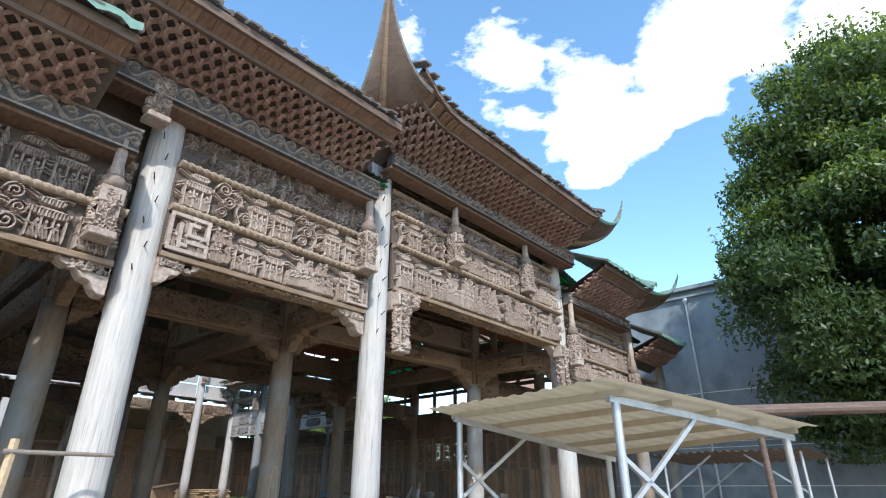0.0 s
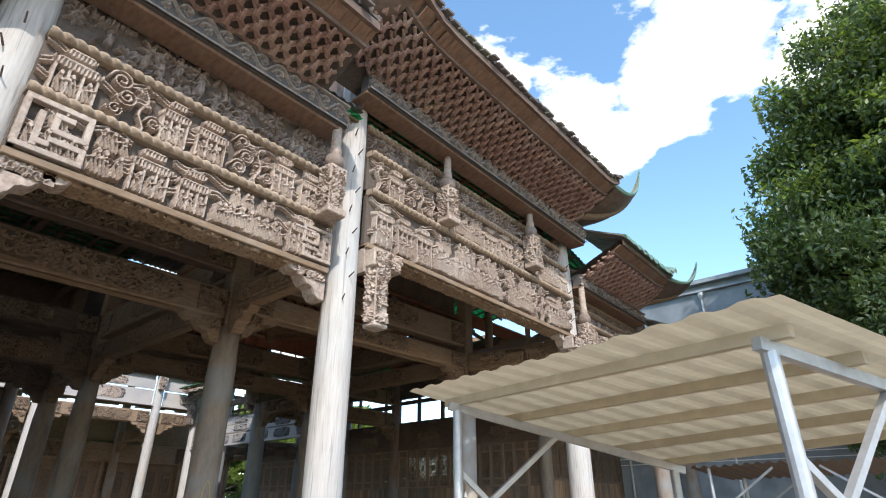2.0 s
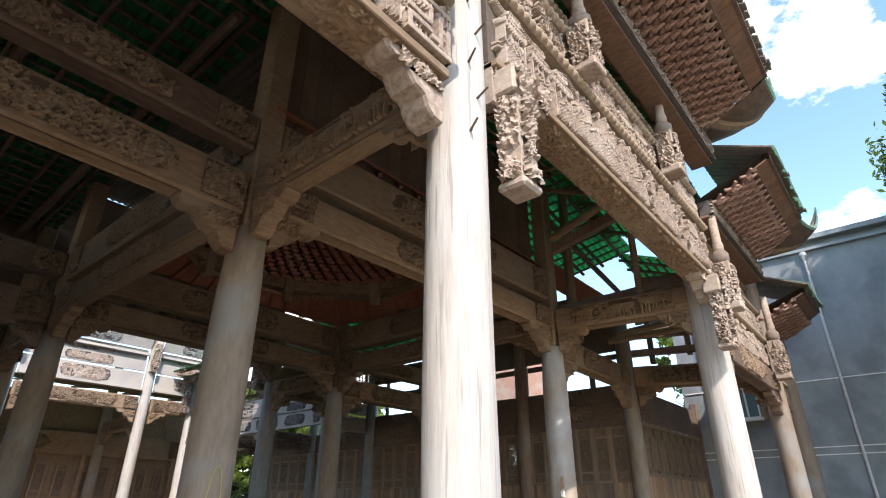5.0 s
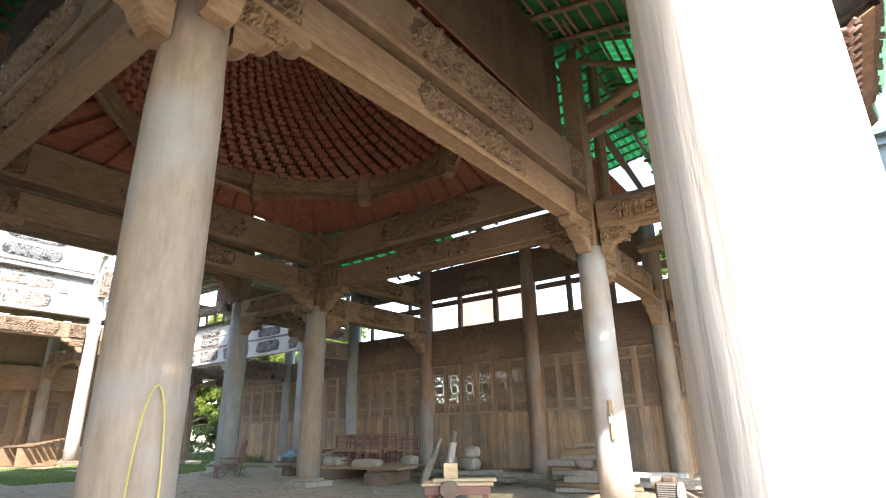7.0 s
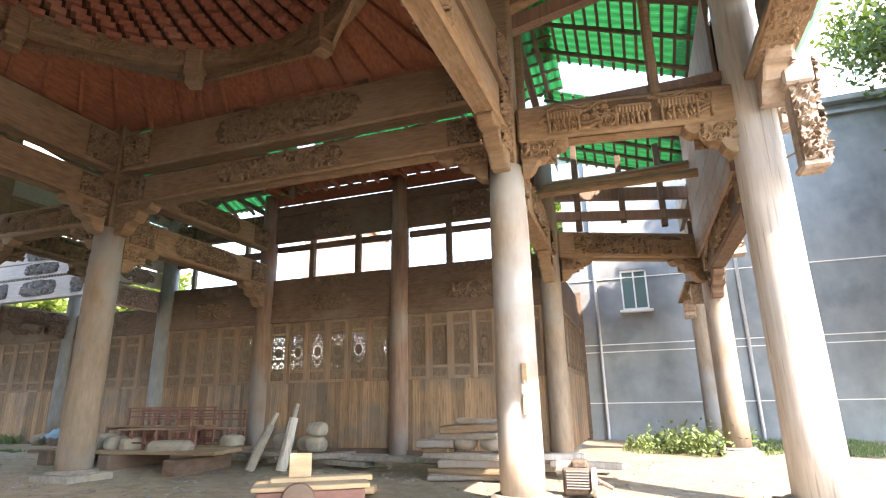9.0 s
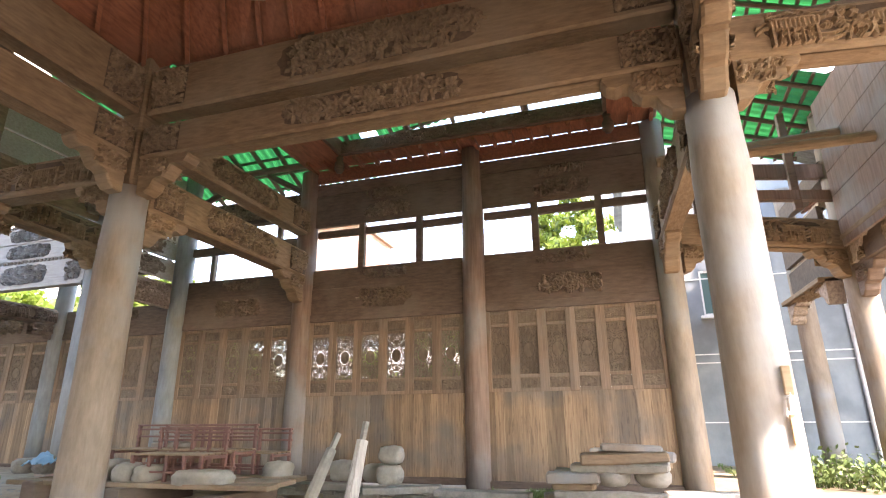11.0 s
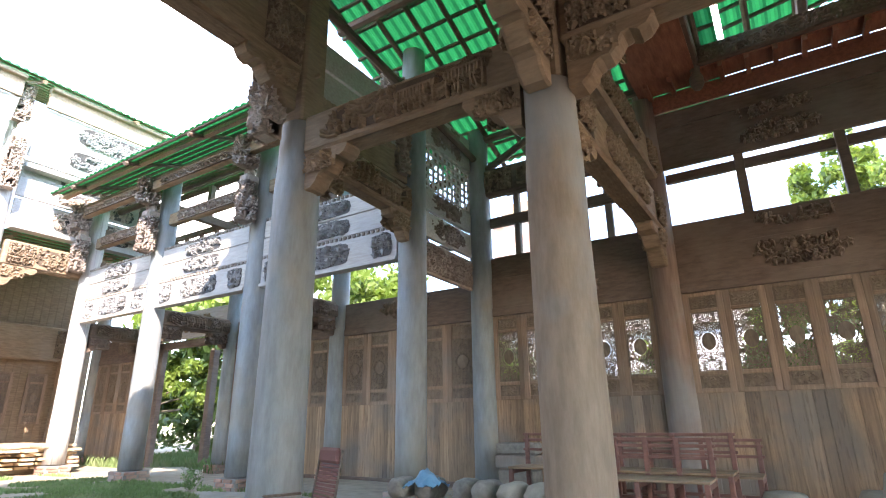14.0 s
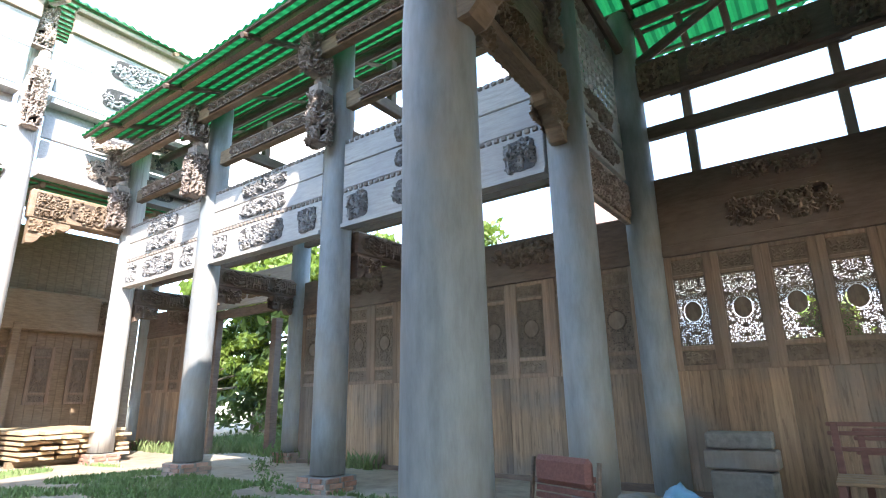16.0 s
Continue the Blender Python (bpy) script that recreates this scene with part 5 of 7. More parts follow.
# ---- green sheet roofs ----
def corrugated(p00, p10, p11, p01, pitch=0.2, amp=0.02, n=6, waves=True):
    """A sheet between four corners; the ribs run from edge 0 to edge 1."""
    p00, p10, p11, p01 = map(Vector, (p00, p10, p11, p01))
    cols = max(8, int((p10 - p00).length / pitch) * (4 if waves else 1))
    bm = bmesh.new()
    rows = []
    for j in range(n + 1):
        v = j / n
        row = []
        for i in range(cols + 1):
            u = i / cols
            p = p00.lerp(p10, u).lerp(p01.lerp(p11, u), v)
            dz = amp * (1 if i % 4 in (1, 2) else -1) if waves else 0
            row.append(bm.verts.new(p + Vector((0, 0, dz + 0.03 * noise.noise(p * 0.8)))))
        rows.append(row)
    for a, b in zip(rows, rows[1:]):
        for i in range(cols):
            bm.faces.new((a[i], a[i + 1], b[i + 1], b[i]))
    return bm


def sheet_roof(p00, p10, p11, p01, label, battens, rafters, mat=GREENSHEET, wood=BEAM, drop=0.05):
    """A corrugated sheet on battens across the slope and rafters down it."""
    q = [Vector(p) for p in (p00, p10, p11, p01)]
    ob = thing("sheet_roof", q[0], label, "roof", "sheet roofs")
    loc = [p - q[0] for p in q]
    part("sheet", corrugated(*loc), mat, ob, smooth=False)
    low = Vector((0, 0, -drop))
    for k in range(battens):
        f = (k + 0.3) / battens
        part("batten", bar(bmesh.new(), loc[0].lerp(loc[3], f) + low, loc[1].lerp(loc[2], f) + low, 0.06, 0.045), wood, ob)
    for k in range(rafters):
        f = (k + 0.5) / rafters
        part("rafter", rod(bmesh.new(), loc[0].lerp(loc[1], f) + low * 2.6, loc[3].lerp(loc[2], f) + low * 2.6, 0.055, 0.05, 8), wood, ob)
    return ob


GR = "bright green corrugated sheet on timber battens and rafters"
sheet_roof((-8.9, 8.0, 8.95), (-8.9, 16.6, 8.95), (-13.6, 16.6, 9.9), (-13.6, 8.0, 9.9), GR, 16, 9)
sheet_roof((-8.9, -3.5, 8.0), (-8.9, 7.95, 8.0), (-13.6, 7.95, 9.0), (-13.6, -3.5, 9.0), GR, 9, 9)
sheet_roof((-13.4, -3.5, 8.9), (-13.4, 8.2, 8.9), (-25.0, 8.2, 8.2), (-25.0, -3.5, 8.2), GR, 30, 14, wood=DARKBEAM)
sheet_roof((-12.3, 21.4, 9.0), (-19.0, 21.4, 7.95), (-19.0, 15.6, 9.6), (-12.3, 15.6, 9.85), GR, 16, 9, wood=DARKBEAM)
sheet_roof((-19.1, 21.7, 7.12), (-25.2, 21.7, 7.02), (-25.2, 16.2, 9.2), (-19.1, 16.2, 9.3), GR, 12, 10, wood=DARKBEAM)
sheet_roof((-9.3, 16.3, 8.85), (-9.3, 20.2, 7.85), (-12.9, 20.2, 9.3), (-12.9, 16.3, 10.1), "sagging torn green sheet under loose rafters", 15, 5, wood=DARKBEAM)
sheet_roof((-9.5, 21.0, 7.5), (-9.5, 24.2, 7.2), (-12.8, 24.2, 8.3), (-12.8, 21.0, 8.9), "sagging torn green sheet under loose rafters", 12, 5, wood=DARKBEAM)
sheet_roof((-35.0, 17.25, 7.42), (-25.2, 17.25, 7.42), (-25.2, 21.4, 8.9), (-35.0, 21.4, 8.9), "green corrugated gallery roof on timber battens", 17, 4, wood=DARKBEAM)
sheet_roof((-12.6, 7.7, 10.6), (-12.6, 16.6, 10.6), (-24.4, 16.6, 10.0), (-24.4, 7.7, 10.0), "dark tiled main roof over the dome", 2, 2, ROOFTILE)
ob = thing("wing_backing", (-9.7, 16.75, 4.35), "plain brown planks behind the carving of the side wing", "boards")
for k in range(6):
    part("plank", boxes(((0, 2.55, 0.26 + 0.5 * k), (0.06, 5.1, 0.494)), bevel=0.006), POST, ob)
# added boards: cover the green sheet where the recess is only dark
for y0, y1, z0, z1 in ((1.7, 3.5, 5.0, 7.9), (7.5, 8.7, 6.4, 8.9), (8.7, 11.6, 8.05, 8.75), (11.58, 15.02, 8.05, 8.75), (15.0, 16.4, 7.6, 8.9), (3.5, 7.5, 7.2, 7.8)):
    n = max(3, int((y1 - y0) / 0.4))
    ob = thing("backing_boards", (-9.72, y0, z0), "dark boards added to fill the gaps behind the gate carving", "boards", "backing boards")
    for k in range(n):
        part("board", boxes(((0, (k + 0.5) * (y1 - y0) / n, (z1 - z0) / 2), (0.04, (y1 - y0) / n - 0.004, z1 - z0)), bevel=0.004), DARKBEAM, ob)
# added dark boards: block the view to the bright sheet behind the beams
ob = thing("dome_boarding", (-13.02, 8.3, 6.55), "dark upright boards added beside the dome to hide the green roof", "boarding")
for k in range(25):
    part("board", boxes(((0.003 * (k % 2), 0.15 + 0.3 * k, 1.35), (0.04, 0.296, 2.7)), bevel=0.004), DARKBEAM, ob)
# unseen opaque layers added so no sunlight comes through these sheets
TL = "weathered grey tiles, unseen, added over the green sheet to block sun"
sheet_roof((-8.9, 8.0, 9.1), (-8.9, 16.6, 9.1), (-13.6, 16.6, 10.05), (-13.6, 8.0, 10.05), TL, 0, 0, ROOFTILE)
sheet_roof((-8.9, -3.5, 8.15), (-8.9, 7.95, 8.15), (-13.6, 7.95, 9.15), (-13.6, -3.5, 9.15), TL, 0, 0, ROOFTILE)
sheet_roof((-13.4, -3.5, 9.05), (-13.4, 8.2, 9.05), (-25.0, 8.2, 8.35), (-25.0, -3.5, 8.35), TL, 0, 0, ROOFTILE)
# loose rafters and posts in the open side roof
for p, q, w, h in (((-12.9, 16.35, 7.2), (-9.4, 16.9, 8.35), 0.2, 0.24), ((-12.6, 18.6, 6.15), (-11.2, 18.6, 6.5), 0.22, 0.22), ((-11.25, 18.55, 6.62), (-9.3, 18.6, 6.35), 0.2, 0.3), ((-12.75, 16.35, 5.58), (-9.6, 16.55, 5.72), 0.2, 0.14), ((-12.9, 21.0, 5.45), (-9.5, 22.2, 5.5), 0.16, 0.2), ((-12.9, 21.4, 6.15), (-9.5, 22.4, 6.1), 0.14, 0.3), ((-12.9, 22.2, 6.75), (-9.5, 22.6, 6.85), 0.12, 0.14)):
    solo("squared_timber", bar(bmesh.new(), p, q, w, h), POST, "squared red-brown timber in the open side roof", "timber", "roof timbers")
for x, z0, z1 in ((-12.2, 5.1, 7.4), (-11.2, 5.3, 7.0), (-10.3, 5.2, 7.3)):
    solo("squared_timber", boxes(((x, 21.0 + 1.2 * (x + 12.9) / 3.4, (z0 + z1) / 2), (0.14, 0.14, z1 - z0)), bevel=0.01), DARKBEAM, "short dark upright in the open side roof", "timber", "roof timbers")
for k, (p, q, r) in enumerate((((-12.9, 16.2, 7.4), (-9.2, 16.2, 8.6), 0.11), ((-12.9, 16.4, 9.2), (-9.3, 17.4, 7.9), 0.07), ((-12.8, 17.4, 4.9), (-12.75, 17.4, 9.75), 0.14), ((-12.9, 18.3, 6.4), (-9.3, 18.3, 6.1), 0.13), ((-12.9, 19.8, 5.6), (-9.3, 19.8, 5.6), 0.1), ((-12.9, 20.6, 6.0), (-9.4, 21.0, 6.3), 0.11), ((-10.6, 16.34, 5.45), (-10.6, 16.34, 8.8), 0.08), ((-9.35, 16.4, 6.7), (-9.5, 22.0, 6.7), 0.1))):
    solo("roof_timber", rod(bmesh.new(), p, q, r, r * 0.9, 10), BEAM, "rough round timber in the open side roof", "timber", "roof timbers")
for x in (-20.55, -17.9, -15.3, -12.78):
    solo("roof_timber", rod(bmesh.new(), (x, 16.2, 6.58), (x, 16.2, 9.3), 0.12, 0.11, 10), DARKBEAM, "upright timber carrying the rear roof", "timber", "roof timbers")
    solo("roof_timber", rod(bmesh.new(), (x, 16.3, 8.2), (x, 21.2, 7.35), 0.09, 0.08, 8), DARKBEAM, "sloping timber carrying the rear roof", "timber", "roof timbers")
for y in (3.2, 5.4, 7.4):
    solo("roof_timber", rod(bmesh.new(), (-24.6, y, 7.7), (-13.2, y, 8.3), 0.1, 0.1, 8), DARKBEAM, "long dark timber under the side roof", "timber", "roof timbers")
for x in (-22.0, -18.5, -15.2):
    solo("roof_timber", rod(bmesh.new(), (x, 2.7, 6.38), (x, 2.7, 8.5), 0.1, 0.1, 8), DARKBEAM, "short upright timber under the side roof", "timber", "roof timbers")


# ---- gallery ----
def ornament(ob, w, h, seed, m, mat=ORNAMENT):
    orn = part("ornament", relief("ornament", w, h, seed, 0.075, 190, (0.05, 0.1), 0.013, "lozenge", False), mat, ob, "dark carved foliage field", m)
    # plate that carries the ornament's crevice shade as colour
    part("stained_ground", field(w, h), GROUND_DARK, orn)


def fascia_bay(x0, x1, y, seed, z0=4.15):
    ob = thing("gallery_fascia", (x0, y, z0), "three pale boards with dark carved fields along the gallery front", "fascia", "gallery fascia")
    w = x1 - x0
    for k, (a, b) in enumerate(((0.0, 0.52), (0.6, 0.98), (1.0, 1.36))):
        part("board", boxes(((w / 2, 0.0, (a + b) / 2), (w, 0.09, b - a)), bevel=0.008), FASCIA, ob)
        ornament(ob, 1.35, (b - a) * 0.84, seed + k, pose(w / 2 - 0.68, -0.046, a + (b - a) * 0.08))
    for f in (0.1, w - 0.55):
        ornament(ob, 0.45, 0.44, seed + 9, pose(f, -0.046, 0.04))
    bm = bmesh.new()
    k = 0
    while k * 0.11 < w - 0.05:
        box(bm, (0.05 + k * 0.11, -0.03, 0.56), (0.07, 0.06, 0.06), 0.01)
        box(bm, (0.05 + k * 0.11, -0.03, 1.4), (0.07, 0.06, 0.06), 0.01)
        k += 1
    tagged(part("dentil_moulding", bm, BAND, ob, "fine toothed moulding"), kind="stuff")
    part("rail", boxes(((w / 2, 0.01, 0.56), (w, 0.08, 0.07)), ((w / 2, 0.01, 1.4), (w, 0.08, 0.07)), ((w / 2, 0.02, -0.02), (w, 0.2, 0.06))), FASCIA, ob)
    return ob


for k, (a, b) in enumerate(((-34.95, -31.95), (-31.45, -28.3), (-27.8, -24.35))):
    fascia_bay(a, b, 18.62, 700 + 20 * k)
# return panel with open fret work between gallery and hall wall
ob = thing("return_panel", (-24.05, 18.9, 3.9), "tall pale carved panel with open fretwork at the gallery corner", "panel")
for k, (a, b) in enumerate(((0.0, 0.6), (0.68, 1.15), (1.2, 1.6), (2.55, 3.3))):
    part("board", boxes(((0, 0.85, (a + b) / 2), (0.08, 1.75, b - a)), bevel=0.008), FASCIA if k else CARVED, ob)
    part("ornament", relief("ornament", 1.2 if k else 1.7, (b - a) * 0.86, 760 + k, 0.05, 140, (0.07, 0.14), 0.018, "lozenge" if k else None, not k), CARVED_DARK, ob, m=Matrix.Translation((0.042, 0.25 if k else 0.0, a + (b - a) * 0.07)) @ FACE_X)
for k in range(11):
    part("fret_bar", boxes(((0, 0.05 + k * 0.165, 2.08), (0.04, 0.03, 0.95))), FASCIA, ob)
for k in range(7):
    part("fret_rail", boxes(((0, 0.85, 1.66 + k * 0.14), (0.034, 1.75, 0.03))), FASCIA, ob)


def carved_strut(x, y, z0, z1, seed, mat=CARVED_DARK):
    """A heavy carved bracket post in front of a gallery column."""
    ob = thing("carved_strut", (x, y, z0), "heavy dark carved bracket post under the gallery eave", "bracket", "gallery struts")
    h = z1 - z0
    blk = part("block", boxes(((0, 0, 0.22 * h), (0.26, 0.28, 0.44 * h)), ((0, 0, 0.5 * h), (0.3, 0.32, 0.1 * h)), ((0, -0.12, 0.8 * h), (0.24, 0.4, 0.36 * h)), bevel=0.04), mat, ob)
    part("neck", lathe(bmesh.new(), [(0.09, 0.53 * h), (0.13, 0.58 * h), (0.09, 0.64 * h)], 10), mat, ob, smooth=True)
    for k, (m, w, hh) in enumerate(((pose(-0.14, -0.14, 0.0), 0.28, 0.46 * h), (Matrix.Translation((0.13, -0.14, 0.0)) @ FACE_X, 0.28, 0.46 * h), (pose(-0.13, -0.32, 0.62 * h), 0.26, 0.36 * h), (Matrix.Translation((0.12, -0.32, 0.62 * h)) @ FACE_X, 0.4, 0.36 * h), (Matrix.Translation((-0.13, 0.14, 0.0)) @ FACE_MX, 0.28, 0.46 * h))):
        part("carving", relief("carving", w, hh, seed + k, 0.1, 130, (0.08, 0.15), 0.02), mat, blk, m=m)
    return ob


for k, x in enumerate((-24.1, -28.05, -31.7, -35.0)):
    carved_strut(x, 18.25, 5.45, 7.35, 800 + 10 * k)
carved_strut(-24.12, 15.5, 4.9, 7.3, 850, CARVED)
for y, z, h in ((18.15, 6.95, 0.24), (18.69, 6.2, 0.3)):
    ob = thing("gallery_rail", (-35.2, y, z), "carved eave beam along the gallery front", "beam", "gallery beams")
    part("beam", boxes(((5.4, 0, h / 2), (10.9, 0.16, h)), bevel=0.015), BEAM, ob)
    for k in range(3):
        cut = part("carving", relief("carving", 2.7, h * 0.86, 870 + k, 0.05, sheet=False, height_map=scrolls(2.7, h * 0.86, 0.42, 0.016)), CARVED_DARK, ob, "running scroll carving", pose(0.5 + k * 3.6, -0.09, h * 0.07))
        # strip coloured as the shade between the scrolls
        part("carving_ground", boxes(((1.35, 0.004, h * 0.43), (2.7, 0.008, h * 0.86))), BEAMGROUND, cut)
for x in (-27.8, -31.65, -35.0):
    tie_beam((x - 0.1, 18.69), (x, 20.95), 3.75, 4.15, 880, "short carved cross beam in the gallery", DARKBEAM, 0.22, (0.1, 0.9), False, True)
for x0, x1 in ((-38.4, -31.8), (-31.45, -24.1)):
    ob = thing("gallery_upper_frame", (x0, 20.9, 5.0), "open dark timber frame above the gallery wall", "frame", "gallery frames")
    w = x1 - x0
    for z in (0.0, 0.75, 1.5, 2.1):
        part("rail", boxes(((w / 2, 0, z), (w, 0.12, 0.14))), DARKBEAM, ob)
    for k in range(9):
        part("post", boxes(((w * (k + 0.5) / 9, 0.02, 1.05), (0.1, 0.09, 2.2))), DARKBEAM, ob)
# timbers under the gallery roof
for y, z in ((19.2, 7.55), (20.1, 7.95), (18.2, 7.3)):
    solo("roof_timber", rod(bmesh.new(), (-35.2, y, z), (-24.3, y, z), 0.09, 0.08, 8), DARKBEAM, "long dark purlin under the gallery roof", "timber", "gallery timbers")
for x in (-27.9, -31.68, -35.1):
    for z, h in ((5.75, 0.24), (6.75, 0.22)):
        solo("gallery_tie", boxes(((x, 19.8, z), (0.16, 2.1, h)), bevel=0.012), DARKBEAM, "dark tie beam across the gallery", "beam", "gallery ties")
    solo("gallery_tie_post", boxes(((x, 19.8, 7.2), (0.15, 0.15, 1.1)), bevel=0.012), DARKBEAM, "short dark post on a gallery tie beam", "post", "gallery ties")
solo("eave_purlin", bar(bmesh.new(), (-35.0, 17.62, 7.44), (-25.2, 17.62, 7.44), 0.12, 0.13), PLANK, "bare orange-brown purlin under the gallery eave", "timber", "gallery timbers")
# door opening of the gallery
ob = thing("door_frame", (-33.3, 20.95, 0.35), "dark open doorway frame leading to the garden", "doorway")
part("post", boxes(((-1.5, 0, 1.7), (0.16, 0.16, 3.4)), bevel=0.01), DARKBEAM, ob)
part("post", boxes(((0.1, 0.6, 1.6), (0.2, 0.2, 3.2)), bevel=0.01), DARKBEAM, ob)
part("lintel", boxes(((0, 0, 3.35), (3.3, 0.16, 0.2)), bevel=0.01), DARKBEAM, ob)
hd = part("head_board", boxes(((0, 0, 3.9), (3.3, 0.08, 0.8)), bevel=0.01), FASCIA, ob)
part("ornament", relief("ornament", 1.6, 0.5, 890, 0.05, 140, (0.07, 0.13), 0.02, "lozenge", False), BEAM, hd, m=pose(-0.8, -0.042, 3.65))

# ---- house across the court ----
for k, (y0, y1) in enumerate(((-1.5, 6.2), (6.8, 10.3), (10.9, 16.0), (16.6, 20.6))):
    ob = thing("court_house_fascia", (-35.25, y0, 6.4), "pale carved fascia boards of the house across the court", "fascia", "court house fascia")
    w = y1 - y0
    for j, (a, b, back) in enumerate(((0.0, 0.75, 0.0), (0.82, 1.35, 0.02), (1.38, 1.9, 0.12), (1.95, 2.6, -0.1), (2.66, 3.3, -0.1))):
        lean = pose(0, 0, 1.95, 0, 24, 0) @ pose(0, 0, -1.95) if j > 2 else Matrix()
        part("board", boxes(((-0.05 - back, w / 2, (a + b) / 2), (0.1, w, b - a)), bevel=0.01), FASCIA, ob, m=lean)
        orn = part("ornament", relief("ornament", 2.2, (b - a) * 0.8, 900 + 10 * k + j, 0.06, 130, (0.08, 0.16), 0.026, "lozenge", False), CARVED if j < 3 else ORNAMENT, ob, m=lean @ Matrix.Translation((0.001 - back, w / 2 - 1.1, a + (b - a) * 0.1)) @ FACE_X)
        # dark plate, the shade round the carving in its colour
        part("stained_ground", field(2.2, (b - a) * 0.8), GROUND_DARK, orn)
    part("cornice", boxes(((0.66, w / 2, 3.42), (0.1, w, 0.5)), ((0.7, w / 2, 3.7), (0.3, w, 0.1)), bevel=0.01), ROPE, ob, "plain ochre cornice board under the eave")
    part("ledge", boxes(((0.0, w / 2, 1.65), (0.4, w, 0.12)), ((0.05, w / 2, -0.06), (0.34, w, 0.1))), FASCIA, ob)
for y in (16.3, 10.6, 6.5):
    carved_strut(-34.95, y, 7.2, 10.2, 940 + int(y), CARVED)
sheet_roof((-34.25, -2, 10.2), (-34.25, 20.0, 10.2), (-40, 20.0, 12.5), (-40, -2, 12.5), "green sheet roof of the house across the court", 10, 9)
sheet_roof((-35.4, -2, 6.32), (-35.4, 20.6, 6.32), (-39.6, 20.6, 6.9), (-39.6, -2, 6.9), "lower green sheet roof inside the court house", 8, 9)
for y in (16.3, 10.6, 6.5, 0.5):
    tie_beam((-39.5, y), (-35.3, y), 4.6, 5.2, 950, "brown beam inside the court house", BEAM)
ob = thing("court_house_wall", (-39.7, -3, 0.3), "dark timber back wall of the house across the court", "wall", kind="structure")
bm = bmesh.new()
k = 0
while k * 0.22 < 24:
    box(bm, (0, 0.11 + k * 0.22, 1.6 + 1.45), (0.06, 0.212, 6.1))
    k += 1
part("boards", bm, BEAM, ob)
tie_beam((-39.6, -2.0), (-39.6, 20.8), 3.5, 4.6, 956, "long plain timber across the court house", BEAM, drop=False)
for k in range(20):
    if 20.0 - k * 0.95 > -1:
        copy_thing(LEAF_THING, Matrix.Translation((-39.6, 19.4 - k * 0.95, 1.55)) @ FACE_X)
for k in range(9):
    solo("house_post", boxes(((-39.5, 20.3 - k * 2.3, 2.0), (0.2, 0.2, 3.4)), bevel=0.02), BEAM, "square post of the wall across the court", "post", "court house posts")
for y0, y1 in ((6.6, 10.5), (10.7, 16.2), (16.4, 20.5)):
    tie_beam((-35.3, y0), (-35.3, y1), 5.35, 6.0, 960 + int(y0), "dark carved beam under the fascia across the court", BEAM, 0.24, (0.2, 0.8))
# timber stack in the court
ob = thing("timber_stack", (-37.0, 18.3, ground_z(-37.0, 18.3)), "stack of fresh sawn pale boards in the court", "timber stack")
r = random.Random(3)
bm = boxes(*[((dx, 0, 0.06), (0.15, 2.2, 0.12)) for dx in (-1.2, 0, 1.2)])
part("bearer", bm, BEAM, ob)
for lay in range(6):
    for k in range(6):
        part("sawn_board", boxes(((r.uniform(-0.2, 0.2), -0.9 + k * 0.35, 0.17 + lay * 0.1), (r.uniform(3.0, 3.6), 0.28, 0.06)), bevel=0.004), FRESH, ob)
ob = thing("plank_pile", (-37.6, 15.6, 0.33), "loose brown planks leaning on trestles", "planks")
for k in range(6):
    part("plank", bar(bmesh.new(), (-1.8, -0.6 + 0.2 * k, 0.75 + 0.05 * (k % 2)), (1.6, -0.5 + 0.22 * k, 0.8 + 0.05 * k), 0.18, 0.04), BEAM, ob)
for x in (-1, 0.9):
    part("trestle", boxes(((x, 0, 0.36), (0.12, 1.4, 0.72)), bevel=0.01), BEAM, ob)

# ---- grey building ----
ob = thing("grey_building", (-13.2, 27.0, 0), "plain grey rendered building with stained wall and one window", "building")
wx0, wx1, wz0, wz1 = 1.7, 2.5, 4.05, 5.35
bm = bmesh.new()
wxs, wzs = (0, wx0, wx1, 36), (-0.3, wz0, wz1, 10.0)
gridv = [[bm.verts.new((x, 0, z)) for x in wxs] for z in wzs]
for j in range(3):
    for i in range(3):
        if (i, j) != (1, 1):
            bm.faces.new((gridv[j][i], gridv[j][i + 1], gridv[j + 1][i + 1], gridv[j + 1][i]))
got = bmesh.ops.extrude_face_region(bm, geom=bm.faces[:])
bmesh.ops.translate(bm, verts=[v for v in got["geom"] if isinstance(v, bmesh.types.BMVert)], vec=(0, 0.25, 0))
part("wall", bm, CONCRETE, ob)
part("body", boxes(((18, 4.7, 4.85), (35.9, 8.8, 10.2))), CONCRETE, ob)
part("coping", boxes(((18, 4.4, 10.08), (36.5, 9.4, 0.18)), ((18, 4.4, 9.7), (36.2, 9.12, 0.1))), CONCRETE, ob, "projecting roof slab")
win = part("window", boxes(((wx0 + 0.02, 0.06, (wz0 + wz1) / 2), (0.06, 0.08, wz1 - wz0)), ((wx1 - 0.02, 0.06, (wz0 + wz1) / 2), (0.06, 0.08, wz1 - wz0)), (((wx0 + wx1) / 2, 0.06, wz0 + 0.03), (0.8, 0.08, 0.06)), (((wx0 + wx1) / 2, 0.06, wz1 - 0.03), (0.8, 0.08, 0.06)), (((wx0 + wx1) / 2, 0.06, (wz0 + wz1) / 2), (0.05, 0.08, wz1 - wz0))), WHITE, ob, "white framed window")
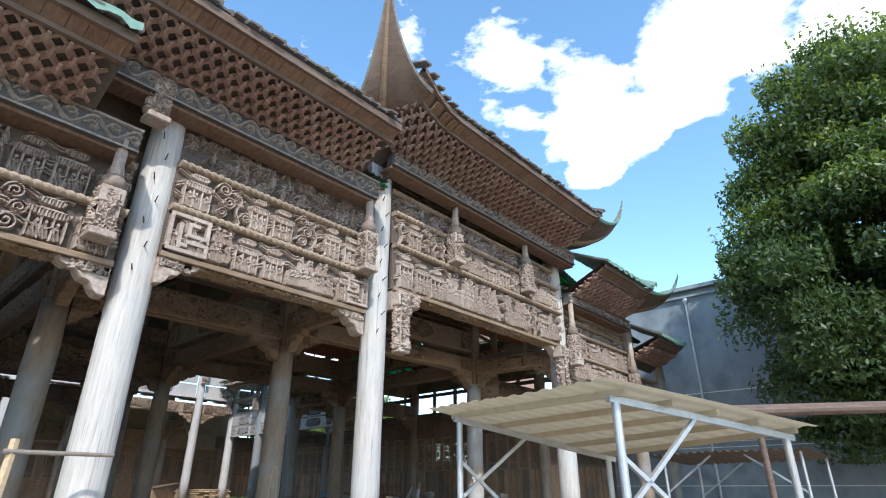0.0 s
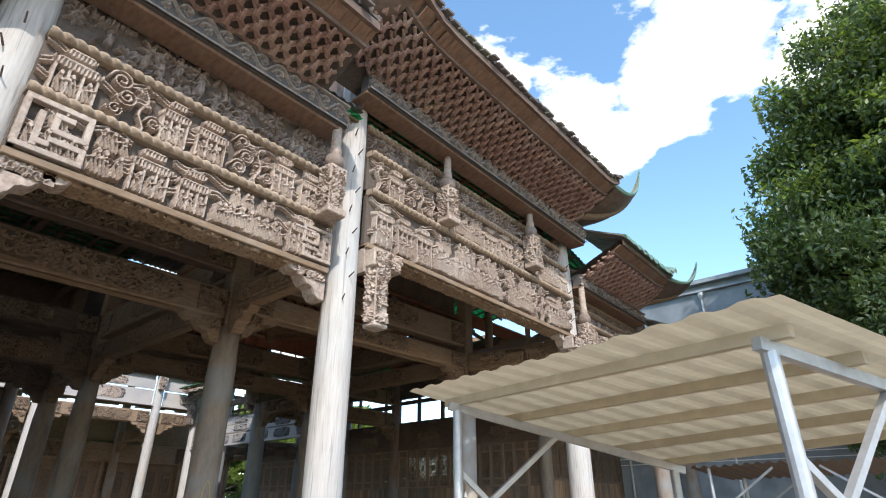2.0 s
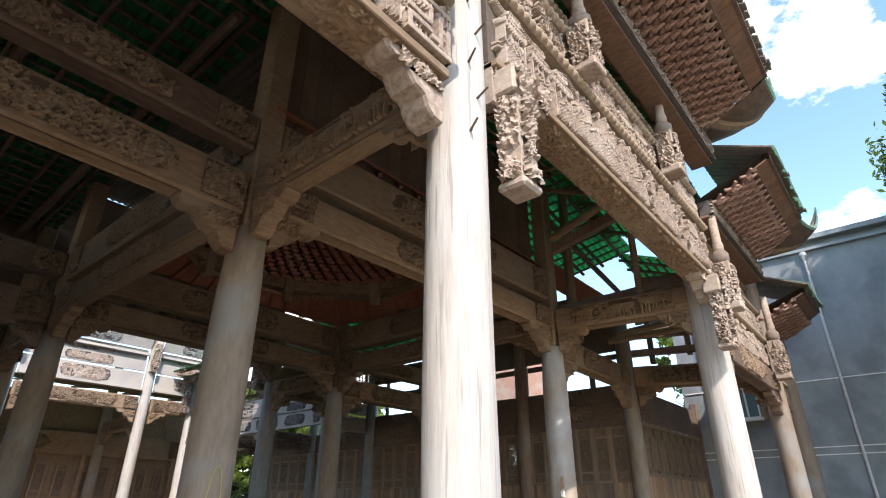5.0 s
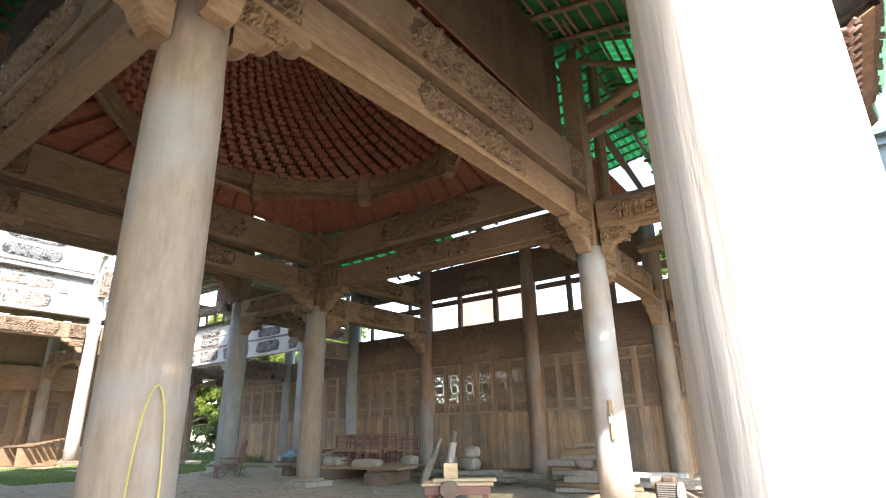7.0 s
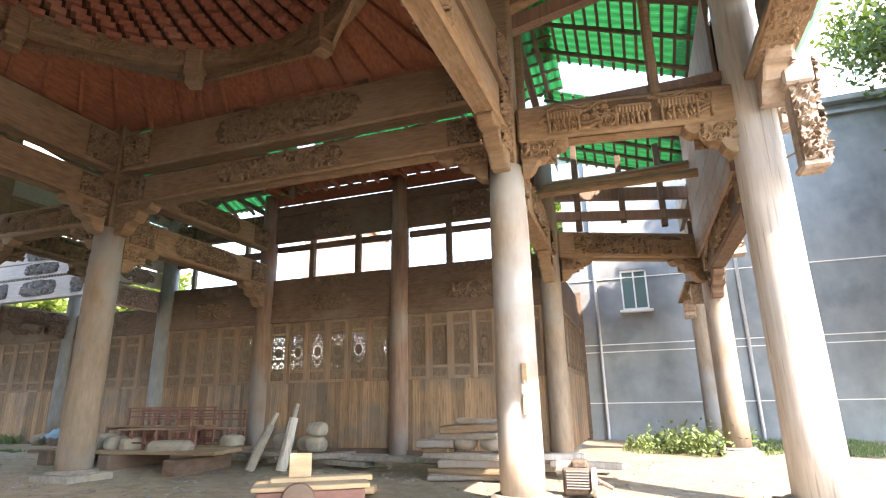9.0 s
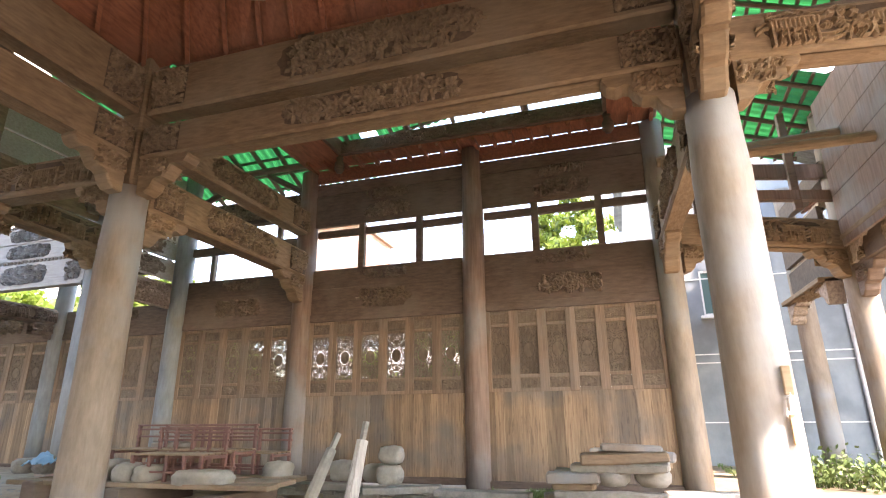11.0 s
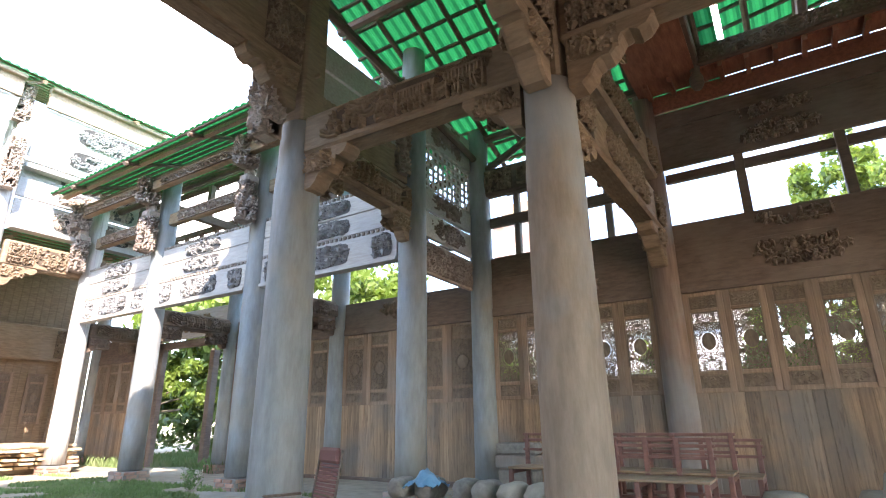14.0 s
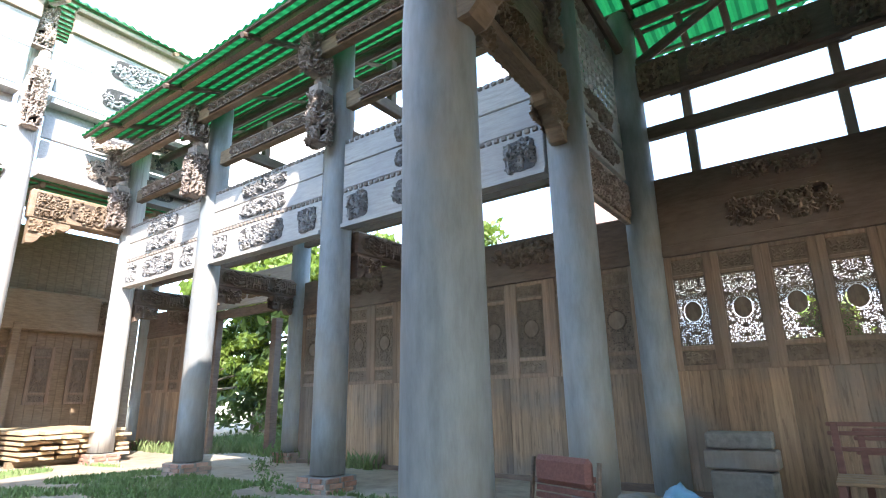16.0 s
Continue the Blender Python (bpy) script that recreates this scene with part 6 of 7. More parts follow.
part("pane", boxes(((wx0 + 0.2, 0.08, (wz0 + wz1) / 2), (0.38, 0.01, wz1 - wz0 - 0.1))), GLASS, win)
part("pane", boxes(((wx1 - 0.2, 0.09, (wz0 + wz1) / 2), (0.38, 0.01, wz1 - wz0 - 0.1))), GLASS, win)
part("sill", boxes((((wx0 + wx1) / 2, -0.06, wz0 - 0.05), (1.0, 0.2, 0.08)), bevel=0.01), WHITE, win)
for x in (0.9, 5.1, 11.5):
    p = part("drainpipe", rod(bmesh.new(), (x, -0.08, 0.1), (x, -0.08, 9.4), 0.05, 0.05, 10), STEEL, ob, "grey drainpipe")
    part("outlet", lathe(bmesh.new(), [(0.06, 9.3), (0.12, 9.5), (0.12, 9.62)], 10, (x, -0.08, 0)), STEEL, p)
for z in (1.2, 2.75, 2.98, 5.1):
    part("wall_cable", bar(bmesh.new(), (0.1, -0.03, z), (35, -0.03, z), 0.02, 0.03), WHITE, ob, "pale cable along the wall")


# ---- trees ----
def tree(x, y, z0, trunk_h, crown, leaves, seed, label, name="broadleaf_tree", size=0.2, lit_share=0.12, taper=0.0):
    """A tapered trunk with limbs and a crown of leaf clumps; crown: (cx, cy, cz, rx, ry, rz)."""
    r = np.random.RandomState(seed)
    ob = thing(name, (x, y, z0), label, "tree", "trees")
    cx, cy, cz, rx, ry, rz = crown
    bm = bmesh.new()
    rod(bm, (0, 0, 0), (0.1, 0.05, trunk_h), 0.035 * trunk_h + 0.12, 0.1, 12)
    part("trunk", bm, BARK, ob)
    n_cl = max(26, leaves // 800 if leaves > 100000 else leaves // 140)
    d = r.normal(size=(n_cl, 3))
    d /= np.linalg.norm(d, axis=1)[:, None]
    rad = r.uniform(0.35, 1.0, n_cl) ** 0.45
    lump = np.array([0.94 + 0.42 * noise.noise(Vector(v) * 2.2 + Vector((seed, 0, 0))) for v in d])
    centres = np.array([cx, cy, cz]) - np.array([x, y, z0]) + d * (rad * lump)[:, None] * np.array([rx, ry, rz])
    centres[:, :2] *= (1 - taper * np.clip(d[:, 2], 0, 1))[:, None]
    for k in range(10):
        c = Vector(centres[r.randint(n_cl)])
        part("limb", rod(bmesh.new(), (0.05, 0, trunk_h * r.uniform(0.45, 0.95)), c * 0.85, 0.09, 0.02, 7), BARK, ob)
    for name2, mat, share, seed2 in (("crown", LEAF, 1.0 - lit_share, 0), ("young_leaves", LEAF_LIT, lit_share, 1)):
        n = int(leaves * share)
        # the paler leaves sit on the upper clumps, as sun on their tops
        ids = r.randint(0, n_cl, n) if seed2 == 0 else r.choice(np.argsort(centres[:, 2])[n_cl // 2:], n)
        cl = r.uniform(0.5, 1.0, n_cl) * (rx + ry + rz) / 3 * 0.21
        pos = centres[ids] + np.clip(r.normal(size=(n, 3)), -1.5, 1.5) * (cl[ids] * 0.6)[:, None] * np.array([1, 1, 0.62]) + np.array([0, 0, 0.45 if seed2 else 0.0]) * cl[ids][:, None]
        u = r.normal(size=(n, 3)); u[:, 2] -= 0.5
        u /= np.linalg.norm(u, axis=1)[:, None]
        w = np.cross(u, r.normal(size=(n, 3)))
        w /= np.linalg.norm(w, axis=1)[:, None]
        s = size * r.uniform(0.7, 1.3, n)[:, None]
        quad = np.stack([pos - u * s, pos + w * s * 0.42, pos + u * s, pos - w * s * 0.42], 1).reshape(-1, 3)
        me = bpy.data.meshes.new(name2)
        me.from_pydata(quad.tolist(), [], np.arange(4 * n).reshape(-1, 4).tolist())
        tagged(part(name2, me, mat, ob, "dense glossy green leaves" if seed2 == 0 else "paler leaves on the clump tops, as if sunlit"), kind="stuff")
    return ob


tree(0.9, 23.0, 0, 9.0, (0.9, 22.9, 9.3, 5.8, 3.9, 7.8), 280000, 4, "large dense evergreen tree beside the grey building", size=0.11, lit_share=0.2, taper=0.35)
tree(-15.5, 40.0, 0, 8.0, (-15.5, 40.0, 9.5, 2.6, 2.6, 4.4), 8000, 8, "green tree behind the screen wall", size=0.17, lit_share=0.8)
tree(-33.5, 28.0, 0.4, 3.5, (-33.5, 28.0, 3.6, 5.2, 3.0, 3.6), 22000, 9, "leafy tree in the garden behind the doorway", size=0.17, lit_share=0.85)
tree(-44.6, 25.6, 0.4, 2.0, (-43.2, 26.4, 2.3, 4.2, 1.3, 2.2), 14000, 15, "leafy shrubs in the garden behind the gallery doorway", "garden_shrub", 0.16, 0.85)
tree(-42.0, 27.5, 0.4, 4.5, (-42.0, 27.8, 4.8, 4.8, 2.6, 4.4), 20000, 10, "leafy tree in the garden behind the gallery", size=0.24, lit_share=0.7)
tree(-20.5, 27.5, 0.2, 1.6, (-20.5, 27.5, 1.5, 5.5, 1.6, 1.5), 9000, 12, "leafy shrubs behind the screen wall", "garden_shrub", 0.22, 0.3)
tree(-18.7, 25.6, 0.2, 2.0, (-18.4, 25.6, 2.8, 1.5, 0.9, 1.3), 1800, 14, "leafy shrubs behind the screen wall", "garden_shrub", 0.16, 0.2)
tree(-27.5, 26.5, 0.2, 2.5, (-27.5, 26.5, 2.2, 3.2, 1.6, 2.2), 7000, 13, "leafy shrubs behind the gallery", "garden_shrub", 0.22, 0.3)
for x, y, w, h, seed in ((-23.0, 36.0, 5.0, 5.2, 1), (-29.0, 40.0, 7.0, 6.0, 2)):
    ob = thing("village_house", (x, y, 0), "pale village house with a grey tiled gable roof", "house", "village houses")
    part("wall", boxes(((0, 2.5, h / 2), (w, 5, h))), WHITE, ob)
    bm = bmesh.new()
    v = [bm.verts.new(p) for p in ((-w / 2 - 0.3, -0.3, h), (w / 2 + 0.3, -0.3, h), (w / 2 + 0.3, 2.5, h + 1.9), (-w / 2 - 0.3, 2.5, h + 1.9), (-w / 2 - 0.3, 5.3, h), (w / 2 + 0.3, 5.3, h))]
    for f in ((0, 1, 2, 3), (3, 2, 5, 4), (0, 3, 4), (1, 5, 2), (0, 4, 5, 1)):
        bm.faces.new([v[i] for i in f])
    part("roof", bm, ROOFTILE, ob, "grey tiled roof")
ob = thing("brick_building", (-33.5, 45.0, 0), "distant pink brick gable house behind the hall", "building")
part("wall", boxes(((0, 3, 7.6), (4.4, 6, 15.2))), BRICK, ob)
part("roof", boxes(((0, 3, 15.3), (5.0, 6.8, 0.2)), ((0, 3, 15.8), (2.6, 6.8, 0.9))), PLANK, ob, "ochre eave boards")

# ---- canopy in the yard ----
c_o = Vector((-6.42, 6.84, 0))
c_corners = [Vector(p) for p in ((-6.42, 6.84, 2.32), (-2.62, 5.7, 2.2), (-1.32, 9.1, 1.88), (-4.84, 9.82, 1.66))]


def can(u, v, low):
    """A point of the slightly twisted canopy, low metres under its sheet."""
    a, b = (u + 0.35) / 4.1, (v + 0.35) / 3.45
    return c_corners[0].lerp(c_corners[1], a).lerp(c_corners[3].lerp(c_corners[2], a), b) - c_o - Vector((0, 0, low))


ob = thing("sheet_canopy", c_o, "low canopy of cream corrugated sheet on steel posts", "canopy")
part("sheet", corrugated(can(-0.35, -0.35, 0), can(3.75, -0.35, 0), can(3.75, 3.1, 0), can(-0.35, 3.1, 0), pitch=0.3, amp=0.01, n=4), CANOPY, ob, "cream corrugated sheet")
for k in range(5):
    v = 0.02 + k * 0.72
    part("purlin", bar(bmesh.new(), can(-0.2, v, 0.065), can(3.55, v, 0.065), 0.07, 0.08), CANOPY, ob, "square steel purlin")
for u in (0.03, 3.4):
    part("side_rail", bar(bmesh.new(), can(u, -0.1, 0.14), can(u, 3.0, 0.14), 0.06, 0.08), STEEL, ob, "square steel side rail")
    for v in (0.0, 2.85):
        top = can(u, v, 0.17)
        part("post", rod(bmesh.new(), (top.x, top.y, 0), top, 0.05, 0.05, 12), STEEL, ob, "round galvanised post")
    part("brace", bar(bmesh.new(), can(u, 0.0, 0.75), can(u, 1.5, 1.75), 0.05, 0.05), STEEL, ob)
    part("brace", bar(bmesh.new(), can(u, 0.05, 1.25), can(u, 1.2, 0.17), 0.05, 0.05), STEEL, ob)
ob = thing("old_canopy", (-5.9, 15.2, 0), "smaller rusted canopy on thin steel legs", "canopy")
part("sheet", corrugated((-0.3, 0, 1.9), (3.4, -0.3, 1.95), (3.5, 2.6, 1.8), (-0.2, 2.8, 1.75)), IRON, ob, "rusted brown sheet")
for x, y in ((0, 0.2), (3.2, 0.0), (0.1, 2.5), (3.3, 2.4)):
    part("leg", rod(bmesh.new(), (x, y, 0), (x, y, 1.88), 0.035, 0.035, 8), STEEL, ob)
for a, b in (((0, 0.2, 1.0), (1.2, 0.15, 1.85)), ((3.2, 0, 1.0), (2.0, 0.05, 1.85)), ((0.1, 2.5, 0.9), (1.3, 2.5, 1.75))):
    part("brace", bar(bmesh.new(), a, b, 0.04, 0.04), STEEL, ob)

# added boards that stop sun leaking into the hall between the roofs
ob = thing("roof_gable", (-8.9, 7.92, 8.1), "dark upright boards added between two roofs to keep the sun out", "boarding", kind="structure")
bm = bmesh.new()
for k in range(54):
    x = -0.15 - 0.3 * k
    low = 0.1 + 0.2128 * min(-x, 4.7) - (0.06 * (-x - 4.7) if -x > 4.7 else 0)
    box(bm, (x, 0, (low + 2.5) / 2), (0.296, 0.05, 2.5 - low))
part("boards", bm, DARKBEAM, ob)
# low roof, and an unseen added wall to darken the hall, closing its far side
sheet_roof((-24.6, -3.6, 6.9), (-24.6, 8.6, 6.9), (-30.5, 8.6, 5.9), (-30.5, -3.6, 5.9), "dark tiled low roof over the side passage", 6, 6, ROOFTILE, DARKBEAM)
bm = bmesh.new()
for k in range(78):
    box(bm, (-9.4 - k * 0.28, -3.6, 3.6), (0.272, 0.06, 7.2))
solo("wall_south", bm, DARKBEAM, "unseen dark boarded wall added to darken the hall's end", "wall", kind="structure")
tie_beam((-29.2, 2.7), (-29.2, 8.1), 4.6, 5.3, 990, "dark beam of the side passage", DARKBEAM)

for name, y0, y1, z0, z1 in (("gable_boards", -3.5, 8.1, 6.3, 8.3), ("gable_boards", 8.15, 16.2, 6.95, 9.9)):
    bm = bmesh.new()
    k = 0
    while y0 + k * 0.3 < y1:
        box(bm, (-24.25, y0 + 0.15 + k * 0.3, (z0 + z1) / 2), (0.05, 0.297, z1 - z0))
        k += 1
    solo(name, bm, DARKBEAM, "dark upright boards closing the gable over the court side", "boarding", kind="structure")

# boards over the beam between hall and gallery, purlins under the rear sheet
ob = thing("boarded_panel", (-24.05, 16.25, 5.35), "pale boarded panel between hall column and gallery corner", "panel")
for k, (a, b) in enumerate(((0.0, 0.48), (0.56, 1.02), (1.06, 1.5))):
    part("board", boxes(((0, 1.08, (a + b) / 2), (0.08, 2.15, b - a)), bevel=0.008), FASCIA if k else BEAM, ob)
part("moulding", relief("moulding", 2.1, 0.1, 0, 0.05, height_map=rope(2.1, 0.1, 0.05)), ROPE, ob, m=Matrix.Translation((0.045, 0.03, 0.47)) @ FACE_X)
for y, z in ((17.6, 8.35), (19.2, 7.75), (20.8, 7.2)):
    solo("roof_timber", rod(bmesh.new(), (-25.0, y, z), (-19.2, y, z + 0.05), 0.09, 0.08, 8), DARKBEAM, "long dark purlin under the rear green sheet", "timber", "roof timbers")
for k, (p, q) in enumerate((((-23.9, 20.8, 6.4), (-22.4, 20.8, 7.1)), ((-20.5, 20.8, 6.4), (-21.7, 20.8, 7.1)), ((-23.95, 18.8, 7.0), (-21.5, 19.2, 7.75)), ((-23.97, 16.1, 7.4), (-23.9, 20.7, 6.7)))):
    solo("roof_timber", rod(bmesh.new(), p, q, 0.08, 0.07, 8), DARKBEAM, "slanting dark timber under the rear green sheet", "timber", "roof timbers")


# ---- clutter in the hall ----
def lump(name, c, s, seed, label, mat=STONE, cat="stone", group="loose stones", rot=0.0):
    """A rough rounded block."""
    bm = bmesh.new()
    bmesh.ops.create_icosphere(bm, subdivisions=3, radius=0.5)
    for v in bm.verts:
        p = v.co
        n = max(abs(p.x), abs(p.y), abs(p.z))
        p *= 1 + 0.45 * (0.5 / max(n, 0.01) / 1.0 - 1)
        p *= 1 + 0.14 * noise.noise(p * 4 + Vector((seed, 0, 0)))
    m = Matrix.Translation(c) @ Matrix.Rotation(radians(rot), 4, "Z") @ Matrix.Diagonal((*s, 1))
    bmesh.ops.transform(bm, matrix=m, verts=bm.verts)
    return solo(name, bm, mat, label, cat, group, smooth=True)


def on_ground(x, y, h=0.0):
    return (x, y, ground_z(x, y) + h)


r4 = random.Random(21)
# stack of salvaged timbers and stones
base = Vector(on_ground(-14.05, 18.35))
z = 0.0
for k, (n_side, long_at) in enumerate(((2, 1.5), (2, 1.7), (2, 1.6), (1, 1.9), (2, 0.55), (2, 0.6), (2, 1.3), (2, 1.1), (1, 0.9))):
    h = r4.choice((0.09, 0.11, 0.13))
    for j in range(n_side):
        L = long_at * r4.uniform(0.8, 1.1)
        dx = -0.62 if k in (4, 5) else r4.uniform(-0.22, 0.22)
        bm = bmesh.new()
        box(bm, base + Vector((dx, -0.25 + 0.5 * j + r4.uniform(-0.06, 0.06), z + h / 2)), (L, r4.uniform(0.26, 0.4), h), 0.022, Euler((0, radians(r4.uniform(-4, 4) if k > 5 else 0), radians(r4.uniform(-12, 12)))).to_matrix())
        bmesh.ops.subdivide_edges(bm, edges=bm.edges[:], cuts=1)
        for v in bm.verts:
            v.co += 0.035 * noise.noise_vector(v.co * 3.0)
        solo("salvaged_timber", bm, (STONE, BEAM, COLUMN)[(k + j) % 3], "weathered grey timber block in a stack", "timber", "salvaged stack")
    z += h + 0.002
for k, dx in enumerate((-0.12, 0.36)):
    ob = thing("stone_drum", base + Vector((dx, -0.22, 0.47)), "round carved stone base between the stacked timbers", "stone", "stone drums")
    part("drum", lathe(bmesh.new(), [(0.15, 0.0), (0.215, 0.06), (0.225, 0.14), (0.19, 0.2), (0.16, 0.22), (0.17, 0.25), (0.15, 0.26)], 20, wobble=0.06, seed=k), STONE, ob, smooth=True)
for k, (x, y, L, a) in enumerate(((-12.6, 18.9, 1.5, 4), (-12.2, 18.5, 1.2, -12), (-12.9, 18.6, 1.3, 10), (-15.5, 16.4, 0.9, 18))):
    bm = bmesh.new()
    box(bm, on_ground(x, y, 0.1 + 0.11 * (k % 3)), (L, 0.24, 0.1), 0.012, Euler((0, 0, radians(a))).to_matrix())
    solo("sawn_offcut", bm, PALE if k < 3 else FRESH, "pale weathered offcut on the ground", "timber", "offcuts")

# low platform of planks with stone pieces along the wall
for k in range(4):
    bm = bmesh.new()
    box(bm, on_ground(-20.9 + 0.1 * k, 17.25 + 0.33 * k, 0.31 + 0.012 * (k % 2)), (4.6 - 0.3 * k, 0.3, 0.07), 0.01, Euler((0, 0, radians(r4.uniform(-2, 2)))).to_matrix())
    solo("bench_plank", bm, BEAM, "thick worn plank of a low work platform", "plank", "platform planks")
for x in (-22.6, -21.0, -19.4):
    solo("timber_block", boxes((on_ground(x, 17.7, 0.12), (0.3, 1.5, 0.3)), bevel=0.02), DARKBEAM, "dark timber block under the platform", "timber", "platform blocks")
stones = [(-23.3, 17.4, 0.36), (-22.95, 17.5, 0.4), (-22.4, 17.45, 0.42), (-22.1, 17.4, 0.44), (-21.75, 17.35, 0.46), (-21.45, 17.4, 0.48), (-21.1, 17.3, 0.44), (-20.8, 17.4, 0.4)]
for k, (x, y, h) in enumerate(stones):
    lump("carved_stone", on_ground(x, y, 0.33 + h * 0.27), (0.27, 0.5, h * 0.68), 50 + k, "pale arched carved stone piece on the platform", rot=r4.uniform(-14, 14))
lump("carved_stone", on_ground(-19.75, 17.3, 0.46), (0.95, 0.36, 0.26), 70, "long pale carved stone lying on planks", rot=6)
for k, (x, y, s) in enumerate(((-19.25, 18.4, 0.4), (-17.9, 19.1, 0.34), (-17.5, 18.8, 0.36), (-18.4, 19.0, 0.4))):
    lump("round_stone", on_ground(x, y, s * 0.4 + 0.3), (s * 1.1, s, s * 0.85), 80 + k, "round grey carved stone cushion")
lump("round_stone", on_ground(-17.48, 18.78, 0.73), (0.38, 0.36, 0.28), 91, "round grey carved stone cushion stacked on another")
for k in range(9):
    x, y = -19.4 + 0.42 * k, 18.9 + 0.12 * math.sin(k * 2.1)
    bm = bmesh.new()
    box(bm, on_ground(x, y, 0.12 + 0.06 * (k % 3)), (r4.uniform(0.9, 1.5), 0.3, 0.1), 0.012, Euler((0, radians(r4.uniform(-3, 3)), radians(r4.uniform(-14, 14)))).to_matrix())
    solo("stone_slab", bm, STONE, "rough stone slab lying on rubble", "slab", "stone slabs")
for k, (x, y, lean, L, rr) in enumerate(((-18.52, 18.05, (0.19, 0.36), 0.83, 0.1), (-17.92, 18.25, (0.09, 0.2), 0.97, 0.11))):
    p = Vector(on_ground(x, y, 0.0))
    q = p + Vector((lean[0], lean[1], L))
    ob = thing("stone_baluster", p, "pale slender post with a tenon leaning on the stones", "post", "leaning posts")
    part("shaft", rod(bmesh.new(), (0, 0, 0), q - p, rr, rr * 0.8, 10), PALE if k else STONE, ob)
    part("tenon", bar(bmesh.new(), q - p, (q - p) * 1.28, 0.07, 0.07), STONE, ob)
ob = thing("blue_tarpaulin", on_ground(-22.95, 17.4, 0.58), "crumpled light blue plastic sheet over the stones", "sheet")
bm = bmesh.new()
rows = []
for j in range(13):
    row = []
    for i in range(13):
        u, v = (i - 6) / 6, (j - 6) / 6
        hgt = 0.34 * math.exp(-1.6 * (u * u + v * v)) + 0.09 * noise.noise(Vector((u * 2.5, v * 2.5, 4))) + 0.05 * noise.noise(Vector((u * 6, v * 6, 9)))
        row.append(bm.verts.new((u * 0.2 + 0.04 * noise.noise(Vector((v * 4, u * 3, 1))), v * 0.22, hgt * 0.5 + 0.06 * noise.noise(Vector((u * 9, v * 9, 2))) - 0.12)))
    rows.append(row)
for a, b in zip(rows, rows[1:]):
    for i in range(12):
        bm.faces.new((a[i], a[i + 1], b[i + 1], b[i]))
part("sheet", bm, BLUETARP, ob, smooth=True)


def settee(x, y, L, label, z=0.0):
    """A long spindle bench: posts, rails, slatted seat."""
    ob = thing("wooden_bench", on_ground(x, y, z), label, "bench", "stacked benches")
    n = 5
    for k in range(n):
        px = L * k / (n - 1)
        part("back_post", boxes(((px, 0.5, 0.46), (0.05, 0.05, 0.92)), bevel=0.006), BENCHRED, ob)
        part("front_leg", boxes(((px, 0.0, 0.22), (0.05, 0.05, 0.44)), bevel=0.006), BENCHRED, ob)
        part("cross_rail", boxes(((px, 0.25, 0.4), (0.05, 0.46, 0.05))), BENCHRED, ob)
    for zz, dy in ((0.9, 0.5), (0.82, 0.5), (0.68, 0.5), (0.16, 0.5), (0.16, 0.0)):
        part("rail", boxes(((L / 2, dy, zz), (L + 0.1, 0.035, 0.038)), bevel=0.006), BENCHRED, ob)
    for k in range(4):
        part("seat_slat", boxes(((L / 2, 0.03 + 0.14 * k, 0.455), (L + 0.06, 0.11, 0.03)), bevel=0.005), BEAM, ob)
    ob.scale = (1, 1, 0.82)
    return ob


settee(-22.0, 17.8, 2.35, "long red-brown spindle bench stacked by the screen wall", 0.34)
settee(-21.85, 18.5, 2.4, "long red-brown spindle bench behind another", 0.26)
settee(-21.05, 17.3, 1.25, "shorter red-brown spindle bench in front of the stack", 0.34)

# salvaged blocks against the screen wall
for k, (z, h, L) in enumerate(((0.22, 0.44, 0.62), (0.56, 0.2, 0.72), (0.76, 0.17, 0.66))):
    bm = bmesh.new()
    box(bm, on_ground(-22.95, 20.1, z), (L, 0.36, h), 0.02, Euler((0, 0, radians(3 * k - 3))).to_matrix())
    solo("salvaged_timber", bm, (STONE, COLUMN, STONE)[k], "grey weathered block stacked against the screen wall", "timber", "salvaged blocks")

# folding recliner
ob = thing("folding_recliner", on_ground(-23.3, 15.66), "maroon folding recliner with a slatted back and black tube frame", "chair")
tilt = Matrix.Rotation(radians(-20), 4, "Z") @ Matrix.Scale(0.82, 4)
for s in (-0.3, 0.3):
    bm = rod(bmesh.new(), (s, 0.25, 0.05), (s, 0.42, 1.15), 0.016, 0.016, 8)
    rod(bm, (s, -0.35, 0.02), (s, 0.3, 0.55), 0.016, 0.016, 8)
    rod(bm, (s, 0.45, 0.02), (s, -0.25, 0.5), 0.016, 0.016, 8)
    part("side_frame", bm, IRON, ob, "black tube side frame", tilt)
    part("armrest", boxes(((s * 1.2, -0.05, 0.62), (0.06, 0.5, 0.03)), bevel=0.01), IRON, ob, m=tilt)
for k in range(14):
    part("back_slat", boxes(((0, 0.3 + 0.009 * k, 0.46 + 0.045 * k), (0.52, 0.02, 0.036)), bevel=0.004), BROWNCHAIR, ob, m=tilt)
part("headrest", boxes(((0, 0.4, 1.08), (0.5, 0.08, 0.18)), bevel=0.03), BROWNCHAIR, ob, m=tilt)
part("seat", boxes(((0, 0.02, 0.44), (0.54, 0.5, 0.04)), bevel=0.012), BROWNCHAIR, ob, m=tilt)
part("footrest", boxes(((0, -0.42, 0.22), (0.5, 0.06, 0.38)), bevel=0.012), BROWNCHAIR, ob, m=tilt)

# table saw and engine
ob = thing("table_saw", on_ground(-14.25, 13.5), "rough wooden sawbench with a rusted round guard", "sawbench")
turn = Matrix.Rotation(radians(32), 4, "Z") @ Matrix.Diagonal((0.95, 1, 0.82, 1))
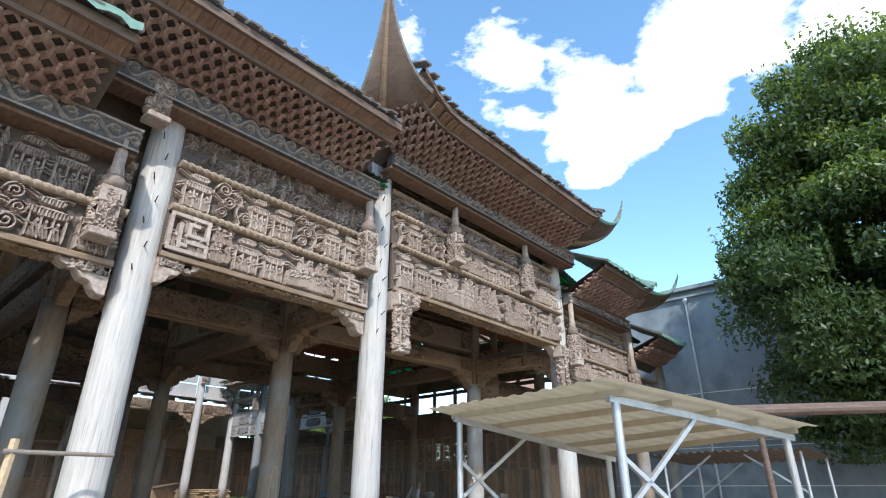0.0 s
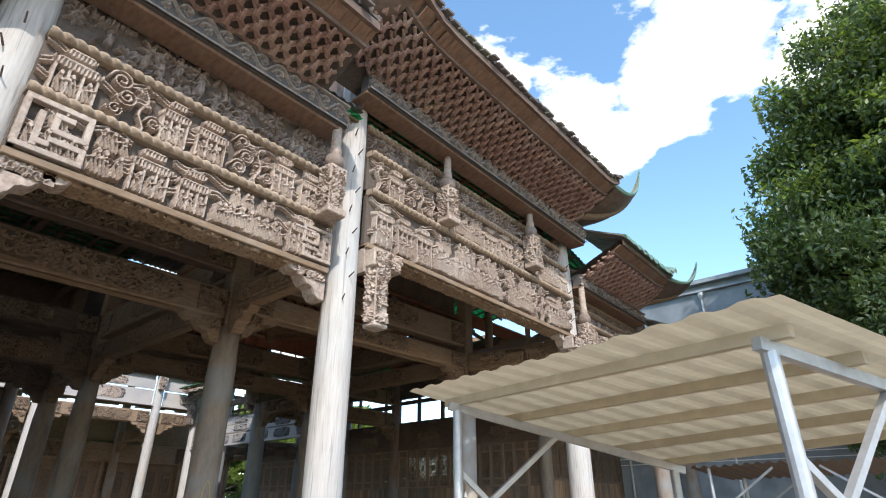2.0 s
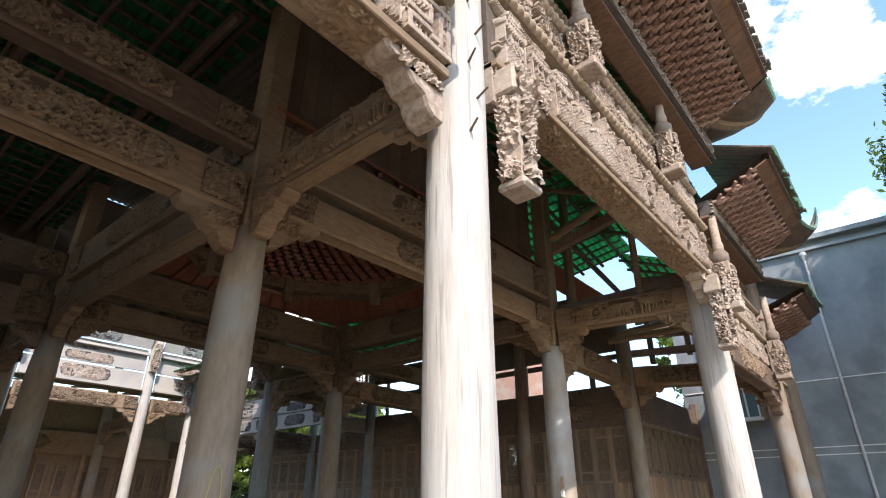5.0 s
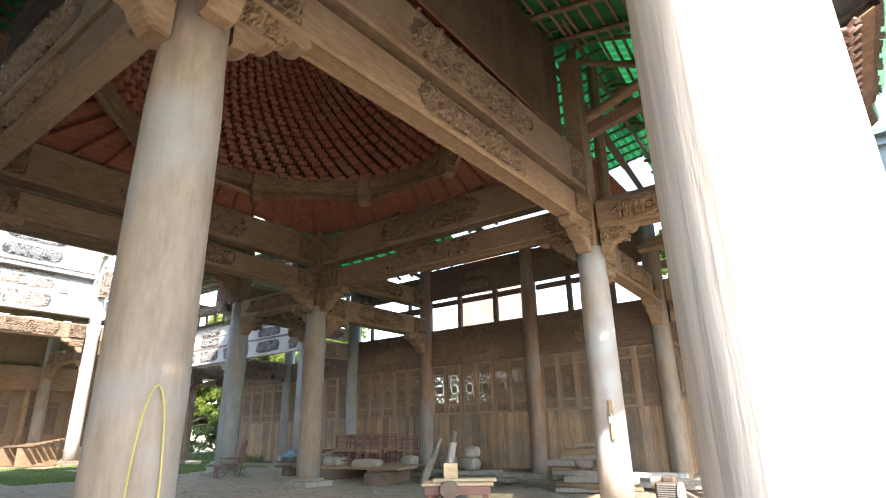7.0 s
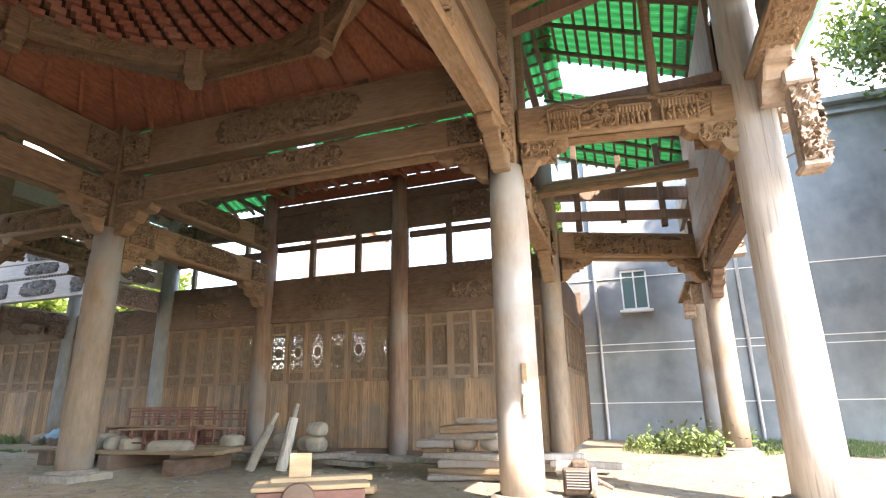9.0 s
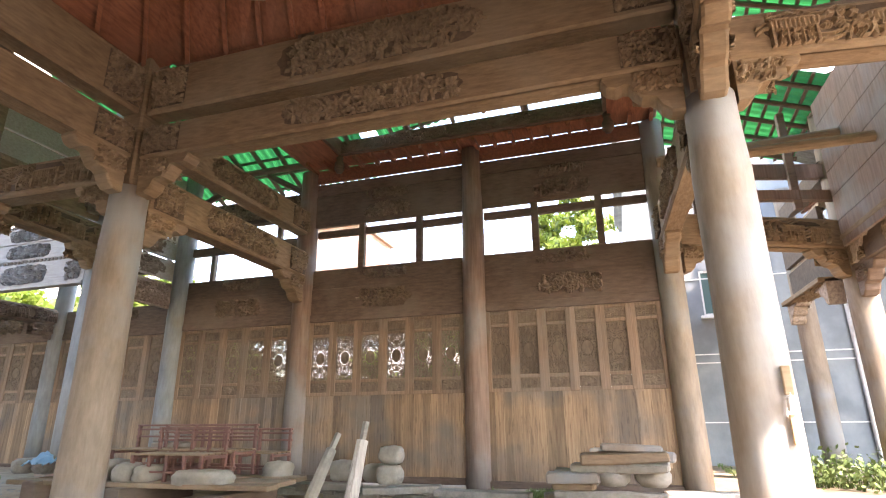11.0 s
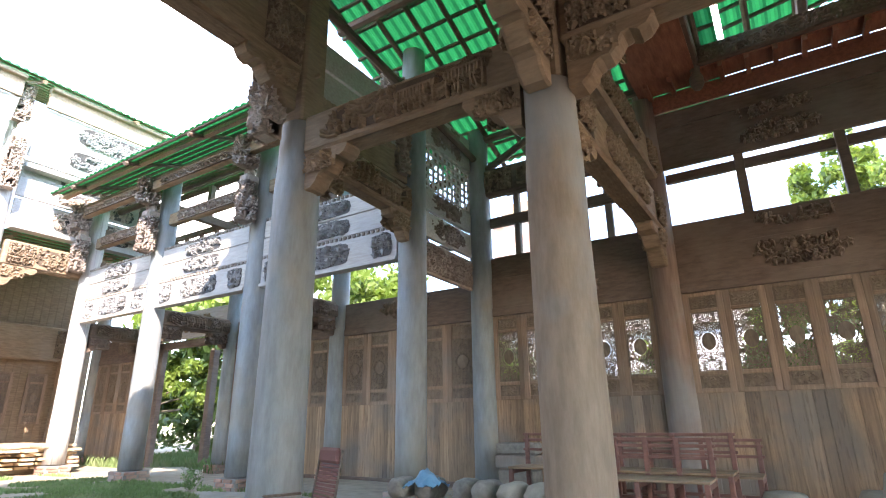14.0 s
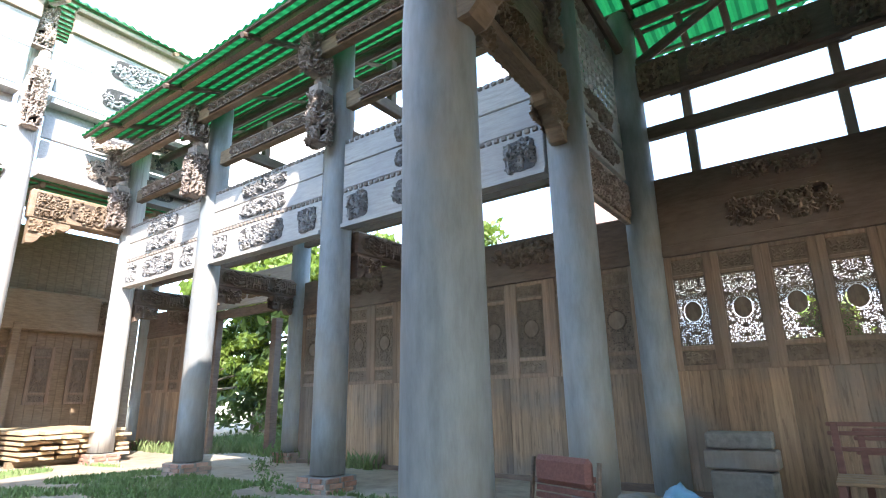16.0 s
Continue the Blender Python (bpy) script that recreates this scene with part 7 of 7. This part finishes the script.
part("top", boxes(((0, 0, 0.72), (1.1, 0.5, 0.05)), ((0.1, 0.12, 0.76), (1.0, 0.16, 0.06)), bevel=0.008), FRESH, ob, m=turn)
for x, y in ((-0.42, -0.18), (0.42, -0.18), (-0.42, 0.18), (0.42, 0.18)):
    part("leg", boxes(((x, y, 0.35), (0.09, 0.09, 0.7)), bevel=0.008), BENCHRED, ob, m=turn)
part("apron", boxes(((0, -0.24, 0.62), (1.0, 0.04, 0.14)), ((0, -0.24, 0.25), (1.0, 0.04, 0.1)), bevel=0.006), BENCHRED, ob, m=turn)
part("guard", lathe(bmesh.new(), [(0.02, -0.04), (0.14, -0.035), (0.15, 0.0), (0.14, 0.035), (0.02, 0.04)], 20), DARKBEAM, ob, "round rusted guard", turn @ Matrix.Translation((-0.12, -0.3, 0.64)) @ pose(0, 0, 0, 90, 0, 0))
part("fence", boxes(((-0.12, 0.1, 0.92), (0.22, 0.03, 0.26)), bevel=0.006), FRESH, ob, "upright wooden fence", turn)
ob = thing("small_engine", on_ground(-12.2, 16.95), "small dismantled engine on the sunlit ground", "engine")
part("block", boxes(((0, 0, 0.22), (0.36, 0.3, 0.34)), ((0.05, 0, 0.43), (0.22, 0.22, 0.12)), bevel=0.03), IRON, ob)
for k in range(7):
    part("fin", boxes(((0.03, -0.17, 0.14 + 0.035 * k), (0.3, 0.08, 0.014))), STEEL, ob)
part("flywheel", lathe(bmesh.new(), [(0.03, 0), (0.19, 0.01), (0.2, 0.06), (0.04, 0.07)], 20), STEEL, ob, m=pose(0.2, -0.05, 0.2, 0, 90, 0))
part("tank", lathe(bmesh.new(), [(0.02, 0), (0.11, 0.02), (0.11, 0.26), (0.02, 0.28)], 14), STEEL, ob, m=pose(-0.3, 0.1, 0.36, 0, 90, 0))
part("pipe", rod(bmesh.new(), (0.1, 0.1, 0.3), (0.45, 0.2, 0.1), 0.03, 0.03, 8), IRON, ob)
# switch and cable on the hall column, hose and cloth on another
ob = thing("switch_board", (-12.62, 15.76, 1.35), "small wooden switch board fixed to the column", "switch")
for zc, hh in ((0.3, 0.24), (-0.1, 0.24)):
    part("board", boxes(((0, 0, zc), (0.07, 0.04, hh)), bevel=0.006), FRESH, ob)
part("switch", boxes(((0, -0.04, 0.1), (0.08, 0.05, 0.12)), bevel=0.01), WHITE, ob)
part("wire", rod(bmesh.new(), (0, -0.01, 0.16), (0, -0.01, 0.2), 0.012, 0.012, 6), WHITE, ob)
pts = []
for k in range(25):
    a = math.pi * k / 24
    turn_a = radians(-9 + 19 * math.cos(a))
    pts.append((-13.0 + 0.305 * math.cos(turn_a), 8.1 + 0.305 * math.sin(turn_a), 0.25 + 1.35 * math.sin(a) ** 0.6))
bm = tube(bmesh.new(), pts, [0.006] * 25, 6)
solo("yellow_hose", bm, HOSE, "thin yellow hose looped over the hall column", "hose")
ob = thing("plastic_bag", (-13.36, 8.3, 1.6), "crumpled white plastic bag tied to the column", "bag")
bm = bmesh.new()
bmesh.ops.create_icosphere(bm, subdivisions=3, radius=0.13)
for v in bm.verts:
    v.co *= 1 + 0.5 * noise.noise(v.co * 14)
    v.co.z *= 1.7 if v.co.z < 0 else 0.8
part("bag", bm, WHITE, ob)
# pole barrier by the first gate column
ob = thing("pole_barrier", on_ground(-8.9, 2.1), "light timber rail tied between the gate columns", "barrier")
part("post", bar(bmesh.new(), (0.25, -0.35, 0), (0.22, -0.3, 1.65), 0.08, 0.06), FRESH, ob)
part("rail", rod(bmesh.new(), (0.25, -0.4, 1.5), (0.25, 0.85, 1.5), 0.03, 0.025, 8), COLUMN, ob)


# ---- grass and plants ----
def grass_patch(name, x0, x1, y0, y1, n, seed, label, hmax=0.2, mat=GRASS, mask=None, width=0.012):
    r = np.random.RandomState(seed)
    verts, faces = [], []
    for _ in range(n):
        x, y = r.uniform(x0, x1), r.uniform(y0, y1)
        if noise.noise(Vector((x * 0.7 + seed, y * 0.7, 0))) < -0.15:
            continue
        if mask and not mask(x, y):
            continue
        z = ground_z(x, y) - 0.01
        h = hmax * r.uniform(0.4, 1.0)
        a = r.uniform(0, 6.28)
        dx, dy = math.cos(a) * width, math.sin(a) * width
        lx, ly = r.uniform(-0.5, 0.5, 2) * h
        b = len(verts)
        verts += [(x - dx, y - dy, z), (x + dx, y + dy, z), (x + lx * 0.4 + dx * 0.6, y + ly * 0.4 + dy * 0.6, z + h * 0.65), (x + lx, y + ly, z + h)]
        faces += [(b, b + 1, b + 2), (b, b + 2, b + 3)]
    me = bpy.data.meshes.new(name)
    me.from_pydata(verts, [], faces)
    me.materials.append(mat)
    return tagged(new(name, me), label, "grass", kind="stuff")


grass_patch("court_grass", -35, -25.5, 11.5, 18.6, 52000, 1, "short green weeds growing in the court", 0.09, width=0.016)
grass_patch("garden_grass", -38, -29, 20.6, 27, 16000, 2, "lush green grass behind the doorway", 0.35, width=0.02)
grass_patch("yard_grass", -11.8, -6, 22.3, 26.8, 6000, 3, "green weeds along the foot of the grey wall", 0.14, width=0.014)
grass_patch("wall_moss", -16.3, -14.6, 19.9, 20.6, 2600, 4, "bright green weeds by the screen wall", 0.12)


def weed(x, y, n, s, seed, label="bushy green weed on the bare earth"):
    r = np.random.RandomState(seed)
    ob = thing("weed_bush", on_ground(x, y), label, "plant", "weeds")
    bm = bmesh.new()
    for k in range(6):
        a = r.uniform(0, 6.28)
        rod(bm, (0, 0, 0), (math.cos(a) * s * 0.35, math.sin(a) * s * 0.35, s * r.uniform(0.5, 0.9)), 0.012, 0.005, 5)
    part("stalk", bm, GRASS, ob)
    pos = r.normal(size=(n, 3)) * np.array([0.36, 0.36, 0.25]) * s + np.array([0, 0, 0.5 * s])
    pos[:, 2] = np.abs(pos[:, 2])
    u = r.normal(size=(n, 3)); u /= np.linalg.norm(u, axis=1)[:, None]
    w = np.cross(u, r.normal(size=(n, 3))); w /= np.linalg.norm(w, axis=1)[:, None]
    L = 0.09 * s * r.uniform(0.7, 1.4, n)[:, None]
    quad = np.stack([pos - u * L, pos + w * L * 0.5, pos + u * L, pos - w * L * 0.5], 1).reshape(-1, 3)
    me = bpy.data.meshes.new("leaves")
    me.from_pydata(quad.tolist(), [], np.arange(4 * n).reshape(-1, 4).tolist())
    tagged(part("leaves", me, GRASS, ob, "small fresh green leaves"), kind="stuff")
    return ob


for k, (x, y, s) in enumerate(((-10.6, 22.4, 0.9), (-10.0, 21.9, 1.0), (-10.9, 23.4, 0.8), (-9.3, 22.6, 0.9), (-11.3, 23.0, 0.7), (-10.2, 22.6, 0.9), (-30.8, 19.6, 0.4), (-28.6, 18.1, 0.45), (-33.0, 22.4, 0.9), (-34.2, 23.0, 1.0), (-32.2, 24.0, 0.9))):
    weed(x, y, 200, s * 0.62, 300 + k)
# rubble and chips on the floor
r5 = np.random.RandomState(77)
verts, faces = [], []
for _ in range(3800):
    x, y = r5.uniform(-25, -9.5), r5.uniform(8, 20.5)
    if y < 12.5 and r5.rand() < 0.75:
        continue
    z = ground_z(x, y)
    L, W, T, a = r5.uniform(0.015, 0.06), r5.uniform(0.01, 0.035), r5.uniform(0.006, 0.02), r5.uniform(0, 3.14)
    ca, sa = math.cos(a), math.sin(a)
    b = len(verts)
    for sx, sy, sz in ((-1, -1, 0), (1, -1, 0), (1, 1, 0), (-1, 1, 0), (-0.8, -0.7, 1), (0.7, -0.8, 1), (0.8, 0.7, 1), (-0.7, 0.8, 1)):
        px, py = sx * L, sy * W
        verts.append((x + px * ca - py * sa, y + px * sa + py * ca, z - 0.004 + T * sz))
    faces += [tuple(b + i for i in f) for f in ((4, 5, 6, 7), (0, 1, 5, 4), (1, 2, 6, 5), (2, 3, 7, 6), (3, 0, 4, 7))]
me = bpy.data.meshes.new("wood_chips")
me.from_pydata(verts, [], faces)
me.materials.append(STONE)
tagged(new("wood_chips", me), "scattered wood chips and stone rubble on the floor", "rubble", kind="stuff")
# lintel log of the yard's old shed
ob = thing("log_rail", (-3.0, 10.27, 0), "long weathered log laid across two posts", "log")
part("log", rod(bmesh.new(), (0, 0, 2.3), (7.8, 4.5, 2.34), 0.1, 0.085, 12), DARKBEAM, ob)
part("post", rod(bmesh.new(), (0.6, 0.35, 0), (0.6, 0.35, 2.22), 0.05, 0.05, 10), DARKBEAM, ob)
part("post", rod(bmesh.new(), (7.2, 4.15, 0), (7.2, 4.15, 2.26), 0.05, 0.05, 10), DARKBEAM, ob)
